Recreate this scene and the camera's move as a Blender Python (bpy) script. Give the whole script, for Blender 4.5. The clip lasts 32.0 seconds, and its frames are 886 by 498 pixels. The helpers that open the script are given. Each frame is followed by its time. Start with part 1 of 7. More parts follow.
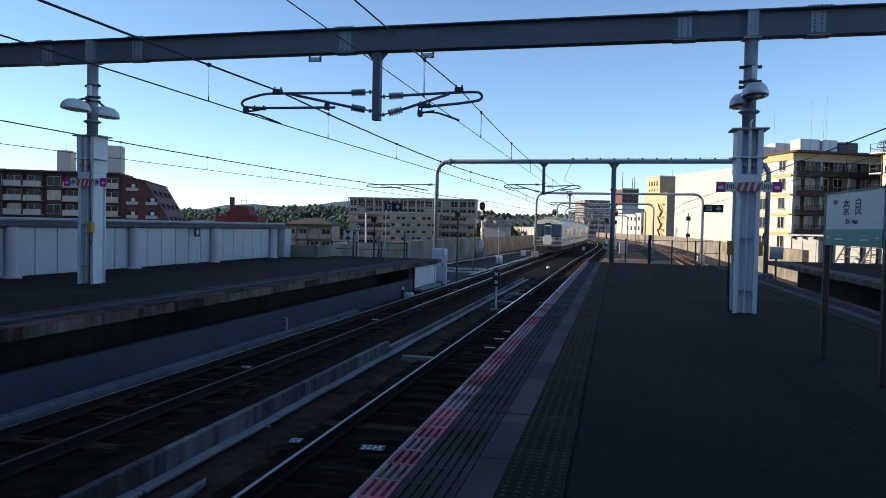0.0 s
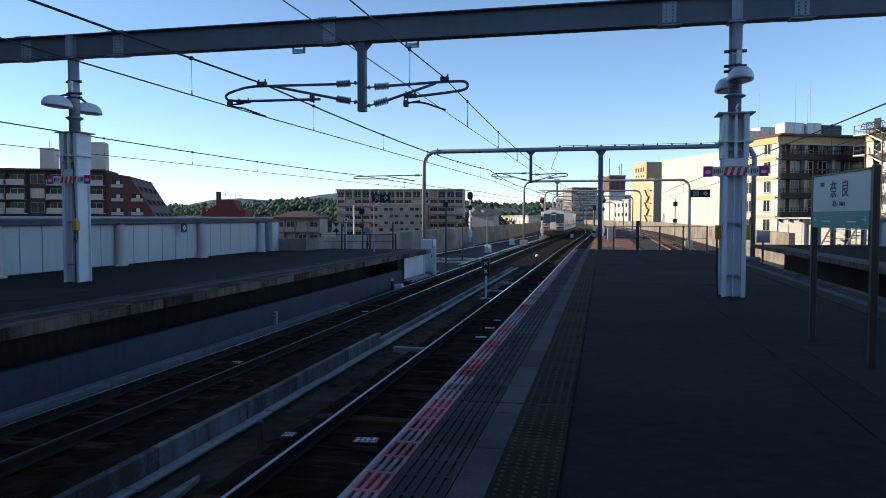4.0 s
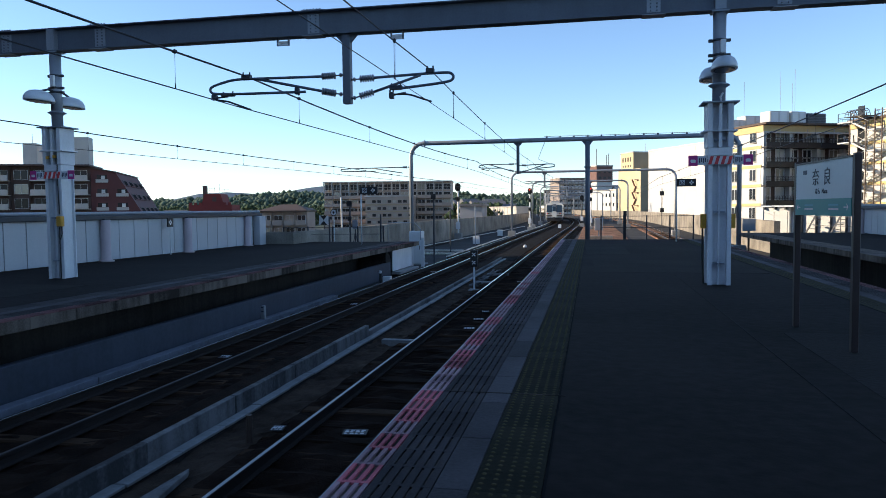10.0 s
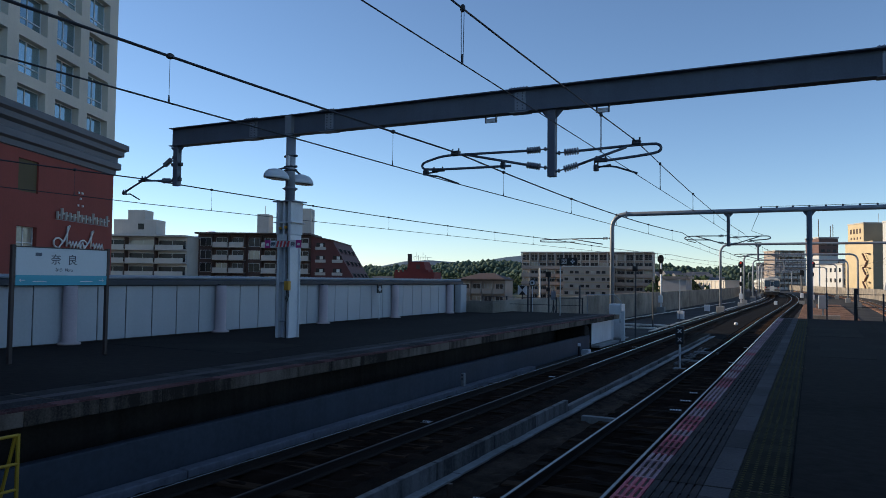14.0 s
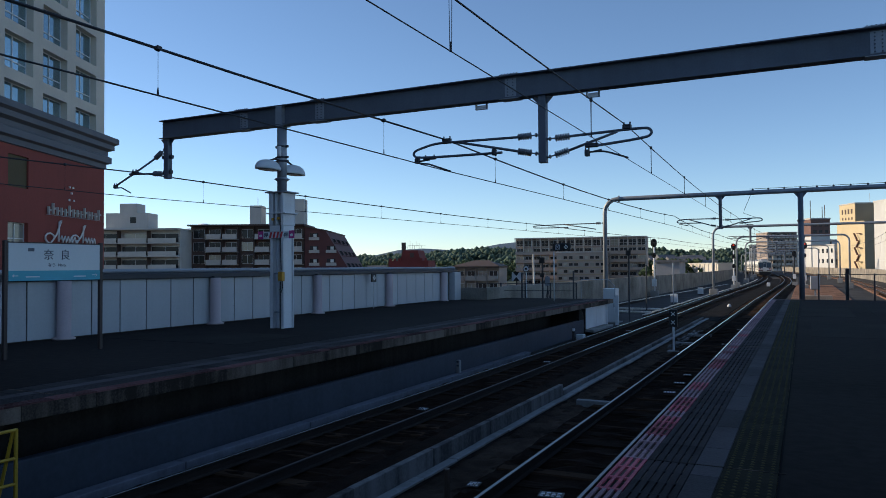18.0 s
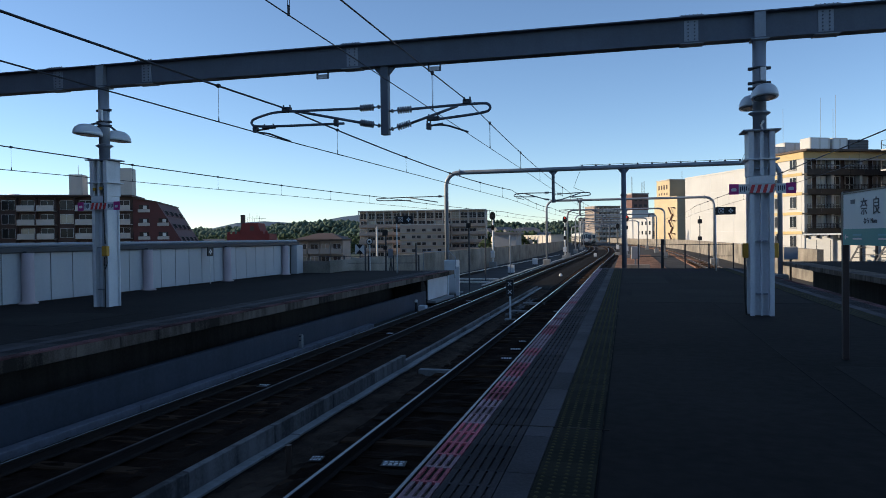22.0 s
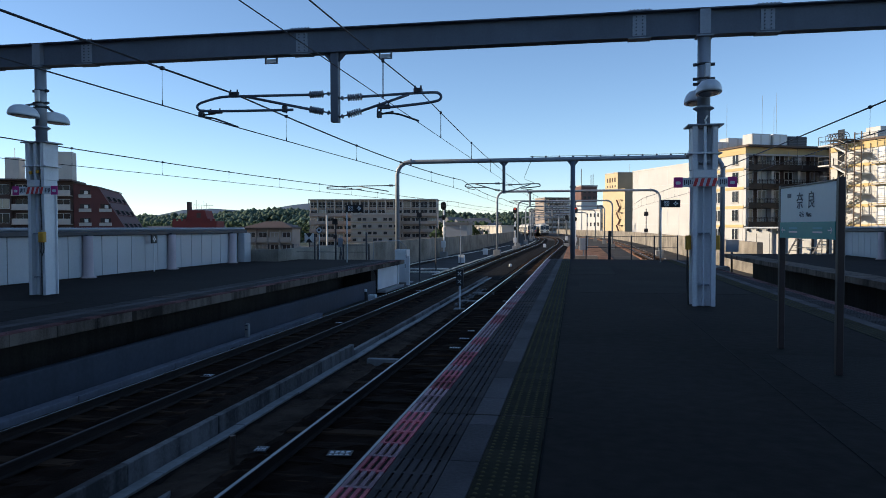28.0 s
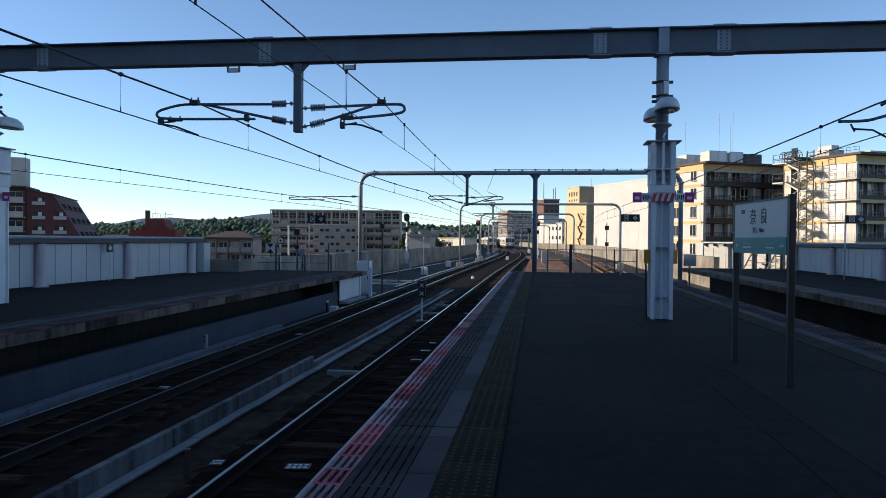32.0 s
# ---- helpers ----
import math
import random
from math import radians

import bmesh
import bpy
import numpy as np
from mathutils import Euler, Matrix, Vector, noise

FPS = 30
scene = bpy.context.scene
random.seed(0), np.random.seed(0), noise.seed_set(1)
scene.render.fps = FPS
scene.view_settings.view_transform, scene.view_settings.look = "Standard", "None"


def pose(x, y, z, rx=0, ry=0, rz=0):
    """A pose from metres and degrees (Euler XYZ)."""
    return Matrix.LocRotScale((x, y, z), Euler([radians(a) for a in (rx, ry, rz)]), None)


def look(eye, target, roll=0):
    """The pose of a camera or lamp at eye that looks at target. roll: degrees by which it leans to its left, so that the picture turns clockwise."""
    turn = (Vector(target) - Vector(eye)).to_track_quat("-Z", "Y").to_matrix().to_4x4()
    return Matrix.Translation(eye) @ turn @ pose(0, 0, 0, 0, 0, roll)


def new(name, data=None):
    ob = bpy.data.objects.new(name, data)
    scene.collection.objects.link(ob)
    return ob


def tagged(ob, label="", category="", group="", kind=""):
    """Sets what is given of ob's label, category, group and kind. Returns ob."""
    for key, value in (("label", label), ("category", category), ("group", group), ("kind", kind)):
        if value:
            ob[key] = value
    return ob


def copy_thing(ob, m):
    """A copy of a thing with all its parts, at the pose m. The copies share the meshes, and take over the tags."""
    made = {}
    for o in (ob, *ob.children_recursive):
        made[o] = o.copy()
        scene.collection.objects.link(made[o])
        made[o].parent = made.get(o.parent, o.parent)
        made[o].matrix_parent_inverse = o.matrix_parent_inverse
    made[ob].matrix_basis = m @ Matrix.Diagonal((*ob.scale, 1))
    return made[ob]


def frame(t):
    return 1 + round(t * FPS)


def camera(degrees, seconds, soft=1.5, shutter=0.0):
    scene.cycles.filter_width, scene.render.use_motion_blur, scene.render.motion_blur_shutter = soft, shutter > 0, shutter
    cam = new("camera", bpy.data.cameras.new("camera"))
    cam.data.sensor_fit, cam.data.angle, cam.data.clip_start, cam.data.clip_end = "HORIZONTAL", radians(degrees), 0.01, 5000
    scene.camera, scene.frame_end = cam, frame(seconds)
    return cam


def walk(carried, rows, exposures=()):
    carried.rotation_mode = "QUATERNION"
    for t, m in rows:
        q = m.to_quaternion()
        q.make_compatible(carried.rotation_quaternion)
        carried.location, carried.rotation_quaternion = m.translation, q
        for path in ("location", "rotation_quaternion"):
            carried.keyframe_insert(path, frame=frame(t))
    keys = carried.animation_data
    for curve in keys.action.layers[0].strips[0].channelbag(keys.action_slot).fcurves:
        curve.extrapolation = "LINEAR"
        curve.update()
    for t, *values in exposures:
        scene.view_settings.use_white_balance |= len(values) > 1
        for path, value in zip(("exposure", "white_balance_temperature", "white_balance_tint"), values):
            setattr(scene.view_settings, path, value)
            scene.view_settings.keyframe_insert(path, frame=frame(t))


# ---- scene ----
cam = camera(62.7, 32.0, soft=0.75)
PATH = [
    (0, (-0.072, -0.331, 1.527), (-0.533, 1.614, 1.467), 1.2),
    (0.5, (-0.078, -0.325, 1.533), (-0.533, 1.622, 1.467), 1.3),
    (1, (-0.075, -0.31, 1.527), (-0.533, 1.636, 1.452), 1.1),
    (1.5, (-0.075, -0.323, 1.531), (-0.527, 1.623, 1.456), 0.9),
    (2, (-0.083, -0.328, 1.529), (-0.523, 1.621, 1.452), 0.7),
    (2.5, (-0.09, -0.305, 1.532), (-0.523, 1.646, 1.45), 0.5),
    (3, (-0.093, -0.298, 1.529), (-0.519, 1.654, 1.443), 0.2),
    (3.5, (-0.089, -0.304, 1.527), (-0.523, 1.647, 1.441), -0.0),
    (5.5, (-0.087, -0.3, 1.526), (-0.493, 1.657, 1.437), 0.2),
    (6, (-0.077, -0.309, 1.518), (-0.485, 1.647, 1.427), 0.4),
    (6.5, (-0.085, -0.306, 1.522), (-0.497, 1.649, 1.428), 0.6),
    (7, (-0.086, -0.309, 1.519), (-0.496, 1.646, 1.426), 0.4),
    (7.5, (-0.081, -0.319, 1.516), (-0.489, 1.637, 1.429), 0.0),
    (8, (-0.058, -0.318, 1.521), (-0.465, 1.638, 1.432), -0.4),
    (8.5, (-0.055, -0.318, 1.522), (-0.44, 1.642, 1.429), -0.9),
    (9, (-0.042, -0.322, 1.525), (-0.411, 1.641, 1.43), -1.1),
    (9.5, (-0.058, -0.311, 1.522), (-0.437, 1.65, 1.421), -0.7),
    (10, (-0.064, -0.313, 1.526), (-0.463, 1.643, 1.417), -0.6),
    (10.5, (-0.083, -0.29, 1.524), (-0.496, 1.662, 1.394), -0.5),
    (11, (-0.084, -0.28, 1.522), (-0.517, 1.667, 1.371), -0.4),
    (11.5, (-0.079, -0.271, 1.525), (-0.535, 1.669, 1.35), -0.4),
    (12, (-0.087, -0.25, 1.539), (-0.55, 1.69, 1.394), -0.6),
    (12.5, (-0.112, -0.296, 1.555), (-0.841, 1.566, 1.547), -1.0),
    (13, (-0.15, -0.294, 1.562), (-1.019, 1.507, 1.594), -0.6),
    (13.5, (-0.154, -0.329, 1.561), (-1.024, 1.471, 1.616), 0.3),
    (14, (-0.155, -0.355, 1.563), (-1.06, 1.427, 1.645), 0.7),
    (14.5, (-0.153, -0.349, 1.568), (-1.069, 1.427, 1.655), 0.9),
    (15, (-0.168, -0.336, 1.564), (-1.089, 1.437, 1.657), 0.6),
    (15.5, (-0.168, -0.339, 1.569), (-1.132, 1.412, 1.65), 0.5),
    (17.5, (-0.118, -0.38, 1.561), (-1.102, 1.36, 1.626), -0.1),
    (18, (-0.122, -0.385, 1.557), (-1.012, 1.405, 1.606), -0.4),
    (18.5, (-0.099, -0.383, 1.555), (-0.873, 1.461, 1.578), -0.4),
    (19, (-0.106, -0.389, 1.556), (-0.829, 1.476, 1.563), -0.3),
    (19.5, (-0.119, -0.356, 1.553), (-0.789, 1.528, 1.565), -0.2),
    (20, (-0.123, -0.339, 1.552), (-0.748, 1.561, 1.561), 0.1),
    (20.5, (-0.121, -0.335, 1.553), (-0.713, 1.575, 1.561), -0.5),
    (21, (-0.13, -0.33, 1.551), (-0.688, 1.59, 1.548), -1.1),
    (21.5, (-0.132, -0.33, 1.546), (-0.653, 1.601, 1.528), -0.9),
    (22, (-0.123, -0.327, 1.551), (-0.613, 1.611, 1.521), -0.7),
    (22.5, (-0.12, -0.326, 1.543), (-0.59, 1.617, 1.512), -0.8),
    (23, (-0.116, -0.33, 1.547), (-0.566, 1.619, 1.518), -0.7),
    (23.5, (-0.092, -0.328, 1.536), (-0.523, 1.625, 1.51), -0.4),
    (24, (-0.082, -0.337, 1.537), (-0.502, 1.618, 1.512), -0.6),
    (24.5, (-0.096, -0.328, 1.54), (-0.512, 1.628, 1.514), -0.7),
    (26.5, (-0.074, -0.309, 1.541), (-0.471, 1.651, 1.503), -0.5),
    (27, (-0.083, -0.305, 1.549), (-0.467, 1.657, 1.495), -0.3),
    (27.5, (-0.084, -0.306, 1.546), (-0.459, 1.657, 1.485), -0.0),
    (28, (-0.095, -0.302, 1.543), (-0.454, 1.665, 1.484), -0.1),
    (28.5, (-0.073, -0.316, 1.544), (-0.412, 1.654, 1.494), 0.0),
    (29, (-0.081, -0.306, 1.547), (-0.394, 1.669, 1.505), 0.0),
    (29.5, (-0.069, -0.298, 1.543), (-0.36, 1.68, 1.502), 0.0),
    (30, (-0.065, -0.31, 1.545), (-0.34, 1.671, 1.506), -0.2),
    (30.5, (-0.061, -0.311, 1.548), (-0.332, 1.67, 1.512), -0.2),
    (31, (-0.062, -0.303, 1.541), (-0.326, 1.679, 1.51), -0.0),
    (31.5, (-0.066, -0.301, 1.546), (-0.327, 1.682, 1.522), 0.2),
    (32, (-0.073, -0.308, 1.543), (-0.332, 1.675, 1.517), 0.5),
]
walk(cam, [(t, look(eye, aim, lean)) for t, eye, aim, lean in PATH],
     [(0, 0.45, 6580, 10), (8, 0.43, 6580, 10), (11, 0.9, 6580, 10), (12, 1.05, 6580, 10), (13, 0.24, 6540, 10), (15, 0.03, 6540, 10), (20, 0.12, 6540, 10), (32, 0.3, 6540, 10)])

# ---- light ----
SUN_EL, SUN_DIR = 18.0, Vector((1.0, 0.11, 0)).normalized()
world = bpy.data.worlds.new("sky")
scene.world = world
world.use_nodes = True
wn = world.node_tree
wn.nodes.clear()
sky = wn.nodes.new("ShaderNodeTexSky")
sky.sky_type, sky.sun_disc = "NISHITA", False
sky.sun_elevation = radians(20.0)
sky.sun_rotation = math.atan2(-SUN_DIR.x, -SUN_DIR.y)
sky.altitude, sky.air_density, sky.dust_density, sky.ozone_density = 60, 0.80, 0.0, 3.2
bg = wn.nodes.new("ShaderNodeBackground")
bg.inputs[1].default_value = 0.155
wout = wn.nodes.new("ShaderNodeOutputWorld")
wn.links.new(sky.outputs[0], bg.inputs[0])
wn.links.new(bg.outputs[0], wout.inputs[0])
sun = new("sun", bpy.data.lights.new("sun", "SUN"))
sun.data.energy, sun.data.angle, sun.data.color = 5.0, radians(0.53), (1.0, 0.83, 0.61)
sun.matrix_world = look((0, 0, 60), Vector((0, 0, 60)) + SUN_DIR * math.cos(radians(SUN_EL)) - Vector((0, 0, math.sin(radians(SUN_EL)))))


# ---- materials ----
def mat(name, col, rough=0.7, metal=0.0, var=0.25, scale=1.0, bump=0.0, col2=None, spec=None, streak=0.0, rand=0.0):
    """Paint with large stains, fine grain, bump, rain streaks and a shift from piece to piece."""
    m = bpy.data.materials.new(name)
    m.use_nodes = True
    nt = m.node_tree
    N, L = nt.nodes, nt.links
    b = N["Principled BSDF"]
    b.inputs["Roughness"].default_value, b.inputs["Metallic"].default_value = rough, metal
    if spec is not None:
        b.inputs["Specular IOR Level"].default_value = spec
    tc = N.new("ShaderNodeTexCoord")
    n1, n2 = N.new("ShaderNodeTexNoise"), N.new("ShaderNodeTexNoise")
    n1.inputs["Scale"].default_value, n1.inputs["Detail"].default_value = 0.7 * scale, 6
    n2.inputs["Scale"].default_value, n2.inputs["Detail"].default_value = 22 * scale, 4
    geo = N.new("ShaderNodeNewGeometry")
    L.new(geo.outputs["Position"], n1.inputs["Vector"])
    L.new(geo.outputs["Position"], n2.inputs["Vector"])
    add = N.new("ShaderNodeMath")
    add.operation = "MULTIPLY_ADD"
    add.inputs[1].default_value = 0.45
    L.new(n2.outputs[0], add.inputs[0])
    L.new(n1.outputs[0], add.inputs[2])
    src = add.outputs[0]
    if streak:
        mp, n3 = N.new("ShaderNodeMapping"), N.new("ShaderNodeTexNoise")
        mp.inputs["Scale"].default_value = (3.5, 3.5, 0.12)
        n3.inputs["Scale"].default_value, n3.inputs["Detail"].default_value = 1.6, 5
        L.new(geo.outputs["Position"], mp.inputs[0])
        L.new(mp.outputs[0], n3.inputs["Vector"])
        a2 = N.new("ShaderNodeMath")
        a2.operation = "MULTIPLY_ADD"
        a2.inputs[1].default_value = streak
        L.new(n3.outputs[0], a2.inputs[0])
        L.new(src, a2.inputs[2])
        src = a2.outputs[0]
    if rand:
        oi = N.new("ShaderNodeObjectInfo")
        a3 = N.new("ShaderNodeMath")
        a3.operation = "MULTIPLY_ADD"
        a3.inputs[1].default_value = rand
        L.new(oi.outputs["Random"], a3.inputs[0])
        L.new(src, a3.inputs[2])
        src = a3.outputs[0]
    mid = 0.725 + 0.5 * streak + 0.5 * rand
    ramp = N.new("ShaderNodeMapRange")
    ramp.inputs[1].default_value, ramp.inputs[2].default_value = mid - 0.28, mid + 0.28
    L.new(src, ramp.inputs[0])
    mix = N.new("ShaderNodeMix")
    mix.data_type = "RGBA"
    c = Vector(col)
    lo = Vector(col2) if col2 else c * (1 - var)
    hi = c * (1 + var * 0.6)
    mix.inputs[6].default_value = (*[max(0, v) for v in lo], 1)
    mix.inputs[7].default_value = (*[min(1, v) for v in hi], 1)
    L.new(ramp.outputs[0], mix.inputs[0])
    L.new(mix.outputs[2], b.inputs["Base Color"])
    if bump:
        bp = N.new("ShaderNodeBump")
        bp.inputs["Strength"].default_value, bp.inputs["Distance"].default_value = bump, 0.02
        L.new(n2.outputs[0], bp.inputs["Height"])
        L.new(bp.outputs[0], b.inputs["Normal"])
    return m


def glow(name, col, power):
    m = bpy.data.materials.new(name)
    m.use_nodes = True
    b = m.node_tree.nodes["Principled BSDF"]
    b.inputs["Base Color"].default_value = (*col, 1)
    b.inputs["Emission Color"].default_value, b.inputs["Emission Strength"].default_value = (*col, 1), power
    return m


def glass(name, col, rough=0.06):
    m = mat(name, col, rough, 0.0, 0.3, 0.3, 0, spec=0.8, rand=0.5)
    return m


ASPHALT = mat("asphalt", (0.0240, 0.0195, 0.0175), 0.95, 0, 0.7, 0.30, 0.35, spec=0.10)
CONCRETE = mat("concrete", (0.30, 0.30, 0.29), 0.85, 0, 0.35, 0.8, 0.3, streak=0.5)
CONC_DARK = mat("dark_streaked_concrete", (0.054, 0.046, 0.041), 0.95, 0, 0.45, 0.8, 0.4, spec=0.1, streak=0.6)
KERB = mat("pale_kerb", (0.175, 0.17, 0.165), 0.88, 0, 0.6, 1.0, 0.3, spec=0.15, streak=0.9, rand=0.5)
DRAIN = mat("pale_drain_kerb", (0.17, 0.18, 0.21), 0.8, 0, 0.4, 0.8, 0.2, spec=0.2, streak=0.5)
UPSTAND = mat("dark_blue_grey_upstand", (0.058, 0.069, 0.090), 0.7, 0, 0.35, 0.6, 0.1, spec=0.3, streak=0.3)
PARAPET = mat("stained_parapet", (0.28, 0.25, 0.21), 0.9, 0, 0.6, 0.9, 0.3, spec=0.15, streak=0.14)
GRAVEL = mat("grey_brown_gravel", (0.078, 0.056, 0.042), 0.97, 0, 0.75, 3.0, 1.0, spec=0.06)
# Far lids: concrete colour lifted to show sunlight on them.
TROUGH_LID = mat("sun_bright_trough_lid", (0.66, 0.60, 0.52), 0.85, 0, 0.3, 1.5, 0.2, rand=0.5)
GRAVEL_SHADE = mat("shade_dark_gravel", (0.016, 0.015, 0.0145), 0.97, 0, 0.6, 2.0, 0.8, spec=0.06)
DECK = mat("viaduct_deck", (0.060, 0.057, 0.053), 0.9, 0, 0.45, 0.7, 0.3, spec=0.15)
COPING = mat("coping", (0.135, 0.105, 0.085), 0.9, 0, 0.75, 1.8, 0.3, spec=0.12, streak=0.9, rand=0.6)
# Ballast colour holds the shade of the track trench.
BALLAST_SHADE = mat("ballast", (0.027, 0.016, 0.011), 0.97, 0, 0.7, 2.5, 1.0, spec=0.06)
# Rust-red ballast, its colour raised to carry the sunlight too.
BALLAST_RED = mat("sun_bright_rusty_ballast", (0.26, 0.145, 0.095), 0.97, 0, 0.75, 1.6, 1.0, spec=0.1)
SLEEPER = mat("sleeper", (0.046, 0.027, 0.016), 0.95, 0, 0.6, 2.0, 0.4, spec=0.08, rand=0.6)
RAIL_SIDE = mat("rusty_rail", (0.022, 0.013, 0.009), 0.95, 0.0, 0.4, 3.0, 0.3)
RAIL_DULL = mat("dull_rail", (0.03, 0.02, 0.016), 0.48, 0.0, 0.3, 2.0, spec=0.35)
RAIL_TOP = mat("polished_rail", (0.26, 0.26, 0.27), 0.40, 1.0, 0.3, 2.0)
RAIL_BRIGHT = mat("polish_and_glint_rail", (0.62, 0.60, 0.57), 0.20, 1.0, 0.2, 2.0)
STEEL_BLUE = mat("grey_paint", (0.105, 0.125, 0.16), 0.55, 0.0, 0.25, 1.2, 0.08, streak=0.35)
GALV = mat("galvanised_steel", (0.30, 0.33, 0.37), 0.5, 0.35, 0.2, 1.5, 0.05, streak=0.25)
WHITE_COL = mat("white_column_paint", (0.70, 0.71, 0.73), 0.5, 0.0, 0.18, 1.2, 0.06, streak=0.45)
WALL_PANEL = mat("white_panel", (0.47, 0.485, 0.51), 0.45, 0.0, 0.12, 0.7, 0.05, streak=0.35, rand=0.12)
PINK_COL = mat("pink_column_paint", (0.52, 0.42, 0.42), 0.6, 0, 0.2, 1.5, 0.05, streak=0.3)
DARK_METAL = mat("dark_metal", (0.05, 0.055, 0.065), 0.5, 0.3, 0.3, 2.0, 0.05)
BLACK = mat("black_paint", (0.015, 0.015, 0.017), 0.5, 0, 0.3, 2.0)
WIRE = mat("overhead_wire", (0.05, 0.052, 0.06), 0.5, 0.5, 0.2, 2.0)
INSUL = mat("grey_porcelain", (0.16, 0.17, 0.19), 0.25, 0, 0.2, 2.0)
BROWN_POST = mat("brown_post_paint", (0.055, 0.035, 0.033), 0.45, 0, 0.3, 2.0, 0.05)
PINK = mat("pink_edge_paint", (0.50, 0.125, 0.15), 0.8, 0, 0.6, 3.0, 0.2, spec=0.2, rand=0.4)
PINK_WORN = mat("worn_pink_paint", (0.40, 0.25, 0.27), 0.8, 0, 0.4, 3.0, 0.2, spec=0.2, rand=0.35)
TILE_DARK = mat("dark_slip_tile", (0.052, 0.046, 0.047), 0.9, 0, 0.45, 2.0, 0.3, spec=0.12, rand=0.4)
SLOT = mat("slip_groove", (0.010, 0.010, 0.011), 0.95, 0, 0.3, 2.0, spec=0.05)
GREY_STRIP = mat("grey_paving", (0.088, 0.080, 0.083), 0.9, 0, 0.45, 1.5, 0.3, spec=0.15, rand=0.35)
TACTILE = mat("dark_olive_tile", (0.024, 0.022, 0.013), 0.9, 0, 0.5, 1.2, 0.2, spec=0.1, rand=0.5)
DOME = mat("worn_yellow_dome", (0.085, 0.074, 0.032), 0.8, 0, 0.4, 3.0, spec=0.15)
YELLOW = mat("yellow_paint", (0.48, 0.29, 0.02), 0.5, 0, 0.2, 2.0, 0.05)
ORANGE_BOX = mat("orange_box_paint", (0.62, 0.31, 0.03), 0.5, 0, 0.2, 2.0)
WHITE = mat("white_paint", (0.72, 0.73, 0.74), 0.5, 0, 0.15, 1.5, 0.04, streak=0.2)
LAMP_WHITE = mat("lamp_enamel", (0.62, 0.66, 0.70), 0.3, 0, 0.12, 2.0)
SIGN_WHITE = mat("sign_white", (0.66, 0.70, 0.73), 0.4, 0, 0.06, 1.0)
SIGN_TEAL = mat("sign_teal", (0.02, 0.30, 0.29), 0.4, 0, 0.08, 1.0)
SIGN_BLUE = mat("sign_pale_blue", (0.06, 0.40, 0.52), 0.4, 0, 0.08, 1.0)
SIGN_INK = mat("sign_ink", (0.03, 0.04, 0.07), 0.5, 0, 0.1, 1.0)
MAGENTA = mat("magenta_sticker", (0.50, 0.03, 0.22), 0.5, 0, 0.1, 2.0)
RED = mat("red_sticker", (0.62, 0.05, 0.05), 0.5, 0, 0.1, 2.0)
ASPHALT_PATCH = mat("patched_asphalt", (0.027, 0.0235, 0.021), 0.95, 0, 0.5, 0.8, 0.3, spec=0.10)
FADED_PINK = mat("faded_pink_edge", (0.15, 0.07, 0.07), 0.9, 0, 0.6, 2.0, 0.2, spec=0.15, rand=0.6)


# ---- geometry helpers ----
def B():
    return bmesh.new()


def box(bm, x0, x1, y0, y1, z0, z1, m=None):
    v = [bm.verts.new((x, y, z) if m is None else m @ Vector((x, y, z))) for z in (z0, z1) for x, y in ((x0, y0), (x1, y0), (x1, y1), (x0, y1))]
    for f in ((3, 2, 1, 0), (4, 5, 6, 7), (0, 1, 5, 4), (1, 2, 6, 5), (2, 3, 7, 6), (3, 0, 4, 7)):
        bm.faces.new([v[i] for i in f])
    return bm


def bevel(bm, w=0.01, seg=1):
    bmesh.ops.bevel(bm, geom=bm.edges[:], offset=w, segments=seg, affect="EDGES", clamp_overlap=True)
    return bm


def ring(bm, c, ax, r, n, ref=None):
    ax = Vector(ax).normalized()
    ref = Vector(ref) if ref else (Vector((0, 0, 1)) if abs(ax.z) < 0.9 else Vector((0, 1, 0)))
    u = ax.cross(ref).normalized()
    w = ax.cross(u)
    c = Vector(c)
    return [bm.verts.new(c + (u * math.cos(2 * math.pi * i / n) + w * math.sin(2 * math.pi * i / n)) * r) for i in range(n)]


def tube(bm, pts, r, n=8, cap=True):
    """A round bar through the points; r may be a list of radii."""
    pts = [Vector(p) for p in pts]
    rs = r if isinstance(r, (list, tuple)) else [r] * len(pts)
    rings = []
    d0 = pts[-1] - pts[0]
    segs = [(q - p).normalized() for p, q in zip(pts, pts[1:]) if (q - p).length > 1e-9] or [Vector((0, 0, 1))]
    ref = min(((0, 0, 1), (0, 1, 0), (1, 0, 0)), key=lambda a: max(abs(s.dot(Vector(a))) for s in segs))
    for i, p in enumerate(pts):
        d = (pts[min(i + 1, len(pts) - 1)] - pts[max(i - 1, 0)])
        if d.length < 1e-9:
            d = d0
        rf = ref if abs(d.normalized().dot(Vector(ref))) < 0.995 else (1, 0, 0)
        rings.append(ring(bm, p, d, max(rs[i], 1e-4), n, rf))
    for a, b in zip(rings, rings[1:]):
        for i in range(n):
            bm.faces.new((a[i], a[(i + 1) % n], b[(i + 1) % n], b[i]))
    if cap:
        bm.faces.new(rings[0][::-1])
        bm.faces.new(rings[-1])
    return bm


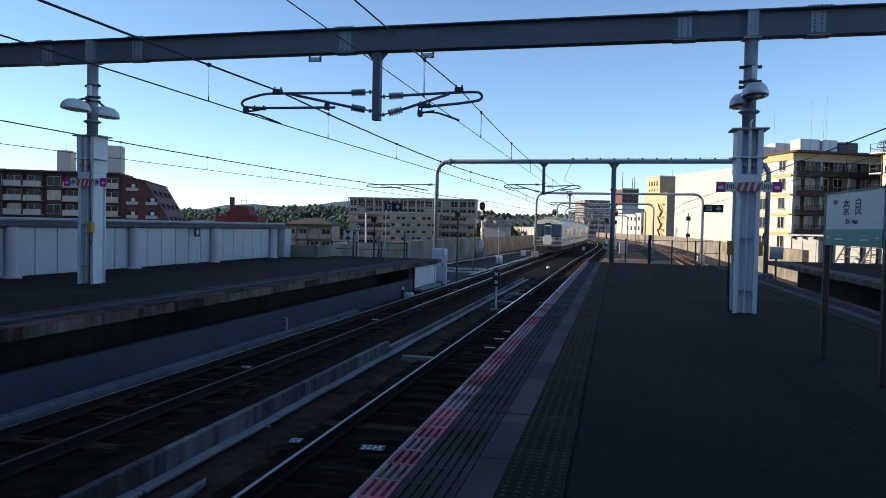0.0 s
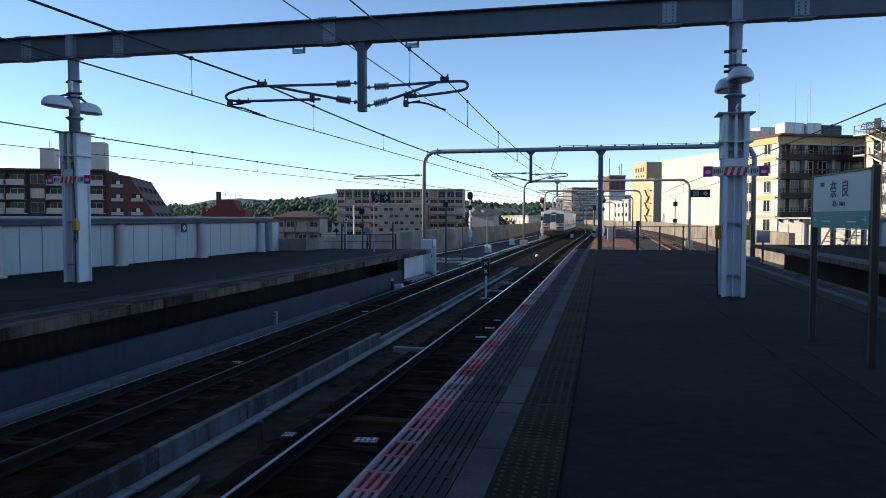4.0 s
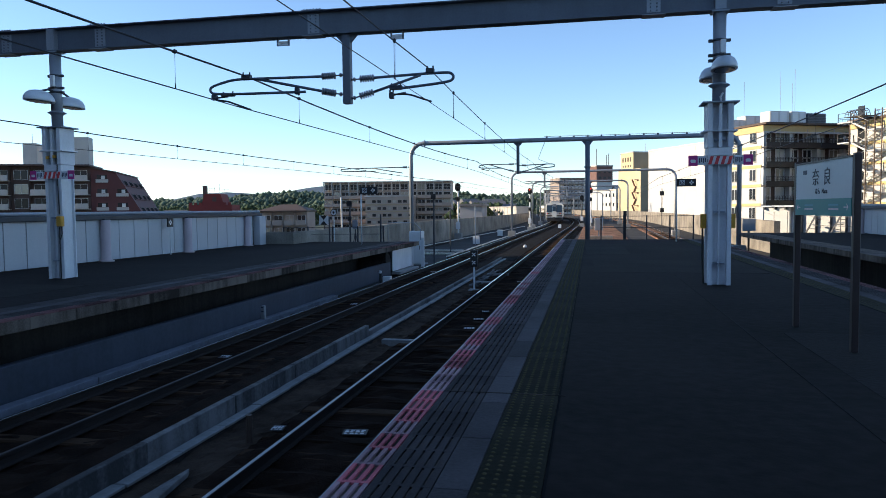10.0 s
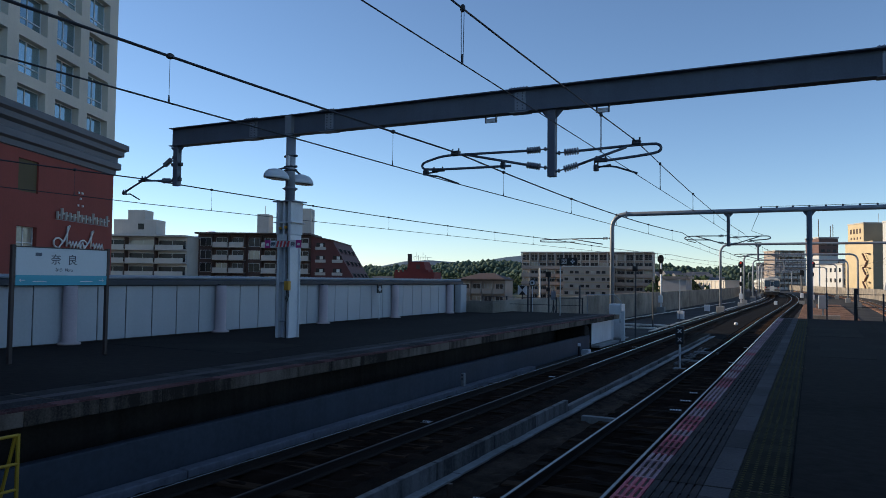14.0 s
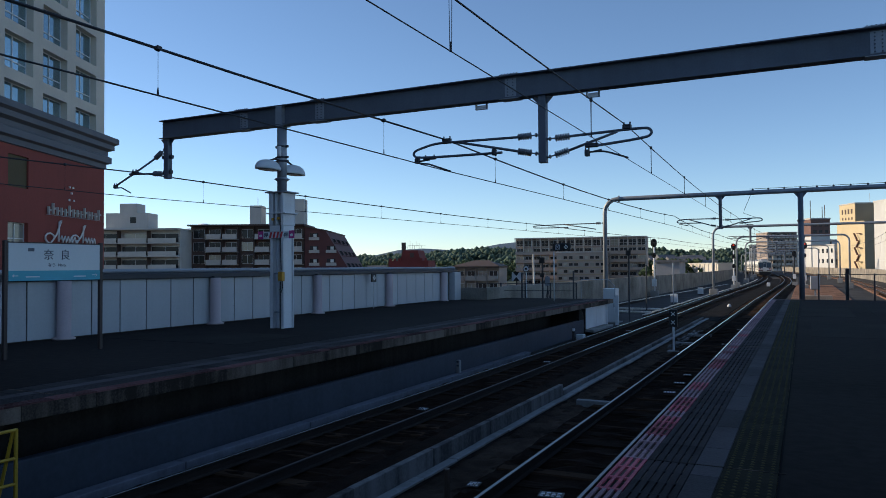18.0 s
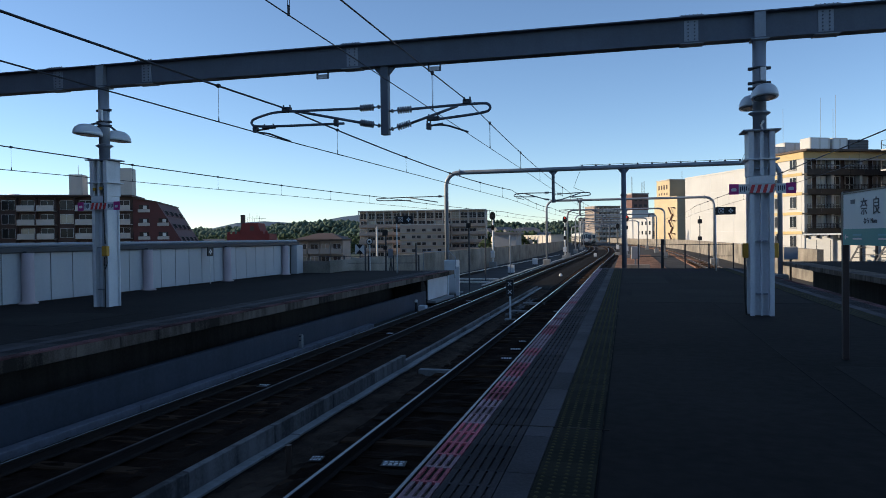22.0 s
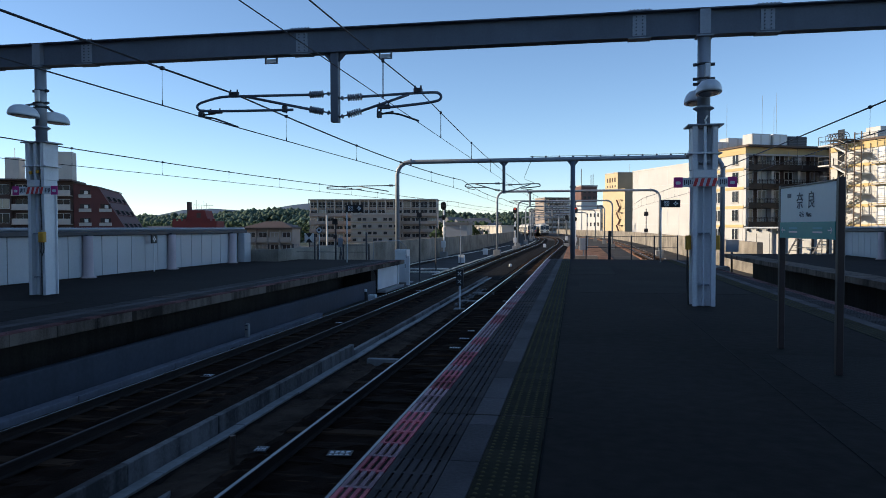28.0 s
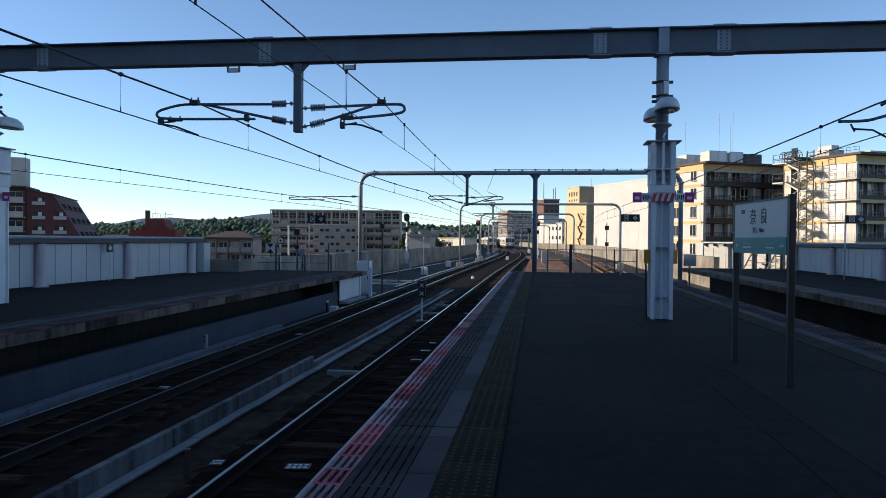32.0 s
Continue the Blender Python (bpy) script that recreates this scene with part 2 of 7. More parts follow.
def lathe(bm, c, prof, n=16):
    """A turned body about the vertical through c: prof lists (radius, height)."""
    c = Vector(c)
    rings = [[bm.verts.new(c + Vector((r * math.cos(2 * math.pi * i / n), r * math.sin(2 * math.pi * i / n), z))) for i in range(n)] for r, z in prof]
    for a, b in zip(rings, rings[1:]):
        for i in range(n):
            bm.faces.new((a[i], a[(i + 1) % n], b[(i + 1) % n], b[i]))
    bm.faces.new(rings[0][::-1])
    bm.faces.new(rings[-1])
    return bm


def prism(bm, outline, axis, a, b):
    """An outline of (p, q) drawn out along an axis from a to b: for 'y' p, q are x, z; for 'x' y, z; for 'z' x, y."""
    put = {"y": lambda p, q, s: (p, s, q), "x": lambda p, q, s: (s, p, q), "z": lambda p, q, s: (p, q, s)}[axis]
    r0 = [bm.verts.new(put(p, q, a)) for p, q in outline]
    r1 = [bm.verts.new(put(p, q, b)) for p, q in outline]
    n = len(outline)
    for i in range(n):
        bm.faces.new((r0[i], r0[(i + 1) % n], r1[(i + 1) % n], r1[i]))
    bm.faces.new(r0[::-1])
    bm.faces.new(r1)
    bmesh.ops.recalc_face_normals(bm, faces=bm.faces[:])
    return bm


def mesh(name, bm, material, smooth=False):
    me = bpy.data.meshes.new(name)
    bmesh.ops.recalc_face_normals(bm, faces=bm.faces[:])
    bm.to_mesh(me)
    bm.free()
    me.materials.append(material)
    if smooth:
        for p in me.polygons:
            p.use_smooth = True
    return me


def part(name, bm, material, parent, label="", smooth=False):
    me = bm if isinstance(bm, bpy.types.Mesh) else mesh(name, bm, material, smooth)
    ob = new(name, me)
    ob.parent = parent
    if label:
        ob["label"] = label
    return ob


def thing(name, label, category, m=None, group="", kind=""):
    ob = new(name)
    ob.empty_display_size = 0.2
    if m is not None:
        ob.matrix_world = m
    return tagged(ob, label, category, group, kind)


def solid(name, bm, material, label="", category="", kind="structure", group="", smooth=False):
    return tagged(new(name, mesh(name, bm, material, smooth)), label, category, group, kind)


# ---- ground, deck, platforms ----
X1, X2, XR = -3.02, -6.93, 6.7          # track centres
EDGE, EDGE_R, EDGE_L, EDGE_RR = -1.47, 5.15, -8.25, 8.3
GND, DECKZ, RAILZ = -9.0, -1.36, -1.1
bm = B()
R0 = [0, 20, 60, 150, 400, 1000, 2500, 4500]
prev = None
for r in R0:
    cur = [bm.verts.new((r * math.cos(i * math.pi / 24), 100 + r * math.sin(i * math.pi / 24), GND)) for i in range(48)] if r else [bm.verts.new((0, 100, GND))]
    if prev:
        for i in range(48):
            if len(prev) == 1:
                bm.faces.new((prev[0], cur[i], cur[(i + 1) % 48]))
            else:
                bm.faces.new((prev[i], cur[i], cur[(i + 1) % 48], prev[(i + 1) % 48]))
    prev = cur
GROUND = mat("town_ground", (0.10, 0.105, 0.09), 0.95, 0, 0.4, 0.05, 0.2)
solid("ground", bm, GROUND, "grey town ground under the viaduct", "ground")


def bend(y):
    """Sideways shift of the line where it curves beyond the station."""
    c = min(max(y, 112), 190)
    return 0.010 * max(0, min(y, 112) - 60) - 0.00041 * (c - 112) ** 2 - 0.11 * max(0, y - 190)


def strip(name, x0, x1, z0, z1, ys, material, label, category, kind="structure", follow=True):
    bm = B()
    last = None
    for y in ys:
        s = bend(y) if follow else 0
        cur = [bm.verts.new((x + s, y, z)) for x, z in ((x0, z0), (x1, z0), (x1, z1), (x0, z1))]
        if last:
            for i in range(4):
                bm.faces.new((last[i], last[(i + 1) % 4], cur[(i + 1) % 4], cur[i]))
        else:
            bm.faces.new(cur[::-1])
        last = cur
    bm.faces.new(last)
    return solid(name, bm, material, label, category, kind)


FAR = [-40, 0, 40, 60, 80, 100, 120, 140, 160, 180, 200, 220, 240, 260, 280, 300, 320, 350]
strip("deck", -16.0, 13.6, -2.6, DECKZ, FAR, DECK, "grey concrete viaduct deck under the tracks", "viaduct")
strip("parapet_left", -13.75, -13.45, DECKZ, 0.55, [31.0] + FAR[3:], PARAPET, "stained concrete parapet along the viaduct", "parapet")
strip("parapet_right", 10.6, 10.95, DECKZ, 0.62, [46.0] + FAR[3:], PARAPET, "sunlit stained concrete parapet along the viaduct", "parapet")


solid("parapet_return", box(B(), -15.0, -13.76, 31.05, 31.35, DECKZ, 0.55), PARAPET, "stained concrete return of the parapet behind the wall", "parapet")


def platform(name, x0, x1, y0, y1, label, under):
    p = thing(name, label, "platform", kind="structure")
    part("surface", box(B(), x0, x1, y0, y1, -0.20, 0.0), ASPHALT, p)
    part("foundation", box(B(), under[0], under[1], y0, y1 - 0.6, DECKZ, -0.2), CONC_DARK, p, "dark streaked platform wall under the overhang")
    return p


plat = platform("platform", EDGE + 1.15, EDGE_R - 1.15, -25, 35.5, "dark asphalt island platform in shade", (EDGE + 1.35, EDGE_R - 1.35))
plat_l = platform("platform_left", -15.1, EDGE_L - 1.0, -25, 33.4, "dark asphalt side platform across the tracks", (-15.1, -9.75))
plat_r = platform("platform_right", EDGE_RR + 1.0, 14.2, -25, 44.0, "dark asphalt side platform beyond the third track", (9.8, 14.2))


def bars(w, l, rows, bar, z0, z1):
    """A slip-resistant tile: raised bars with slots between them."""
    bm = B()
    for i in range(rows + 1):
        x = (w - bar) * i / rows
        box(bm, x, x + bar, 0, l, z0, z1)
    box(bm, 0, w, 0, 0.035, z0, z1 - 0.001)
    return bm


PINK_TILE = mesh("pink_tile", bars(0.19, 0.298, 3, 0.024, -0.02, 0.004), PINK)
PINK_WORN_TILE = mesh("worn_pink_tile", bars(0.19, 0.298, 3, 0.026, -0.02, 0.004), PINK_WORN)
DARK_TILE = mesh("slip_tile", bars(0.35, 0.298, 5, 0.044, -0.02, 0.003), TILE_DARK)
GREY_SLAB = mesh("paving_slab", bevel(box(B(), 0, 0.205, 0, 0.895, -0.02, 0.004), 0.004), GREY_STRIP)
bm = box(B(), 0, 0.38, 0, 0.298, -0.02, 0.002)
for i in range(5):
    for j in range(4):
        lathe(bm, (0.04 + 0.075 * i, 0.037 + 0.075 * j, 0.002), [(0.017, 0), (0.010, 0.005)], 6)
TACTILE_TILE = mesh("tactile_tile", bm, TACTILE)
TACTILE_TILE.materials.append(DOME)
for p in TACTILE_TILE.polygons[6:]:
    p.material_index = 1
PLAIN_TILE = mesh("plain_dark_tile", bevel(box(B(), 0, 0.38, 0, 0.298, -0.02, 0.003), 0.004), TILE_DARK)
FADED_TILE = mesh("faded_pink_tile", bars(0.19, 0.298, 3, 0.024, -0.02, 0.004), FADED_PINK)
COPING_SLAB = mesh("coping_slab", bevel(box(B(), 0, 1.15, 0, 0.995, -0.20, -0.012), 0.006), COPING)


def edge_tiles(p, x, inward, y0, y1, faded=False, domes=True):
    """Coping slabs, pink strip, slip tiles, paving and tactile tiles, laid from the edge inwards."""
    def put(name, me, off, y, w):
        o = part(name, me, COPING, p)
        o.location = (x + off if inward > 0 else x - off - w, y, 0)
        return o
    y = y0
    k = 0
    while y < y1 - 0.2:
        put("pink_tile", FADED_TILE if faded else PINK_WORN_TILE if random.random() < 0.16 + 0.035 * y else PINK_TILE, 0.0, y, 0.19)
        put("slip_tile", DARK_TILE, 0.20, y, 0.35)
        put("tactile_tile", TACTILE_TILE if domes else PLAIN_TILE, 0.765, y, 0.38)
        if k % 3 == 0 and y + 0.9 < y1 + 0.3:
            put("paving_slab", GREY_SLAB, 0.555, y, 0.205)
        y += 0.3
        k += 1
    y = y0
    while y < y1:
        put("coping_slab", COPING_SLAB, 0.0, y, 1.15)
        y += 1.0
    part("kerb_line", box(B(), *( (x + 1.149, x + 1.165) if inward > 0 else (x - 1.165, x - 1.149)), y0, y1, -0.02, 0.003), SLOT, p, "dark joint beside the tactile tiles")
    for yy in (5.6, 14.6, 23.6):
        part("joint", box(B(), *((x + 0.2, x + 1.2) if inward > 0 else (x - 1.2, x - 0.2)), yy - 0.012, yy + 0.012, -0.015, 0.006), COPING, p, "pale expansion joint")


# ---- rail tracks ----
def rail_head(x, ys):
    """Worn running surface along the top of a rail."""
    bt = B()
    lt = None
    for y in ys:
        s = x + bend(y)
        ct = [bt.verts.new((s + p, y, RAILZ + q)) for p, q in ((-0.021, -0.0015), (-0.017, 0.002), (0.017, 0.002), (0.021, -0.0015))]
        if lt:
            for i in range(3):
                bt.faces.new((lt[i], lt[i + 1], ct[i + 1], ct[i]))
        lt = ct
    return bt


def rail_mesh(x, ys):
    prof = [(-0.06, -0.15), (0.06, -0.15), (0.06, -0.135), (0.012, -0.12), (0.012, -0.045), (0.032, -0.03), (0.032, -0.002), (-0.032, -0.002), (-0.032, -0.03), (-0.012, -0.045), (-0.012, -0.12), (-0.06, -0.135)]
    bm = B()
    last = None
    n = len(prof)
    for y in ys:
        s = x + bend(y)
        cur = [bm.verts.new((s + p, y, RAILZ + q)) for p, q in prof]
        if last:
            for i in range(n):
                bm.faces.new((last[i], last[(i + 1) % n], cur[(i + 1) % n], cur[i]))
        last = cur
    return bm


def rail_track(xc, y0, y1, label, sleepers, ballast, worn=None):
    t = thing("rail_track", label, "railway track", group="tracks")
    ys = [y0, 20, 40, 60, 70, 80, 90, 100, 110, 120, 130, 140] + [140 + 10 * i for i in range(1, int((y1 - 140) / 10) + 1)]
    prof = ((-1.10, 0.0), (-1.06, 0.05), (-1.0, 0.088), (-0.85, 0.10), (-0.65, 0.085), (-0.45, 0.09), (-0.22, 0.095), (0, 0.10), (0.22, 0.095), (0.45, 0.09), (0.65, 0.085), (0.85, 0.10), (1.05, 0.10), (1.15, 0.07), (1.35, 0.0))
    bed = [y0 + 1.2 * i for i in range(int((-4 - y0) / 1.2))] + [-4 + 0.155 * i for i in range(290)] + [41 + 1.2 * i for i in range(91)] + [150 + 10 * i for i in range(int((y1 - 150) / 10))]
    verts, faces = [], []
    for k, y in enumerate(bed):
        near = -4 <= y < 41
        s = xc + bend(y)
        dip = 0.03 * math.cos(2 * math.pi * (y - 0.5) / 0.62) if near else 0
        verts += [(s + dx + random.uniform(-0.03, 0.03), y + (random.uniform(-0.05, 0.05) if near else 0), DECKZ + dz + dip * (abs(dx) < 0.9) + random.uniform(-0.022, 0.022)) for dx, dz in prof]
        if k:
            a = (k - 1) * 15
            faces += [(a + i, a + i + 1, a + i + 16, a + i + 15) for i in range(14)]
    bm = bpy.data.meshes.new("ballast_bed")
    bm.from_pydata(verts, [], faces)
    bm.materials.append(ballast)
    b = part("ballast_bed", bm, ballast, t)
    b["kind"] = "stuff"
    for k, s in enumerate((-0.535, 0.535)):
        r = part("rail", rail_mesh(xc + s, ys), RAIL_SIDE, t, "rusty steel rail with a polished head")
        part("rail_head", rail_head(xc + s, [y0, 10, 22]), (RAIL_TOP if not worn else worn if k else RAIL_BRIGHT), r, "worn running surface")
        # Beyond y 22 a brighter head colour imitates the glint of distant rails.
        part("rail_head", rail_head(xc + s, [22.01] + ys[2:]), RAIL_BRIGHT, r, "worn running surface")
    me = mesh("sleeper", bevel(box(B(), -1.0, 1.0, -0.12, 0.12, -0.12, 0.0), 0.02), SLEEPER)
    for i in range(sleepers):
        y = 0.5 + 0.62 * i
        o = part("sleeper", me, SLEEPER, t)
        o.location = (xc + bend(y) + random.uniform(-0.04, 0.04), y, RAILZ - 0.145 + random.uniform(-0.012, 0.006))
        o.rotation_euler = (0, 0, random.uniform(-0.03, 0.03))
    return t


rail_track(X1, -30, 300, "narrow-gauge track with rusty rails on shade-dark ballast beside the platform", 150, BALLAST_SHADE)
rail_track(X2, -30, 300, "narrow-gauge track with bright railheads on shade-dark ballast", 150, BALLAST_SHADE, RAIL_DULL)
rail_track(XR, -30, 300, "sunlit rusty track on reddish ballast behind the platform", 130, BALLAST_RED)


# ---- left boundary wall ----
def side_wall(name, x, y0, y1, inward, posts, label):
    w = thing(name, label, "wall", kind="structure")
    part("core", box(B(), min(x, x - inward * 0.12), max(x, x - inward * 0.12), y0, y1, -0.25, 1.30), CONC_DARK, w)
    me = mesh("panel", bevel(box(B(), -0.015, 0.015, -0.383, 0.383, 0, 1.28), 0.006), WALL_PANEL)
    gap = 0.792
    first = posts[0] - gap * int((posts[0] - y0) / gap)
    for i in range(int((y1 - first) / gap)):
        o = part("panel", me, WALL_PANEL, w)
        o.location = (x + inward * 0.02, first + gap * (i + 0.5), 0.03)
    part("top_rail", bevel(box(B(), x - 0.14, x + 0.14, y0, y1, 1.30, 1.45), 0.02), DARK_METAL, w, "dark metal rail under the coping")
    bm = B()
    tube(bm, [(x - inward * 0.03, y0, 1.505), (x - inward * 0.03, y1, 1.505)], 0.054, 12)
    part("coping", bm, GALV, w, "rounded galvanised steel coping", True)
    for y in posts:
        bm = B()
        lathe(bm, (x + inward * 0.16, y, 0.0), [(0.24, 0), (0.24, 0.04), (0.15, 0.07), (0.15, 1.30)], 18)
        part("column", bm, PINK_COL, w, "pinkish round column", True)
        part("bracket", box(B(), x - 0.02, x + inward * 0.25, y - 0.12, y + 0.12, 1.295, 1.345), DARK_METAL, w)
    return w


side_wall("wall_left", -15.1, -24, 31.0, 1, [-8.6, -3.85, 0.9, 5.65, 10.4, 15.05, 19.85, 24.6, 29.45], "white panelled wall with pinkish columns behind the platform")
side_wall("wall_right", 14.2, -24, 44.0, -1, [10.9, 16.1, 21.3, 26.5, 31.75, 37.0, 42.2], "white panelled wall with pinkish columns behind the far platform")

solid("wall_end_pier", bevel(box(B(), -15.25, -14.78, 30.35, 30.98, -0.2, 1.30), 0.02), WALL_PANEL, "pale square pier at the end of the wall", "pier")

# ---- drains and low walls on the deck ----
w = thing("track_kerb", "low pale concrete kerb walls between the tracks", "kerb", kind="structure")
me = mesh("kerb_block", bevel(box(B(), -0.10, 0.0, 0, 1.98, DECKZ, -0.95), 0.008), KERB)
ml = mesh("low_kerb_block", bevel(box(B(), -0.10, 0.0, 0, 1.98, DECKZ, -1.08), 0.008), KERB)
for i in range(22):
    o = part("kerb_block", me if i < 10 else ml, KERB, w)
    o.location = (-4.74 + random.uniform(-0.008, 0.008), -5.4 + 2.0 * i, 0)
part("infill", box(B(), -5.4, -4.83, -25, 38, DECKZ, -1.10), BALLAST_SHADE, w, "ballast coloured dark for shade behind the kerb")
# Near-black strip paints the shade between the tracks past the platforms.
strip("track_gap", -5.75, -4.2, DECKZ - 0.05, DECKZ + 0.04, [38.2, 50] + [60 + 20 * i for i in range(6)], GRAVEL_SHADE, "gravel strip between the two tracks, coloured dark for shade", "gravel", "stuff")
t = thing("cable_trough", "pale concrete cable trough with lids beside the track", "cable trough")
me = mesh("trough_lid", bevel(box(B(), -0.075, 0.075, 0, 0.985, -1.20, -1.165), 0.006), CONCRETE)
part("trough_body", box(B(), -4.72, -4.60, -6, 39, DECKZ, -1.20), CONC_DARK, t)
for i in range(45):
    o = part("trough_lid", me, CONCRETE, t)
    o.location = (-4.655 + random.uniform(-0.014, 0.014), -6 + i * 1.0, random.uniform(-0.012, 0.006))
verts, faces = [], []
rg = random.Random(3)
cols = [-4.60 + 0.08 * i for i in range(11)]
for j in range(280):
    for i, x in enumerate(cols):
        verts.append((x + rg.uniform(-0.03, 0.03), -6 + 0.16 * j + rg.uniform(-0.06, 0.06), -1.255 - 0.01 * i + rg.uniform(-0.02, 0.025)))
for j in range(279):
    for i in range(10):
        a = j * 11 + i
        faces.append((a, a + 1, a + 12, a + 11))
me = bpy.data.meshes.new("gravel_strip")
me.from_pydata(verts, [], faces)
me.materials.append(GRAVEL)
tagged(new("gravel_strip", me), "grey-brown gravel between cable trough and rail", "gravel", kind="stuff")
# Pale piece added to imitate a bluish reflection beside the rail.
solid("loose_slab", bevel(prism(B(), [(-4.33, 5.2), (-4.05, 5.2), (-4.22, 6.5), (-4.27, 6.62)], "z", -1.27, -1.20), 0.01), KERB, "pale tapered slab standing in for a shiny reflection on the gravel", "slab", kind="")
for y, ln in ((14.2, 0.75), (26.5, 0.8), (30.0, 0.9)):
    solid("cross_trough", bevel(box(B(), -4.36, -4.36 + ln, y, y + 0.16, DECKZ, -1.18), 0.01), CONCRETE, "short pale concrete cable trough across the ballast", "cable trough", kind="")
w = thing("drain_kerb", "long pale concrete kerb in front of the platform void", "kerb", kind="structure")
me = mesh("drain_kerb_block", bevel(box(B(), -0.11, 0.11, 0, 2.88, DECKZ, -1.18), 0.01), DRAIN)
for i in range(10):
    o = part("kerb_block", me, KERB, w)
    o.location = (-8.14, -7.2 + 2.9 * i, 0)
part("upstand", bevel(box(B(), -8.62, -8.45, -25, 29.6, DECKZ, -0.70), 0.02), UPSTAND, w, "low dark blue-grey upstand wall before the dark void")
bm = prism(B(), [(29.0, DECKZ), (29.75, DECKZ), (29.75, -0.70), (29.7, -0.52), (29.55, -0.38), (29.3, -0.28), (29.0, -0.22)], "x", -9.7, -8.5)
part("void_end", bm, CONC_DARK, w, "dark streaked rounded wall closing the void")

for x0, x1, y0, y1 in ((0.0, 3.9, 17.2, 21.5), (2.2, 3.95, 4.0, 9.0), (-0.25, 1.2, 24.0, 29.0)):
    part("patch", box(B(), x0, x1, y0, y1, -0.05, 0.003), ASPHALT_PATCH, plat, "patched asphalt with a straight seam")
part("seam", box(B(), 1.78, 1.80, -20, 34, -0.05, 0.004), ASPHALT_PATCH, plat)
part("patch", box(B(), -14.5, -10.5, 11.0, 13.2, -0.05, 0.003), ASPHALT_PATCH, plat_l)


# ---- overhead gantry across the platforms ----
GY = 14.7


def gantry_column(x):
    c = thing("gantry_column", "white-painted steel column with a grey pipe above, standing on the platform", "column", pose(x, GY, 0), group="gantry columns")
    bm = B()
    for s in (-1, 1):
        box(bm, s * 0.175 - 0.04, s * 0.175 + 0.04, -0.215, -0.19, 0, 3.5)
        box(bm, s * 0.175 - 0.04, s * 0.175 + 0.04, 0.19, 0.215, 0, 3.5)
        box(bm, s * 0.15 - 0.008, s * 0.15 + 0.008, -0.189, 0.189, 0, 3.49)
    box(bm, -0.141, 0.141, -0.07, -0.055, 0, 3.48)
    box(bm, -0.012, 0.012, -0.16, -0.071, 0, 3.47)
    part("shaft", bm, WHITE_COL, c)
    bm = B()
    for z in (0.42, 1.42, 2.62, 2.80):
        for s in (-1, 1):
            box(bm, s * 0.06 - 0.04, s * 0.06 + 0.04, -0.20, -0.075, z - 0.015, z + 0.015)
    part("batten_bars", bm, GALV, c)
    # wider casing round the head of the shaft
    bm = B()
    for s in (-1, 1):
        for t in (-1, 1):
            box(bm, s * 0.19 - 0.045, s * 0.19 + 0.045, t * 0.23 - 0.012, t * 0.23 + 0.012, 2.66, 3.5)
        box(bm, s * 0.226 - 0.006, s * 0.226 + 0.006, -0.217, 0.217, 2.66, 3.495)
    box(bm, -0.03, 0.03, -0.235, -0.20, 2.66, 3.49)
    part("head_casing", bm, WHITE_COL, c)
    part("lower_collar", bevel(box(B(), -0.31, 0.31, -0.27, 0.27, 2.955, 2.985), 0.005), WHITE_COL, c)
    part("strap", bevel(box(B(), -0.225, 0.225, -0.225, 0.225, 2.50, 2.655), 0.01), WHITE_COL, c)
    part("cap_plate", bevel(box(B(), -0.335, 0.335, -0.29, 0.29, 3.5, 3.53), 0.006), GALV, c)
    part("pipe", tube(B(), [(0, 0, 3.53), (0, 0, 5.27)], 0.124, 20), GALV, c, "grey steel pipe", True)
    part("flared_ring", lathe(B(), (0, 0, 3.86), [(0.125, 0.05), (0.20, 0.012), (0.20, 0.0), (0.125, -0.05)], 18), GALV, c)
    for z in (4.34, 4.44, 4.72):
        q = part("clamp_band", lathe(B(), (0, 0, z), [(0.125, -0.022), (0.138, -0.02), (0.138, 0.02), (0.125, 0.022)], 18), DARK_METAL, c, smooth=True)
        for s in (-1, 1):
            part("clamp_lug", bevel(box(B(), s * 0.165 - 0.04, s * 0.165 + 0.04, -0.03, 0.03, z - 0.028, z + 0.028), 0.008), DARK_METAL, q)
    part("junction_box", bevel(box(B(), -0.01, 0.09, -0.20, -0.125, 4.45, 4.71), 0.01), WHITE, c)
    # two long shells, one over each half of the platform
    for dx, dy, z in ((0.0, -0.55, 4.06), (-0.06, 0.55, 4.06)):
        bm = B()
        lathe(bm, (0, 0, 0), [(0.225, 0.0), (0.23, 0.02), (0.225, 0.08), (0.195, 0.16), (0.14, 0.22), (0.06, 0.25), (0.02, 0.255)], 24)
        for v in bm.verts:
            v.co = Vector((v.co.x + dx, v.co.y * 1.85 + dy, v.co.z + z))
        l = part("lamp_shade", bm, LAMP_WHITE, c, "white enamelled shell lamp", True)
        part("lamp_arm", tube(B(), [(0, math.copysign(0.12, dy), z + 0.30), (dx * 0.6, dy * 0.5, z + 0.31), (dx, dy * 0.9, z + 0.24)], 0.026, 8), DARK_METAL, l)
        bm = B()
        lathe(bm, (0, 0, 0), [(0.19, 0.004), (0.17, -0.014)], 20)
        for v in bm.verts:
            v.co = Vector((v.co.x + dx, v.co.y * 1.85 + dy, v.co.z + z))
        part("lens", bm, INSUL, l)
    # warning band
    bm = B()
    box(bm, -0.225, 0.225, -0.245, -0.236, 2.33, 2.49)
    b = part("warning_band", bm, WHITE, c, "white band with red slanting stripes")
    for i in range(4):
        x0 = -0.225 + i * 0.115
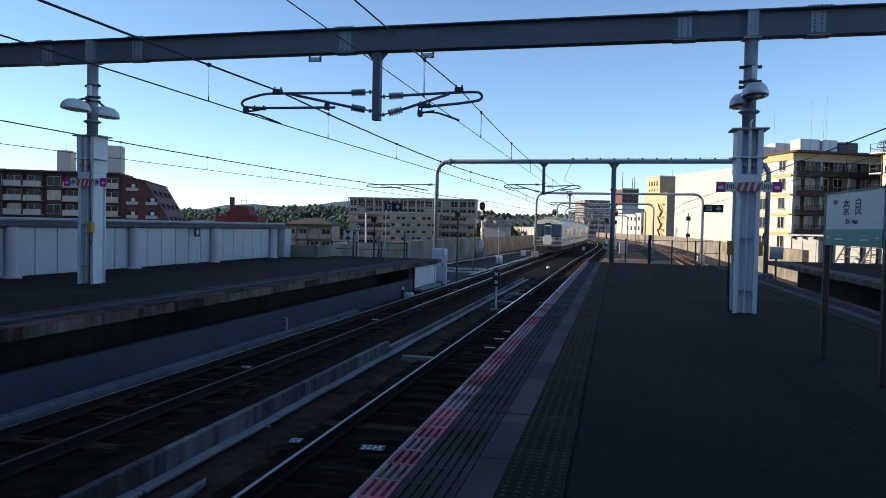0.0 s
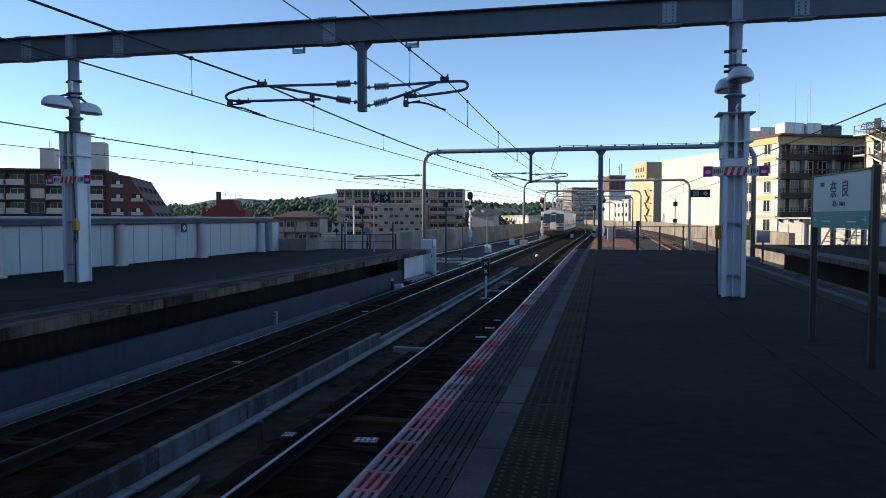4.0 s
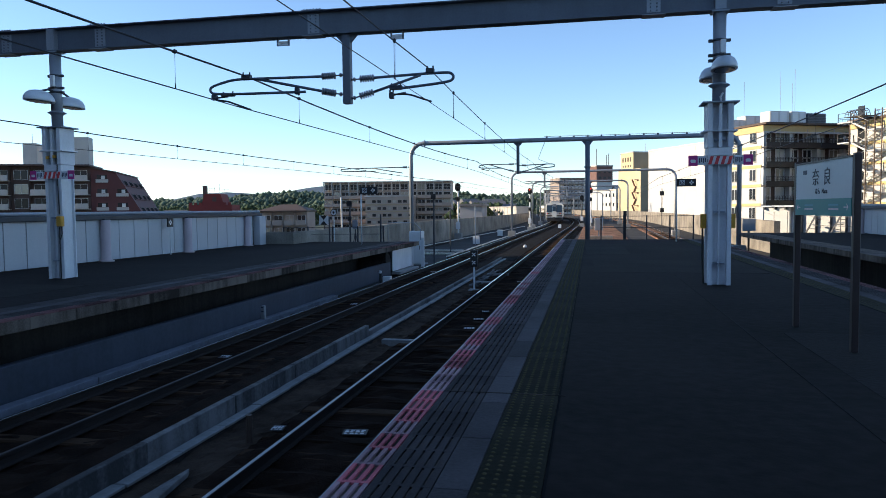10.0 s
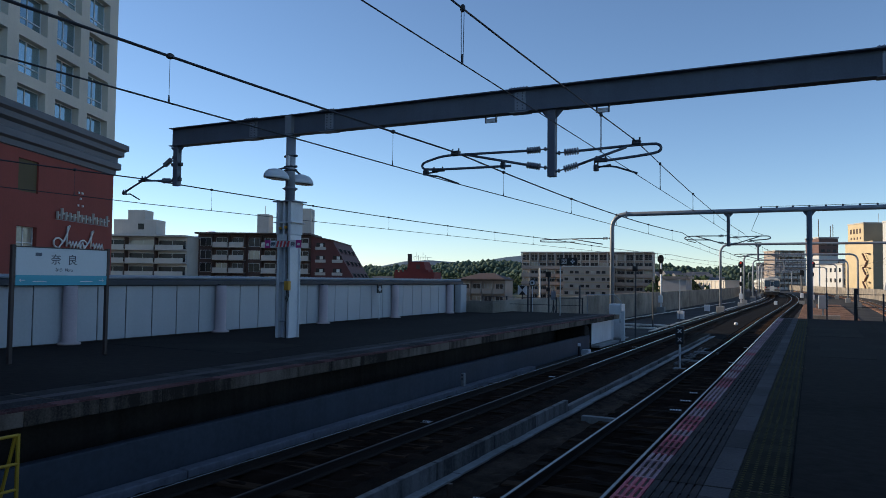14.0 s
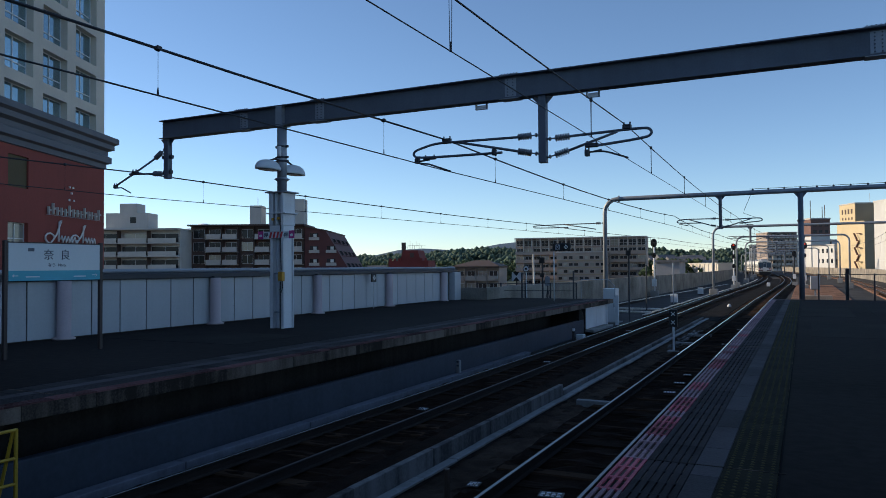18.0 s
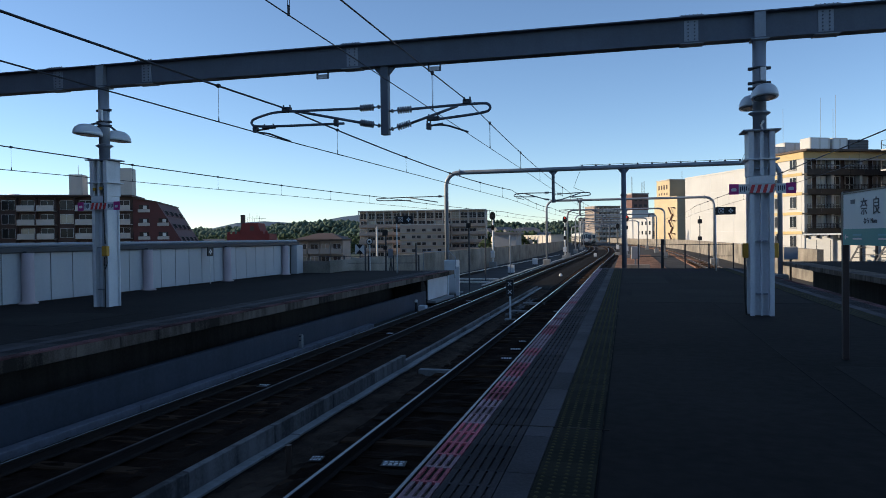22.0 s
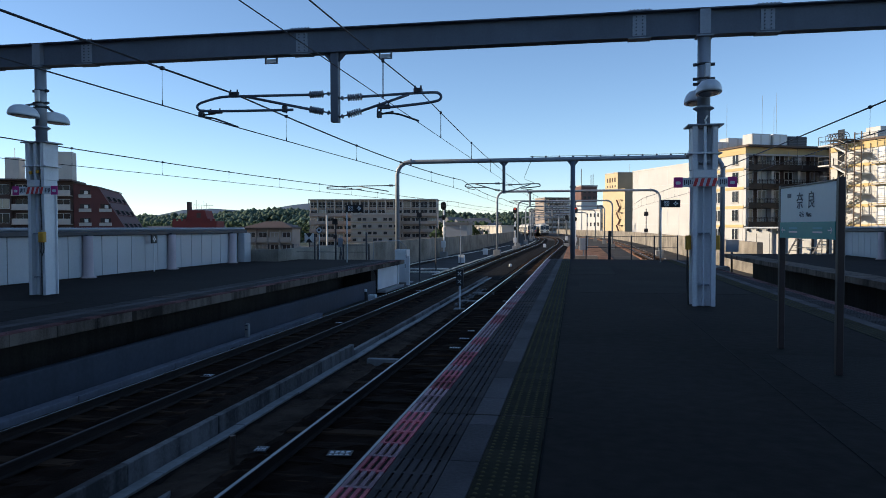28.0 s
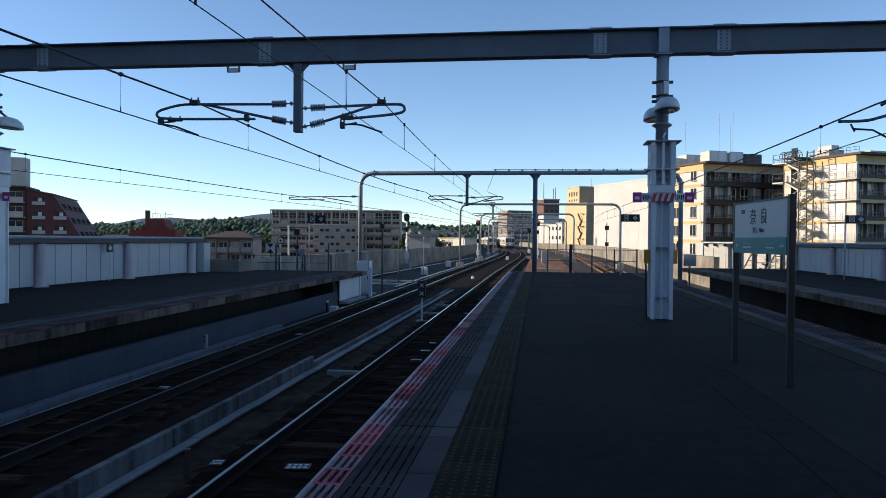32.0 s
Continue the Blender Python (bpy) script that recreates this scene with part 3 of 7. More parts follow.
        bm = prism(B(), [(x0, 2.333), (x0 + 0.06, 2.333), (x0 + 0.105, 2.487), (x0 + 0.045, 2.487)], "y", -0.251, -0.2455)
        part("stripe", bm, RED, b)
    for s in (-1, 1):
        q = part("notice", box(B(), s * 0.33 - 0.085, s * 0.33 + 0.085, -0.245, -0.236, 2.32, 2.50), WHITE, c, "small white notice with dark marks")
        for k in range(4):
            part("mark", box(B(), s * 0.33 - 0.06 + 0.035 * k, s * 0.33 - 0.04 + 0.035 * k, -0.249, -0.246, 2.36 + 0.02 * (k % 2), 2.46), SIGN_INK, q)
        q = part("emergency_sign", box(B(), s * 0.50 - 0.085, s * 0.50 + 0.085, -0.247, -0.238, 2.31, 2.51), MAGENTA, c, "magenta sign with a white pictogram")
        bm = B()
        lathe(bm, (s * 0.50, -0.249, 2.37), [(0.042, 0), (0.05, 0.04), (0.03, 0.06)], 10)
        for v in bm.verts:
            v.co.y = -0.249 + (v.co.y + 0.249) * 0.04
        part("pictogram", bm, WHITE, q)
    part("band_bracket", box(B(), -0.58, 0.58, -0.235, -0.217, 2.38, 2.43), GALV, c)
    return c


col_l = gantry_column(-12.3)
part("call_box", bevel(box(B(), 0.13, 0.27, -0.34, -0.22, 1.22, 1.46), 0.015), ORANGE_BOX, col_l, "orange emergency call box")
bm = B()
tube(bm, [(0.15, -0.23, 2.9), (0.13, -0.24, 2.4), (0.16, -0.24, 1.5)], 0.014, 6)
tube(bm, [(0.17, -0.26, 1.22), (0.16, -0.29, 1.0), (0.20, -0.29, 0.92), (0.23, -0.27, 1.05), (0.21, -0.25, 1.22)], 0.012, 6)
tube(bm, [(0.14, -0.24, 1.2), (0.14, -0.24, 0.0)], 0.014, 6)
part("cable", bm, BLACK, col_l)
for dx, z in ((-0.10, 2.78), (0.08, 2.80)):
    part("small_lamp", bevel(box(B(), dx - 0.03, dx + 0.03, -0.28, -0.22, z, z + 0.07), 0.008), ORANGE_BOX, col_l)
col_r = gantry_column(2.36)
for s in (-1, 1):
    part("call_box", bevel(box(B(), s * 0.27 - 0.05, s * 0.27 + 0.05, -0.08, 0.06, 1.10, 1.38), 0.012), ORANGE_BOX, col_r, "ochre emergency call box")
bm = B()
tube(bm, [(-0.28, 0.0, 1.1), (-0.28, 0.02, 0.5), (-0.25, 0.02, 0.0)], 0.018, 6)
tube(bm, [(0.02, -0.18, 3.2), (0.05, -0.15, 3.5), (0.0, -0.13, 3.66)], 0.012, 6)
part("cable", bm, BLACK, col_r)
bm = B()
tube(bm, [(0.03, -0.14, 3.53), (0.0, -0.16, 3.62), (0.05, -0.15, 3.70)], 0.02, 6)
part("hook", bm, WHITE, col_r)
col_rr = gantry_column(16.6)

g = thing("gantry_beam", "long grey steel I-beam spanning the tracks on columns", "gantry", pose(0, GY, 0))
bm = B()
box(bm, -16.6, 20.0, -0.15, 0.15, 5.27, 5.292)
box(bm, -16.6, 20.0, -0.15, 0.15, 5.768, 5.79)
box(bm, -16.6, 20.0, -0.012, 0.012, 5.291, 5.769)
part("web", bm, STEEL_BLUE, g)
bolt = mesh("bolt", lathe(B(), (0, 0, 0), [(0.016, 0), (0.016, 0.02), (0.008, 0.026)], 6), STEEL_BLUE)
for x in (-13.57, -11.08, -5.91, 1.13, 3.52, 9.6):
    bm = B()
    box(bm, -0.13, 0.13, -0.032, 0.032, 5.33, 5.73)
    box(bm, -0.22, 0.22, -0.15, 0.15, 5.791, 5.806)
    box(bm, -0.22, 0.22, -0.15, 0.15, 5.254, 5.269)
    s = part("splice_plate", bm, GALV, g)
    s.location = (x, 0, 0)
    for i in range(6):
        for j in (-0.06, 0.06):
            o = part("bolt", bolt, GALV, s)
            o.matrix_basis = Matrix.Translation((j, -0.032, 5.36 + 0.068 * i)) @ pose(0, 0, 0, 90)
    for i in range(6):
        o = part("bolt", bolt, GALV, s)
        o.location = (-0.18 + 0.072 * i, -0.1, 5.806)
for x in (-12.3, 2.36, 16.6):
    part("stiffener", box(B(), x - 0.10, x + 0.10, -0.14, -0.013, 5.293, 5.767), GALV, g)
    part("head_plate", box(B(), x - 0.16, x + 0.16, -0.16, 0.16, 5.245, 5.2695), GALV, g)
for x in (-6.62, -4.06):
    h = part("hanger_frame", box(B(), x - 0.14, x - 0.115, -0.03, 0.03, 5.11, 5.268), STEEL_BLUE, g)
    part("hanger_side", box(B(), x + 0.115, x + 0.14, -0.03, 0.03, 5.11, 5.268), STEEL_BLUE, h)
    part("hanger_tray", box(B(), x - 0.114, x + 0.114, -0.03, 0.03, 5.11, 5.20), WHITE, h, "pale number plate")


def ins(bm, a, b, r=0.078, n=6):
    """A string of porcelain sheds between two points."""
    a, b = Vector(a), Vector(b)
    pts, rs = [], []
    for f, rr in ((0.08, 0.016), (0.10, 0.045), (0.16, 0.045), (0.18, 0.016), (0.34, 0.016)):
        pts.append(a.lerp(b, f))
        rs.append(rr)
    for i in range(n):
        for f, rr in ((0.05, 0.03), (0.30, r), (0.52, r), (0.75, 0.03)):
            pts.append(a.lerp(b, 0.36 + 0.64 * (i + f) / n))
            rs.append(rr)
    tube(bm, [a] + pts + [b], [0.03] + rs + [0.03], 10)
    return bm


def drop_arm(x, zt, zb):
    bm = B()
    box(bm, x - 0.085, x + 0.085, -0.085, 0.085, zb, zt)
    d = part("drop_post", bevel(bm, 0.008), STEEL_BLUE, g)
    for s in (-1, 1):
        part("gusset", prism(B(), [(x + s * 0.085, zt - 0.01), (x + s * 0.26, zt - 0.01), (x + s * 0.085, zt - 0.2)], "y", -0.012, 0.012), STEEL_BLUE, d)
    return d


drop_arm(-5.17, 5.27, 3.80)
drop_arm(-16.4, 5.27, 4.13)
drop_arm(9.6, 5.27, 3.80)


def rounded(pts):
    """Corners of a bent tube cut twice, the ends kept."""
    pts = [Vector(p) for p in pts]
    for k in range(2 if len(pts) > 3 else 0):
        out = [pts[0]]
        for a, b in zip(pts, pts[1:]):
            out += [a.lerp(b, 0.25), a.lerp(b, 0.75)]
        pts = out + [pts[-1]]
    return pts


def bracket(name, label, ins_pairs, tubes, thin, m, clamps=()):
    t = thing(name, label, "cantilever", m, group="overhead line brackets")
    for a, b in ins_pairs:
        part("insulator", ins(B(), a, b), INSUL, t, "ribbed porcelain insulator", True)
    for pts in tubes:
        part("tube", tube(B(), rounded(pts), 0.029, 8), STEEL_BLUE, t, smooth=True)
    for pts in thin:
        part("steady_arm", tube(B(), rounded(pts), 0.02, 6), DARK_METAL, t, smooth=True)
    for x, z, w, h in clamps:
        q = part("clamp", bevel(box(B(), x - w, x + w, -0.05, 0.05, z - h, z + h), 0.015), DARK_METAL, t)
        for s in (-0.7, 0.7):
            part("clamp_bolt", tube(B(), [(x + s * w, 0, z + h), (x + s * w, 0, z + h + 0.05)], 0.018, 6), DARK_METAL, q)
    return t


def v3(*p):
    return [(a, 0, b) for a, b in p]


LEFT_INS = [((-5.26, 0, 4.42), (-5.76, 0, 4.41)), ((-5.26, 0, 4.0), (-5.76, 0, 4.10))]
LEFT_TUBES = [v3((-5.76, 4.41), (-7.23, 4.43), (-7.79, 4.44), (-8.18, 4.35), (-8.36, 4.29), (-8.39, 4.20), (-8.27, 4.12), (-6.13, 4.10)), v3((-5.76, 4.10), (-7.23, 4.42))]
LEFT_THIN = [v3((-8.34, 4.04), (-7.95, 4.07)), v3((-8.3, 4.02), (-7.95, 3.96), (-7.41, 3.76)), v3((-6.34, 4.22), (-6.28, 4.03))]
RIGHT_INS = [((-5.08, 0, 4.31), (-4.57, 0, 4.33)), ((-5.08, 0, 3.91), (-4.59, 0, 4.03))]
RIGHT_TUBES = [v3((-4.57, 4.33), (-3.0, 4.38), (-2.88, 4.33), (-2.86, 4.24), (-2.96, 4.17), (-3.89, 4.09), (-4.16, 4.08)), v3((-4.59, 4.03), (-3.56, 4.34))]
RIGHT_THIN = [v3((-4.22, 3.94), (-3.89, 3.99)), v3((-4.2, 3.96), (-3.85, 3.96), (-3.64, 3.89), (-3.34, 3.78))]
bracket("line_bracket", "grey tubular bracket with ribbed insulators holding the overhead wire", LEFT_INS, LEFT_TUBES, LEFT_THIN, pose(0, GY, 0), ((-7.5, 4.47, 0.11, 0.06), (-8.28, 4.06, 0.06, 0.06), (-6.32, 4.12, 0.05, 0.07), (-7.95, 4.10, 0.16, 0.03)))
bracket("line_bracket", "grey tubular bracket with ribbed insulators holding the overhead wire", RIGHT_INS, RIGHT_TUBES, RIGHT_THIN, pose(0, GY, 0), ((-3.36, 4.42, 0.09, 0.05), (-4.1, 4.10, 0.14, 0.045), (-4.2, 3.94, 0.05, 0.07)))
bracket("line_bracket", "short tubular bracket on the end of the gantry beam", [((-16.49, 0, 5.0), (-16.9, 0, 4.75)), ((-16.49, 0, 4.28), (-16.95, 0, 4.31))],
        [v3((-16.9, 4.75), (-17.8, 4.35), (-18.6, 4.02)), v3((-16.95, 4.31), (-17.95, 4.36))], [v3((-18.6, 3.98), (-18.3, 3.98), (-17.9, 3.80))], pose(0, GY, 0), ((-17.75, 4.38, 0.09, 0.06), (-18.55, 4.02, 0.06, 0.05), (-16.4, 4.75, 0.20, 0.05), (-16.4, 4.32, 0.16, 0.05)))
bracket("line_bracket", "grey tubular bracket with ribbed insulators over the third track", [((9.51, 0, 4.45), (9.0, 0, 4.43)), ((9.51, 0, 3.9), (9.0, 0, 4.02))],
        [v3((9.0, 4.43), (6.6, 4.30), (6.45, 4.2)), v3((9.0, 4.02), (7.2, 4.30)), v3((7.3, 4.2), (6.5, 3.99), (6.2, 3.90), (5.68, 3.90))], [v3((5.9, 3.85), (5.98, 3.70)), v3((5.97, 3.75), (6.3, 3.73), (6.62, 3.55))], pose(0, GY, 0))


# ---- overhead wires ----
def overhead(name, label, supports, sag, zc, drops=5, r=0.011, clamp=True, pair=False, first=0.14):
    """Messenger wire sagging from support to support, contact wire below it, droppers between."""
    t = thing(name, label, "overhead wire", group="overhead wires")
    mp, cp = [], []
    for (xa, ya, za), (xb, yb, zb) in zip(supports, supports[1:]):
        n, dip = 8, (first if ya < 0 else sag)
        for i in range(n + (1 if (xb, yb, zb) == supports[-1] else 0)):
            f = i / n
            mp.append((xa + (xb - xa) * f, ya + (yb - ya) * f, za + (zb - za) * f - dip * 4 * f * (1 - f)))
            cp.append((xa + (xb - xa) * f, ya + (yb - ya) * f, zc))
        for k in range(drops):
            f = (k + 0.5) / drops
            x, y = xa + (xb - xa) * f, ya + (yb - ya) * f
            zm = za + (zb - za) * f - dip * 4 * f * (1 - f)
            bm = B()
            for s in ((-0.035, 0.035) if pair else (0,)):
                tube(bm, [(x, y + s, zm), (x, y + s * 0.6, zc)], 0.004, 4)
            d = part("dropper", bm, WIRE, t)
            if y < 75:
                part("contact_clip", tube(B(), [(x, y, zc + 0.10), (x, y, zc - 0.005)], [0.008, 0.016], 6), WIRE, d)
            if clamp and y < 75:
                part("clamp", lathe(B(), (x, y, zm - 0.035), [(0.012, 0), (r * 2.6, 0.02), (r * 2.6, 0.06), (0.012, 0.08)], 8), WIRE, d)
    part("messenger_wire", tube(B(), mp, r, 6), WIRE, t)
    part("contact_wire", tube(B(), cp, r * 0.6, 6), WIRE, t)
    return t


GYS = [-13.3, 14.7, 42.7, 71.0, 99.0, 127.0, 155.0, 183.0, 211.0, 239.0, 267.0]
def staggered(xa, xb, z):
    return [((xa if i % 2 else xb) + bend(y), y, z) for i, y in enumerate(GYS)]


overhead("overhead_line", "dark overhead wires above the far track", [(-7.5, -13.3, 4.5), (-7.52, 14.7, 4.5), (-6.75, 42.7, 4.36)] + staggered(-7.3, -6.5, 4.36)[3:], 0.22, 3.78, 5, 0.019)
overhead("overhead_line", "dark overhead wires above the track beside the platform", [(-3.25, -13.3, 4.46), (-3.38, 14.7, 4.46), (-3.52, 42.7, 4.28)] + staggered(-3.3, -2.7, 4.3)[3:], 0.16, 3.77, 5, 0.011, pair=True)
overhead("overhead_line", "thin overhead wires over the yard behind the wall", [(-18.0, -13.3, 4.38), (-17.6, 14.7, 4.38), (-14.6, 42.7, 4.10), (-12.0, 71, 4.1), (-11.0, 99, 4.2), (-10, 127, 4.2)], 0.10, 3.66, 6, 0.019)
overhead("overhead_line", "dark overhead wires above the third track", [(6.4, -13.3, 4.3), (6.35, 14.7, 4.22), (6.6, 42.7, 4.3), (6.2, 71, 4.3), (6.9, 99, 4.3), (6.2, 127, 4.3)], 0.03, 3.60, 5, 0.018)

# ---- portal frames beyond the platforms ----


def portal(y, xl, xr, xs, z, r, drops, label, foot=-0.9):
    p = thing("portal_frame", label, "gantry", pose(bend(y), y, 0), group="portal frames")
    k = 0.75
    arc = [(xl, foot), (xl, z - k)] + [(xl + k - k * math.cos(a), z - k + k * math.sin(a)) for a in (0.4, 0.8, 1.2)] + [(xl + k, z), (xr - k, z)] + [(xr - k + k * math.sin(a), z - k + k * math.cos(a)) for a in (0.4, 0.8, 1.2)] + [(xr, z - k), (xr, foot)]
    part("frame", tube(B(), v3(*arc), r, 12), GALV, p, "bent grey steel pipe frame", True)
    for x in (xl, xr):
        part("footing", bevel(box(B(), x - 0.35, x + 0.35, -0.4, 0.4, DECKZ, foot + 0.25), 0.03), CONCRETE, p, "concrete footing")
    for x in (xl + k + 0.1, xr - k - 0.1):
        q = part("flange", tube(B(), v3((x - 0.03, z), (x + 0.03, z)), r + 0.07, 12), GALV, p)
    for x in xs:
        part("middle_post", tube(B(), [(x, 0, foot), (x, 0, z - r)], r * 1.05, 12), STEEL_BLUE, p, "dark grey steel post", True)
        for s in (-1, 1):
            part("gusset", prism(B(), [(x + s * r, z - r + 0.02), (x + s * (r + 0.2), z - r + 0.02), (x + s * r, z - r - 0.25)], "y", -0.015, 0.015), STEEL_BLUE, p)
        q = part("collar", tube(B(), [(x, 0, 3.85), (x, 0, 3.93)], r * 1.4, 12), STEEL_BLUE, p)
    for x, zb in drops:
        part("drop_post", tube(B(), [(x, 0, z - r), (x, 0, zb)], 0.09, 8), STEEL_BLUE, p)
        for s in (-1, 1):
            part("gusset", prism(B(), [(x + s * 0.08, z - r + 0.02), (x + s * 0.28, z - r + 0.02), (x + s * 0.08, z - r - 0.2)], "y", -0.012, 0.012), STEEL_BLUE, p)
    return p


p2 = portal(42.7, -10.75, 8.0, (-0.27,), 5.5, 0.13, ((-4.28, 3.55),), "tall grey pipe portal frame beyond the platform ends")
me = mesh("spike", tube(B(), [(0, 0, 0), (0, 0, 0.10), (0, 0, 0.12)], [0.05, 0.05, 0.025], 8), DARK_METAL)
for i in range(12):
    o = part("wire_clamp", me, DARK_METAL, p2)
    o.location = (-2.6 + i * 0.78, 0, 5.60)
part("feeder_wire", tube(B(), v3((-2.75, 5.70), (1, 5.69), (6.9, 5.70)), 0.012, 6), WIRE, p2)
bm = B()
for i in range(14):
    z = -0.3 + i * 0.26
    tube(bm, [(-10.75, -0.12, z), (-10.55, -0.12, z)], 0.012, 4)
part("climbing_rungs", bm, GALV, p2)
part("lead_wire", tube(B(), v3((-2.7, 5.4), (-2.95, 4.8), (-3.1, 4.4), (-2.5, 4.15)), 0.012, 6), WIRE, p2)
part("lead_wire", tube(B(), v3((6.0, 5.45), (6.2, 5.95), (7.0, 5.9), (7.2, 5.2), (6.9, 4.4)), 0.012, 6), WIRE, p2)
bracket("line_bracket", "distant tubular bracket under the portal frame", [((-4.37, 0, 4.15), (-4.8, 0, 4.14)), ((-4.37, 0, 3.7), (-4.8, 0, 3.78))],
        [v3((-4.8, 4.14), (-6.3, 4.16), (-6.6, 4.08), (-6.6, 3.98), (-6.4, 3.94), (-5.2, 3.92)), v3((-4.8, 3.78), (-6.0, 4.14))], [v3((-6.5, 3.9), (-6.0, 3.78))], pose(bend(42.7), 42.7, 0))
bracket("line_bracket", "distant tubular bracket under the portal frame", [((-4.19, 0, 4.05), (-3.8, 0, 4.06)), ((-4.19, 0, 3.65), (-3.8, 0, 3.73))],
        [v3((-3.8, 4.06), (-2.3, 4.12), (-2.15, 4.05), (-2.15, 3.96), (-2.3, 3.92), (-3.2, 3.86)), v3((-3.8, 3.73), (-2.7, 4.08))], [v3((-3.3, 3.82), (-2.6, 3.75))], pose(bend(42.7), 42.7, 0))
bracket("line_bracket", "distant tubular bracket on the portal leg", [((-10.85, 0, 4.1), (-11.3, 0, 4.1))], [v3((-11.3, 4.1), (-15.2, 4.08), (-15.25, 3.98), (-15.1, 3.92), (-13.0, 3.90)), v3((-11.3, 3.75), (-13.2, 4.08))], [v3((-13.3, 3.88), (-12.6, 3.76))], pose(bend(42.7), 42.7, 0))
bracket("line_bracket", "distant tubular bracket on the portal leg", [((7.87, 0, 4.3), (7.4, 0, 4.3))], [v3((7.4, 4.3), (5.6, 4.28), (5.45, 4.2), (5.5, 4.08), (6.6, 4.05)), v3((7.4, 3.8), (6.4, 4.26))], [v3((5.7, 4.0), (6.5, 3.7))], pose(bend(42.7), 42.7, 0))
for i, y in enumerate(GYS[3:]):
    q = portal(y, (-7.8, -8.25, -9.1, -9.2, -9.0, -9.0, -9.0, -9.0)[i], (7.6, 4.3, 4.3, 4.2, 4.2, 4.2, 4.2, 4.2)[i], ((-0.6,) if i % 2 else ()), (5.05, 5.1, 5.2, 5.2, 5.2, 5.2, 5.2, 5.2)[i], 0.11, ((-4.6, 3.6),), "grey pipe portal frame over the distant tracks")
    bracket("line_bracket", "distant tubular bracket under a portal frame", [], [v3((-4.6, 4.15), (-6.6, 4.16), (-6.6, 3.95), (-5.4, 3.92)), v3((-4.6, 3.7), (-6.2, 4.14)), v3((-4.6, 4.1), (-2.6, 4.12), (-2.6, 3.95), (-3.4, 3.9)), v3((-4.6, 3.7), (-3.0, 4.1))], [], pose(bend(y), y, 0))

# ---- edges of the platforms ----
edge_tiles(plat, EDGE, 1, -1.0, 35.5)
edge_tiles(plat, EDGE_R, -1, 6.0, 35.5, True)
edge_tiles(plat_l, EDGE_L, -1, 0.0, 33.4, True, False)
for p, x0, x1, y0, y1 in ((plat, EDGE, EDGE + 1.15, -25, -1), (plat, EDGE_R - 1.15, EDGE_R, -25, 6), (plat_l, EDGE_L - 1.0, EDGE_L, -25, 0), (plat_r, EDGE_RR, EDGE_RR + 1.0, -25, 44)):
    part("plain_edge", box(B(), x0, x1, y0, y1, -0.20, 0.0), COPING, p)


# ---- unseen station block and canopies, added behind the camera to cut sky light ----
HALL = mat("station_wall", (0.30, 0.30, 0.31), 0.8, 0, 0.2, 0.5, 0.1)
solid("unseen_station_block", box(B(), -40, 40, -75, -42, GND, 12), HALL, "plain grey unseen block added behind the platforms to cut sky light", "building")

CANOPY = mat("canopy_sheet", (0.25, 0.26, 0.27), 0.7, 0, 0.2, 0.5, 0.1)
for i, (x0, x1) in enumerate(((-1.3, 5.0), (-15.0, -8.4), (8.5, 14.2))):
    c = thing("platform_canopy_%d" % (i + 1), "plain grey unseen canopy roof added to cut sky light", "canopy", kind="structure")
    part("roof", box(B(), x0, x1, -40, 0.4, 4.2, 4.4), CANOPY, c)
    for y in (-36, -27, -18, -9):
        part("post", box(B(), (x0 + x1) / 2 - 0.12, (x0 + x1) / 2 + 0.12, y, y + 0.24, 0, 4.2), GALV, c)

# ---- town ----
UD, VD = Vector((-0.427, 0.904, 0)), Vector((0.904, 0.427, 0))
GRID = Matrix(((VD.x, UD.x, 0, 0), (VD.y, UD.y, 0, 0), (0, 0, 1, 0), (0, 0, 0, 1)))


def grid_at(x, y, z=0):
    return Matrix.Translation((x, y, z)) @ GRID


RED_WALL = mat("dark_red_render", (0.24, 0.048, 0.036), 0.8, 0, 0.18, 0.35, 0.15, streak=0.3)
CREAM = mat("cream_render", (0.55, 0.50, 0.43), 0.8, 0, 0.12, 0.4, 0.1, streak=0.25)
CORNICE = mat("grey_cornice", (0.10, 0.105, 0.125), 0.6, 0, 0.2, 0.6, 0.05)
PANE = mat("sky_tinted_glass", (0.34, 0.48, 0.54), 0.08, 0.8, 0.25, 0.3, 0, rand=0.8)
PANE_DARK = mat("dark_window_glass", (0.022, 0.024, 0.028), 0.25, 0, 0.5, 0.4, 0, spec=0.35, rand=0.8)
CURTAIN = mat("net_curtain", (0.62, 0.62, 0.58), 0.8, 0, 0.2, 0.8, rand=0.5)
PANE_LIT = glass("curtained_window", (0.35, 0.33, 0.28), 0.15)
OLIVE = mat("olive_panel", (0.10, 0.075, 0.035), 0.8, 0, 0.15, 0.5)
LETTER_WHITE = mat("sign_white_metal", (0.72, 0.70, 0.68), 0.5, 0, 0.1, 1.0)
ROOF_BROWN = mat("brown_roof_edge", (0.085, 0.055, 0.04), 0.7, 0, 0.2, 0.6, 0.1)
FRAME = mat("window_frame", (0.62, 0.63, 0.64), 0.5, 0.2, 0.1, 1.0)
BROWN_TILE = mat("brown_tile_wall", (0.075, 0.045, 0.038), 0.7, 0, 0.2, 0.6, 0.1, streak=0.2)
MAROON = mat("maroon_tile_wall", (0.105, 0.030, 0.028), 0.7, 0, 0.18, 0.6, 0.1)
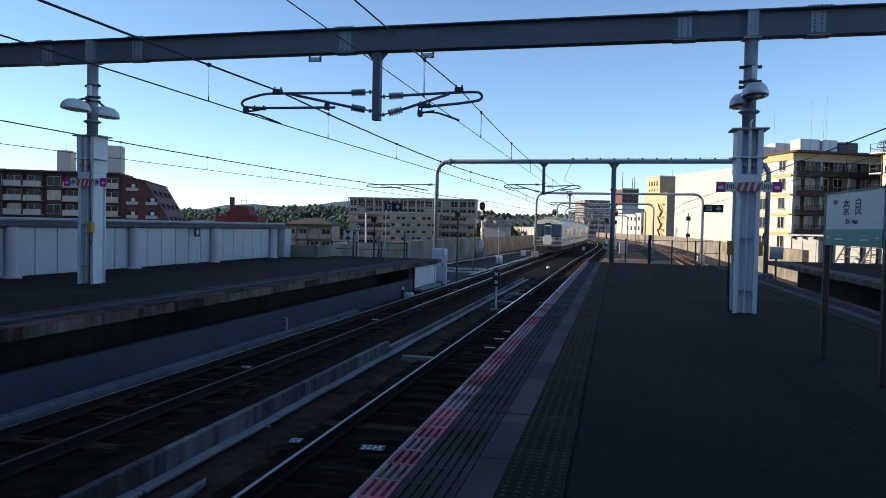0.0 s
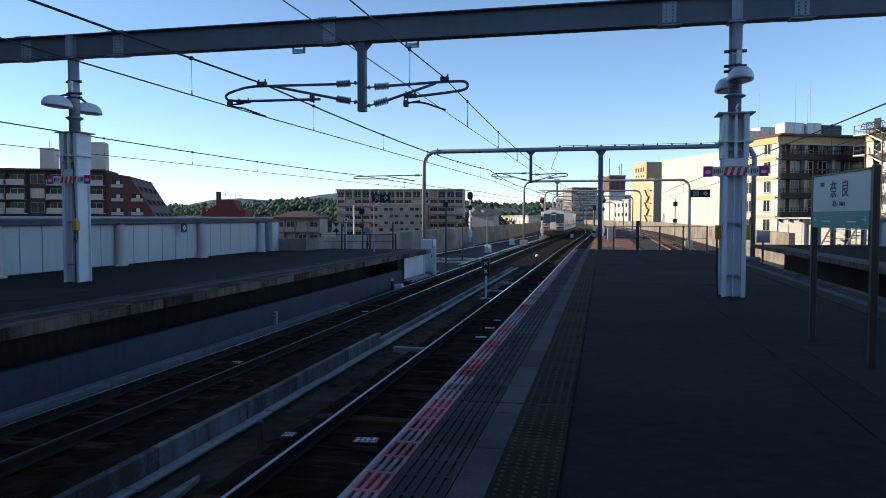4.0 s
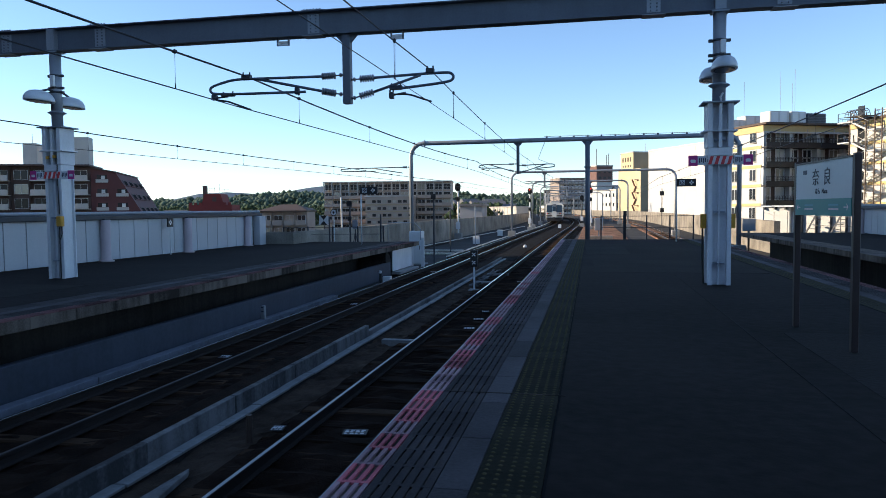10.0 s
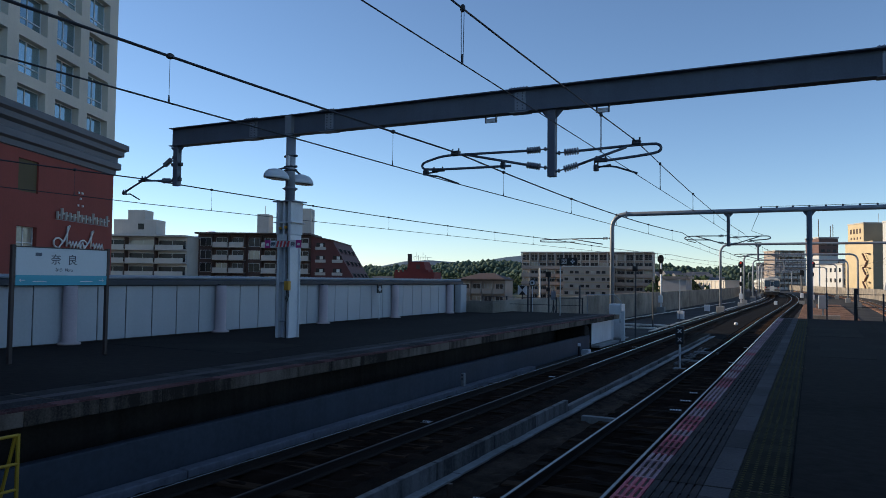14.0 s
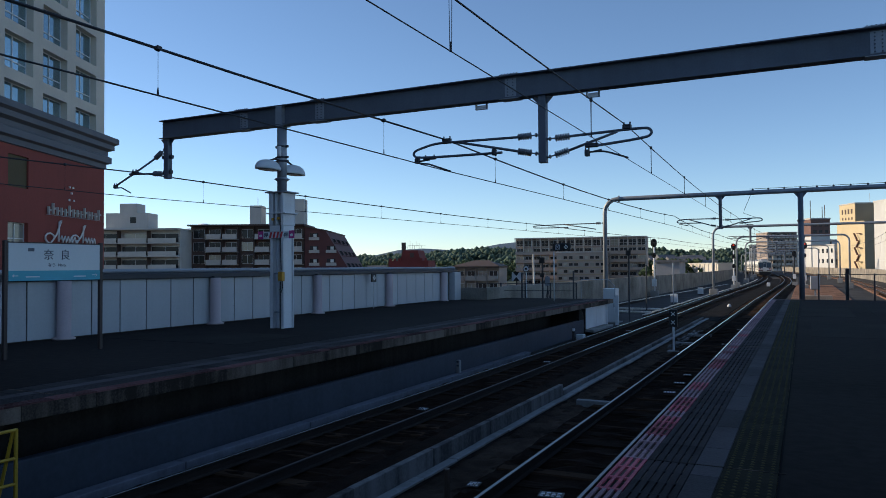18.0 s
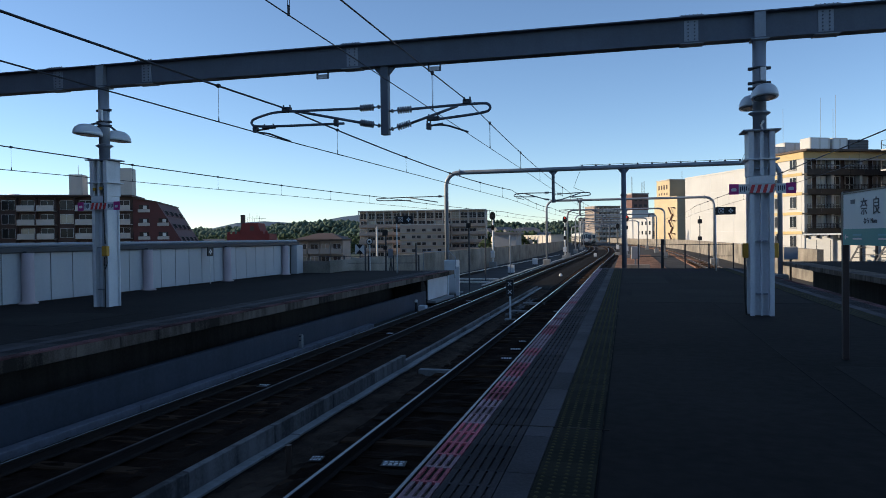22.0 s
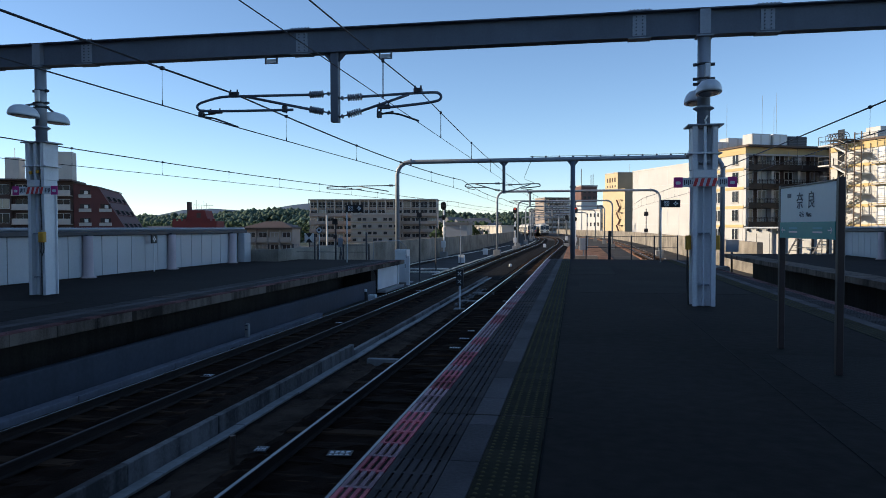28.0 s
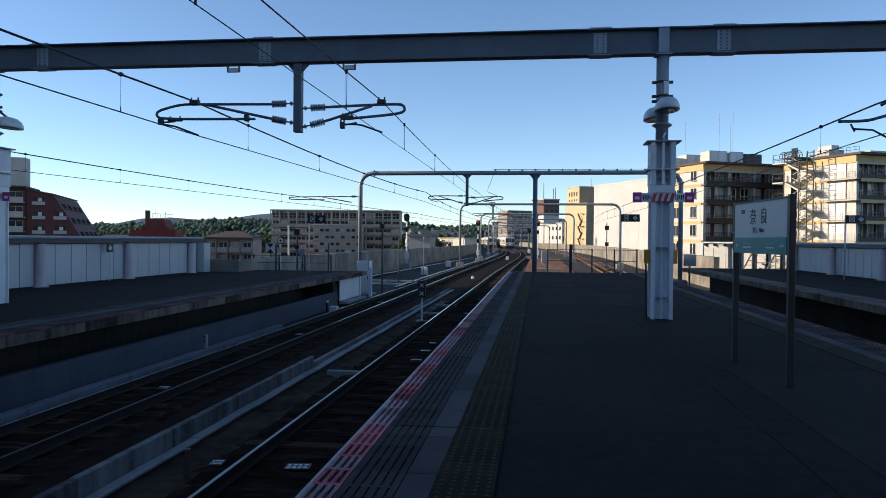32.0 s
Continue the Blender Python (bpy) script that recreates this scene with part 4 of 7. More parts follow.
PALE = mat("pale_concrete_wall", (0.48, 0.455, 0.42), 0.8, 0, 0.15, 0.5, 0.1, streak=0.35)
BALC = mat("balcony_parapet", (0.48, 0.44, 0.40), 0.8, 0, 0.15, 0.5, 0.1, streak=0.3)
BEIGE = mat("beige_tile_wall", (0.34, 0.275, 0.23), 0.75, 0, 0.15, 0.5, 0.1, streak=0.2)
TAN = mat("tan_render", (0.34, 0.265, 0.17), 0.8, 0, 0.15, 0.4, 0.1, streak=0.2)
YELLOW_WALL = mat("yellow_render", (0.58, 0.46, 0.28), 0.8, 0, 0.12, 0.4, 0.1, streak=0.2)
OCHRE = mat("ochre_band", (0.56, 0.42, 0.20), 0.75, 0, 0.12, 0.5, 0.1)
WHITE_WALL = mat("white_render", (0.54, 0.535, 0.515), 0.8, 0, 0.1, 0.3, 0.08, streak=0.3)
DARK_BALC = mat("dark_balcony_rail", (0.024, 0.021, 0.02), 0.5, 0.2, 0.25, 1.0)
BRICK = mat("brick_red_wall", (0.16, 0.085, 0.07), 0.8, 0, 0.15, 0.5, 0.1)
ROOF_GREY = mat("grey_roof_tiles", (0.13, 0.13, 0.135), 0.7, 0, 0.3, 0.6, 0.2)
# Leaf green for the hills, with distance haze mixed into the colour.
LEAF = mat("hazed_leaves", (0.082, 0.118, 0.088), 0.9, 0, 0.5, 0.12, 0.3, spec=0.1)
HILL = mat("wooded_slope", (0.05, 0.075, 0.05), 0.9, 0, 0.4, 0.05, 0.3)
# Air haze is put into this blue base colour.
FARHILL = mat("haze_blue_hills", (0.10, 0.15, 0.20), 0.95, 0, 0.15, 0.01)


def pane_grid(w, h, nx=2, ny=1, d=0.05):
    """Window frame of bars, w by h, about its lower centre, facing -y."""
    bm = B()
    f = 0.06
    for i in range(nx + 1):
        x = -w / 2 + (w - f) * i / nx
        box(bm, x, x + f, -d, 0.0, 0, h)
    for j in range(ny + 1):
        z = (h - f) * j / ny
        box(bm, -w / 2, w / 2, -d * 0.9, -0.002, z, z + f)
    return bm


def wall_with_holes(W, H, xs, zs, w, h, t=0.3):
    """A wall from x 0 to W and z 0 to H at y 0..t, with a hole at each (x, z): x centres, z sills."""
    bm = B()
    z = 0.0
    for zz in list(zs) + [None]:
        top = H if zz is None else zz
        if top > z + 1e-4:
            box(bm, 0, W, 0, t, z, top)
        if zz is None:
            break
        x = 0.0
        for xx in xs:
            if xx - w / 2 > x:
                box(bm, x, xx - w / 2, 0, t, zz, zz + h)
            x = xx + w / 2
        if W > x:
            box(bm, x, W, 0, t, zz, zz + h)
        z = zz + h
    return bm


def hotel():
    h = thing("hotel", "tall cream hotel tower on a dark red base", "building", grid_at(-48.3, 38.0))
    turn = Matrix(((0, -1, 0, 0), (1, 0, 0, 0), (0, 0, 1, 0), (0, 0, 0, 1)))   # facade x runs along the street side, facing +v
    L = 54.0
    part("core", box(B(), -34, -1.3, -L + 0.5, -0.9, GND, 52), PALE, h)
    xs = [L - 2.75 - 4.07 * i for i in range(12)][::-1]
    zs = [1.72 + 2.96 * i for i in range(12)]
    tower_z = 9.2

    def facade(name, bm, material, off, z0, label=""):
        o = part(name, bm, material, h, label)
        o.matrix_basis = Matrix.Translation((off, -L, z0)) @ turn
        return o
    facade("tower_wall", wall_with_holes(L, 42.0, xs, zs, 2.95, 2.25, 0.85), CREAM, 0.0, tower_z, "cream wall with deep square window recesses")
    pm = mesh("pane", box(B(), -1.47, 1.47, 0.50, 0.52, 0, 2.25), PANE)
    bm = pane_grid(2.95, 2.25, 2, 1)
    box(bm, -1.47, 1.47, -0.05, -0.004, 0.62, 0.69)
    fm = mesh("window_frame", bm, FRAME)
    for x in xs[4:]:
        for z in zs[:8]:
            w = part("window", pm, PANE, h)
            w.matrix_basis = Matrix.Translation((0, -L, tower_z)) @ turn @ Matrix.Translation((x, 0, z))
            f = part("window_frame", fm, FRAME, w)
            f.location = (0, 0.50, 0)
    prof = [(0.0, 9.2), (0.12, 9.25), (0.12, 9.6), (0.40, 9.7), (0.40, 10.15), (0.20, 10.25), (0.20, 10.6), (0.55, 10.75), (0.55, 11.1), (0.80, 11.25), (0.80, 11.65), (-0.9, 11.7), (-0.9, 9.2)]
    bm = B()
    r0 = [bm.verts.new((p, -L, q)) for p, q in prof]
    r1 = [bm.verts.new((p, max(p, 0) * 1.0, q)) for p, q in prof]
    for i in range(len(prof)):
        bm.faces.new((r0[i], r0[(i + 1) % len(prof)], r1[(i + 1) % len(prof)], r1[i]))
    bm.faces.new(r0[::-1])
    bm.faces.new(r1)
    part("cornice", bm, CORNICE, h, "stepped grey cornice between base and tower")
    bxs = [L - 10.9 - 4.07 * i for i in range(10)][::-1]
    facade("base_wall", wall_with_holes(L, 18.2, bxs, [11.5, 15.65], 2.1, 2.0, 0.5), RED_WALL, 0.002, GND, "dark red rendered wall")
    pm2 = mesh("base_pane", box(B(), -1.05, 1.05, 0.30, 0.32, 0, 2.0), PANE_LIT)
    pm3 = mesh("blind_panel", box(B(), -1.05, 1.05, 0.12, 0.14, 0, 2.0), OLIVE)
    fm2 = mesh("base_frame", pane_grid(2.1, 2.0, 2, 2), FRAME)
    for x in bxs[3:]:
        w = part("window", pm2, PANE_LIT, h)
        w.matrix_basis = Matrix.Translation((0, -L, GND)) @ turn @ Matrix.Translation((x, 0, 11.5))
        f = part("window_frame", fm2, FRAME, w)
        f.location = (0, 0.30, 0)
        w = part("blind_window", pm3, OLIVE, h, "recessed olive-brown panel")
        w.matrix_basis = Matrix.Translation((0, -L, GND)) @ turn @ Matrix.Translation((x, 0, 15.65))
    part("base_core", box(B(), -34, -0.51, -L, -0.01, GND, 9.19), RED_WALL, h)
    part("end_wall", box(B(), -34, -0.86, -0.9, -0.01, 9.2, 51.2), CREAM, h)

    def lettering(y0, y1, z, size, n, script):
        """Raised plain shapes in the place of the lettering."""
        q = part("sign_rail", box(B(), 0.05, 0.07, y0, y1, z - 0.05, z - 0.02), GALV, h, "row of raised pale sign shapes")
        for k in range(n):
            y = y0 + (y1 - y0) * (k + 0.15) / n
            wd = (y1 - y0) / n * 0.62
            bm = B()
            hh = size * ((0.65, 1.0, 0.7, 0.7)[k % 4] if not script else (1.0, 0.5, 0.75, 0.45)[k % 4])
            if script:
                tube(bm, [(0.12, y, z), (0.12, y + wd * 0.5, z + hh * 0.2), (0.12, y + wd, z + hh), (0.12, y + wd * 0.6, z + hh * 0.9), (0.12, y + wd * 0.5, z)], 0.055, 6)
            else:
                box(bm, 0.06, 0.2, y, y + wd * 0.35, z, z + hh)
                box(bm, 0.06, 0.2, y + wd * 0.36, y + wd, z + hh * 0.45, z + hh * 0.62)
            part("sign_shape", bm, LETTER_WHITE if script else PALE, q)
    lettering(-7.9, -0.7, 5.25, 0.75, 14, False)
    q = part("script_rail", box(B(), 0.05, 0.07, -7.4, -1.3, 3.3, 3.32), GALV, h, "flowing raised white sign shape")
    for y0, n, tall in ((-7.3, 4, 1.5), (-4.1, 3, 1.35)):
        pts = [(0.12, y0 - 0.3 + 0.55 * math.cos(0.7 * i), 3.65 + 0.33 * math.sin(0.7 * i)) for i in range(8)]
        pts += [(0.12, y0 + 0.5, 3.9), (0.12, y0 + 1.1, 3.4 + tall), (0.12, y0 + 0.85, 3.3 + tall), (0.12, y0 + 0.75, 3.45)]
        part("sign_flourish", tube(B(), pts, 0.06, 6), LETTER_WHITE, q, smooth=True)
        pts = [(0.12, y0 + 1.0 + 0.14 * i, 3.62 + 0.26 * math.sin(2.1 * i)) for i in range(n * 4)]
        part("sign_wave", tube(B(), pts, 0.06, 6), LETTER_WHITE, q, smooth=True)
    for k, (y, z) in enumerate(((-4.8, 6.9), (-4.5, 6.4), (-5.1, 6.4), (-4.6, 7.3), (-5.05, 7.3))):
        bm = B()
        box(bm, 0.03, 0.10, y - 0.08, y + 0.08, z - 0.07, z + 0.07)
        part("emblem_petal", bm, LETTER_WHITE, h)
    return h


hotel()


def flats(label, m, W, D, top, floors, fh, bays, wall, rail, band, win, pane=PANE_DARK, balcony=True, group="", base=GND, proud=1.1, end_windows=0, gaps=(), lit=0.3, divider=None, glazed_top=False):
    """A block of flats: front along x facing -y, with a slab, parapet and window for each bay of each storey."""
    b = thing("apartment_block", label, "building", m, group=group)
    bw = W / bays
    back = 0.25
    part("body", box(B(), 0, W, back, D, base, top - 0.35), wall, b)
    part("roof_slab", bevel(box(B(), -0.25, W + 0.25, -(proud if balcony else 0.2) - 0.1, D + 0.2, top - 0.35, top), 0.03), band, b)
    wm = mesh("flat_window", box(B(), -bw * win / 2, bw * win / 2, back - 0.05, back - 0.01, 0.15, 2.05), pane)
    wl = mesh("lit_window", box(B(), -bw * win / 2, bw * win / 2, back - 0.05, back - 0.01, 0.15, 2.05), PANE_LIT)
    fm = mesh("flat_frame", pane_grid(bw * win, 1.95, 2, 1, 0.05), FRAME)
    gw = 0.005 if glazed_top else 0.2
    pm = mesh("balcony", box(box(B(), -bw / 2 + gw, bw / 2 - gw, -proud, -proud + 0.12, -0.1, 1.05), -bw / 2 + 0.04, bw / 2 - 0.04, -proud + 0.121, back, -0.15, 0.0), rail)
    dm = mesh("divider", box(B(), -0.05, 0.05, -proud + 0.13, back, 0.0, fh - 0.2), divider or wall)
    for f in range(floors):
        z = top - 0.35 - fh * (f + 1)
        if z < -6:
            break
        for i in range(bays):
            x = bw * (i + 0.5)
            w = part("window", wl if random.random() < lit else wm, pane, b)
            w.location = (x, 0, z + 0.05)
            q = part("window_frame", fm, FRAME, w)
            q.location = (0, back - 0.05, 0.12)
            if balcony and i not in gaps and not (glazed_top and f == 0):
                o = part("balcony", pm, rail, b)
                o.location = (x, 0, z)
            if balcony and i:
                o = part("divider", dm, wall, b)
                o.location = (bw * i, 0, z)
        for k in range(end_windows):
            em = box(B(), -0.04, 0.0, 1.2 + k * 2.6, 2.2 + k * 2.6, z + 0.9, z + 2.1)
            w = part("end_window", em, pane, b)
    return b


# lit pair on the right
def terrace_block(label, m, W, D, top, floors, fh, bays, base, end_balconies=False):
    """White and ochre flats: dark balconies with bar rails along the front (-y), the end (-x) towards the sun."""
    b = thing("apartment_block", label, "building", m, group="flats with dark balconies")
    bw, back, proud = W / bays, 0.3, 1.15
    part("body", box(B(), 0.06, W, back + 0.06, D, base, top - 0.3), BROWN_TILE, b, "brown tiled front wall")
    part("end_wall", box(B(), 0.0, 0.055, 0.0, D, base, top - 1.1), WHITE_WALL, b, "white rendered end wall")
    part("roof_slab", bevel(box(B(), -0.3, W + 0.3, -proud - 0.25, D + 0.3, top - 0.28, top), 0.03), ROOF_BROWN, b, "dark brown roof edge")
    part("top_band", box(B(), -0.12, W + 0.05, -0.6, D, top - 1.15, top - 0.285), OCHRE, b, "ochre band under the roof edge")
    part("top_gutter", bevel(box(B(), -0.22, W, -0.85, -0.61, top - 1.35, top - 1.12), 0.02), PALE, b)
    ww = bw * 0.60
    gm = [mesh("window", box(B(), -ww / 2, ww / 2, back, back + 0.04, 0.12, 2.02), k) for k in (PANE_LIT, PANE, PANE_DARK, CURTAIN)]
    bm = B()
    for x0, x1, z0, z1 in ((-ww / 2 - 0.10, ww / 2 + 0.10, 2.0, 2.12), (-ww / 2 - 0.10, -ww / 2 + 0.02, 0.0, 2.0), (ww / 2 - 0.02, ww / 2 + 0.10, 0.0, 2.0), (-0.04, 0.04, 0.0, 2.0), (-ww / 2, ww / 2, 0.95, 1.03)):
        box(bm, x0, x1, back - 0.07, back - 0.004, z0, z1)
    fm = mesh("window_frame", bm, FRAME)
    slab = mesh("balcony", box(B(), 0.0, bw - 0.01, -proud, back, -0.30, -0.12), DARK_BALC)
    bm = box(B(), 0.02, bw - 0.03, -proud + 0.02, -proud + 0.06, -0.12, 0.42)
    rail = mesh("parapet_panel", bm, DARK_BALC)
    bm = B()
    for z in (0.60, 0.78, 0.94):
        box(bm, 0.0, bw - 0.01, -proud, -proud + 0.05, z, z + 0.045)
    for i in range(5):
        box(bm, bw * i / 5, bw * i / 5 + 0.05, -proud + 0.051, -proud + 0.09, 0.42, 0.985)
    bars_m = mesh("balcony_rail", bm, DARK_BALC)
    pil = mesh("pilaster", box(B(), -0.20, 0.20, -0.55, back, -0.12, fh - 0.31), WHITE_WALL)
    pipe = mesh("downpipe", tube(B(), [(0, -0.62, -0.1), (0, -0.62, fh - 0.32)], 0.055, 6), PALE)
    r = random.Random(int(W * 10))
    for f in range(floors):
        z = top - 0.45 - fh * (f + 1)
        for i in range(bays):
            w = part("window", gm[r.choice((2, 2, 2, 0, 3) if end_balconies else (0, 0, 1, 2, 3, 3))], PANE, b)
            w.location = (bw * (i + 0.5), 0, z)
            part("window_frame", fm, FRAME, w)
            q = part("balcony", slab, DARK_BALC, b)
            q.location = (bw * i, 0, z)
            part("parapet_panel", rail, DARK_BALC, q)
            part("balcony_rail", bars_m, DARK_BALC, q)
            if i % 2 == 0 or i == bays - 1:
                o = part("pilaster", pil, WHITE_WALL, b)
                o.location = (max(0.22, bw * i), 0, z)
            if i % 2:
                o = part("downpipe", pipe, PALE, b)
                o.location = (bw * i + 0.3, 0, z)
        if end_balconies:
            part("front_band", box(B(), 0.0, W, -proud - 0.03, -proud - 0.002, z - 0.5, z - 0.1), OCHRE, b, "ochre fascia under the balcony")
        part("end_band", box(B(), -0.07, -0.001, -0.2, D, z - 0.34, z + 0.04), OCHRE, b, "ochre string course")
        if end_balconies:
            q = part("shutter", bevel(box(B(), -0.05, -0.002, 0.9, 3.4, z + 0.05, z + 2.0), 0.01), WHITE, b, "white closed shutter")
            part("shutter_frame", box(B(), -0.04, -0.003, 0.75, 0.89, z + 0.05, z + 2.1), ROOF_BROWN, q)
            q = part("end_balcony", box(B(), -0.65, -0.08, -proud, 3.7, z - 0.22, z - 0.08), PALE, b)
            bm = B()
            for zz in (0.15, 0.40, 0.65, 0.90):
                box(bm, -0.64, -0.60, -proud, 3.7, z + zz, z + zz + 0.04)
            for k in range(6):
                box(bm, -0.60, -0.56, -proud + 0.95 * k, -proud + 0.95 * k + 0.05, z - 0.08, z + 0.95)
            part("end_rail", bm, PALE, q, "pale bar railing")
        else:
            for k, y0 in enumerate((0.9, 4.6)):
                w = part("end_window", box(B(), -0.02, 0.02, y0, y0 + 1.25, z + 0.55, z + 1.95), PANE_DARK, b)
                part("end_frame", box(B(), -0.06, -0.021, y0 - 0.08, y0, z + 0.45, z + 2.02), PALE, w)
                part("end_sill", box(B(), -0.14, -0.021, y0 - 0.1, y0 + 1.35, z + 0.42, z + 0.52), PALE, w)
                part("end_mullion", box(B(), -0.05, -0.021, y0 + 0.6, y0 + 0.66, z + 0.55, z + 1.95), FRAME, w)
            part("end_pipe", tube(B(), [(-0.12, 7.2, z), (-0.12, 7.2, z + fh)], 0.07, 6), ROOF_BROWN, b)
    return b


A = terrace_block("white and ochre apartment block, dark balcony rails, side in sun", grid_at(21.3, 100.0), 14.4, 9.0, 12.15, 5, 2.47, 7, GND)
for x, w, y, d, hh in ((0.2, 2.0, 6.0, 2.0, 1.15), (2.1, 3.3, 6.0, 2.0, 1.75), (2.85, 3.0, 2.0, 2.0, 1.9), (6.15, 2.35, 2.0, 2.0, 1.9)):
    q = part("roof_unit", bevel(box(B(), x, x + w, y, y + d, 12.15, 12.15 + hh), 0.08), WHITE_WALL, A, "white rooftop plant housing")
    for k in range(2):
        part("louvre", box(B(), x + 0.2 + k * w * 0.45, x + w * 0.42 + k * w * 0.45, y - 0.02, y - 0.001, 12.35, 12.0 + hh), FRAME, q)
q = part("roof_louvre", bevel(box(B(), 8.7, 11.6, 2.0, 3.6, 12.15, 13.85), 0.04), CORNICE, A, "grey louvred plant screen")
for k in range(7):
    part("slat", box(B(), 8.75, 11.55, 1.95, 1.999, 12.3 + 0.21 * k, 12.42 + 0.21 * k), DARK_METAL, q)
for x, hh in ((0.4, 5.9), (6.0, 7.4), (7.9, 6.0), (8.3, 7.9)):
    part("aerial", tube(B(), [(x, 4, 12.15), (x, 4, 12.15 + hh)], 0.022, 5), GALV, A)
bm = B()
for i in range(9):
    tube(bm, [(11.0 + 0.4 * i, -1.1, 12.15), (11.0 + 0.4 * i, -1.1, 12.7)], 0.02, 4)
tube(bm, [(11.0, -1.1, 12.7), (14.3, -1.1, 12.7)], 0.025, 4)
part("roof_rail", bm, DARK_METAL, A)
Bk = terrace_block("white and ochre apartment block with dark balcony rails beside the stairs", grid_at(36.1, 89.8), 20.0, 10.5, 12.05, 5, 2.45, 9, GND, True)
for x, w, y, hh in ((0.6, 2.4, 4.0, 0.9), (1.4, 1.2, 4.4, 1.5), (6.0, 4.0, 3.0, 0.9)):
    part("roof_unit", bevel(box(B(), x, x + w, y, y + 2.2, 12.05, 12.05 + hh), 0.05), WHITE_WALL, Bk, "white rooftop plant housing")
bm = B()
for i in range(14):
    tube(bm, [(0.1, -0.8 + 0.6 * i, 12.05), (0.1, -0.8 + 0.6 * i, 12.75)], 0.02, 4)
for z in (12.4, 12.75):
    tube(bm, [(0.1, -0.8, z), (0.1, 7.0, z)], 0.025, 4)
part("roof_rail", bm, DARK_METAL, Bk)
# outdoor stairs on the sunlit end of the second block
st = thing("stair_tower", "pale outdoor steel stairs zigzagging up the end wall", "stair tower", grid_at(36.1, 89.8))
rung = mesh("step", box(B(), -0.45, 0.45, -0.12, 0.12, -0.03, 0.0), PALE)
for f in range(6):
    z = 12.05 - 0.45 - 2.45 * f
    if z < -4:
        break
    for y0, y1, zz in ((7.9, 9.9, z), (4.2, 5.3, z - 1.22)):
        q = part("landing", box(B(), -2.5, -0.1, y0, y1, zz - 0.16, zz), WHITE_WALL, st)
        for x in (-2.48, -0.2):
            part("landing_post", box(B(), x, x + 0.07, y0, y0 + 0.07, zz, zz + 1.05), DARK_METAL, q)
            part("landing_post", box(B(), x, x + 0.07, y1 - 0.07, y1, zz, zz + 1.05), DARK_METAL, q)
        for h in (0.5, 1.02):
            part("landing_rail", box(B(), -2.48, -2.43, y0, y1, zz + h, zz + h + 0.05), DARK_METAL, q)
    for x0, za, zb in ((-2.45, z, z - 1.22), (-1.15, z - 2.45, z - 1.22)):
        q = part("flight", prism(B(), [(7.9, za - 0.22), (7.9, za), (5.3, zb), (5.3, zb - 0.22)], "x", x0, x0 + 0.08), WHITE_WALL, st, "white painted stair string")
        part("far_string", prism(B(), [(7.9, za - 0.22), (7.9, za), (5.3, zb), (5.3, zb - 0.22)], "x", x0 + 0.92, x0 + 1.0), WHITE_WALL, q)
        for k in range(7):
            o = part("step", rung, PALE, q)
            o.location = (x0 + 0.5, 7.75 - 0.37 * k, za + (zb - za) * (k + 0.5) / 7)
        part("handrail", tube(B(), [(x0 + 0.04, 7.9, za + 0.95), (x0 + 0.04, 5.3, zb + 0.95)], 0.035, 5), PALE, q)
        for k in range(3):
            y = 7.5 - 0.9 * k
            zk = za + (zb - za) * (7.9 - y) / 2.6
            part("baluster", box(B(), x0 + 0.02, x0 + 0.06, y, y + 0.04, zk, zk + 0.95), DARK_METAL, q)
    part("doorway", box(B(), -0.09, -0.03, 8.3, 9.3, z + 0.02, z + 2.0), PANE_DARK, st, "dark doorway onto the landing")
for y in (3.1, 4.1, 5.35, 7.85):
    part("stair_post", box(B(), -2.62, -2.52, y, y + 0.10, GND, 12.6 if y < 5 else 11.4), ROOF_BROWN, st)
for i in range(24):
    part("ladder_rung", box(B(), -2.60, -2.54, 3.2, 4.1, 12.4 - 0.62 * i, 12.45 - 0.62 * i), ROOF_BROWN, st)
for i in range(6):
    a0 = [(-1.9 + 0.65 * math.cos(math.pi * k / 8), 6.2 + 0.5 * i, 12.15 + 0.8 * math.sin(math.pi * k / 8)) for k in range(9)]
    part("cage_hoop", tube(B(), a0, 0.035, 5), DARK_METAL, st)
for k in range(1, 8):
    part("cage_bar", tube(B(), [(-1.9 + 0.65 * math.cos(math.pi * k / 8), y, 12.15 + 0.8 * math.sin(math.pi * k / 8)) for y in (6.2, 8.7)], 0.03, 5), DARK_METAL, st)
part("cage_floor", box(B(), -2.6, -0.31, 6.1, 8.8, 12.06, 12.14), DARK_METAL, st)

# large white hall, yellow block, brick block
b = thing("white_hall", "large blank white building in low sun", "building", grid_at(22.8, 133.3))
part("body", box(B(), 0, 20, 0, 26.2, GND, 12.99), WHITE_WALL, b)
part("parapet", box(B(), -0.07, 20.07, -0.07, 26.27, 12.99, 13.3), WHITE_WALL, b)
for i in range(7):
    part("panel_joint", box(B(), -0.015, 0.0, 3.75 * i + 1.75, 3.75 * i + 1.79, GND, 12.98), FRAME, b)
for z in (2.11, 5.86, 9.61):
    part("panel_course", box(B(), -0.015, 0.0, 0.0, 26.2, z, z + 0.04), FRAME, b)
part("downpipe", tube(B(), [(-0.15, 0.75, GND), (-0.15, 0.75, 12.86)], 0.11, 8), BROWN_TILE, b)
b = thing("yellow_building", "yellow rendered office block, front coloured brown for shade", "building", grid_at(13.5, 211.0))
part("body", box(B(), 0, 12.4, 0, 13.2, GND, 12.48), YELLOW_WALL, b)
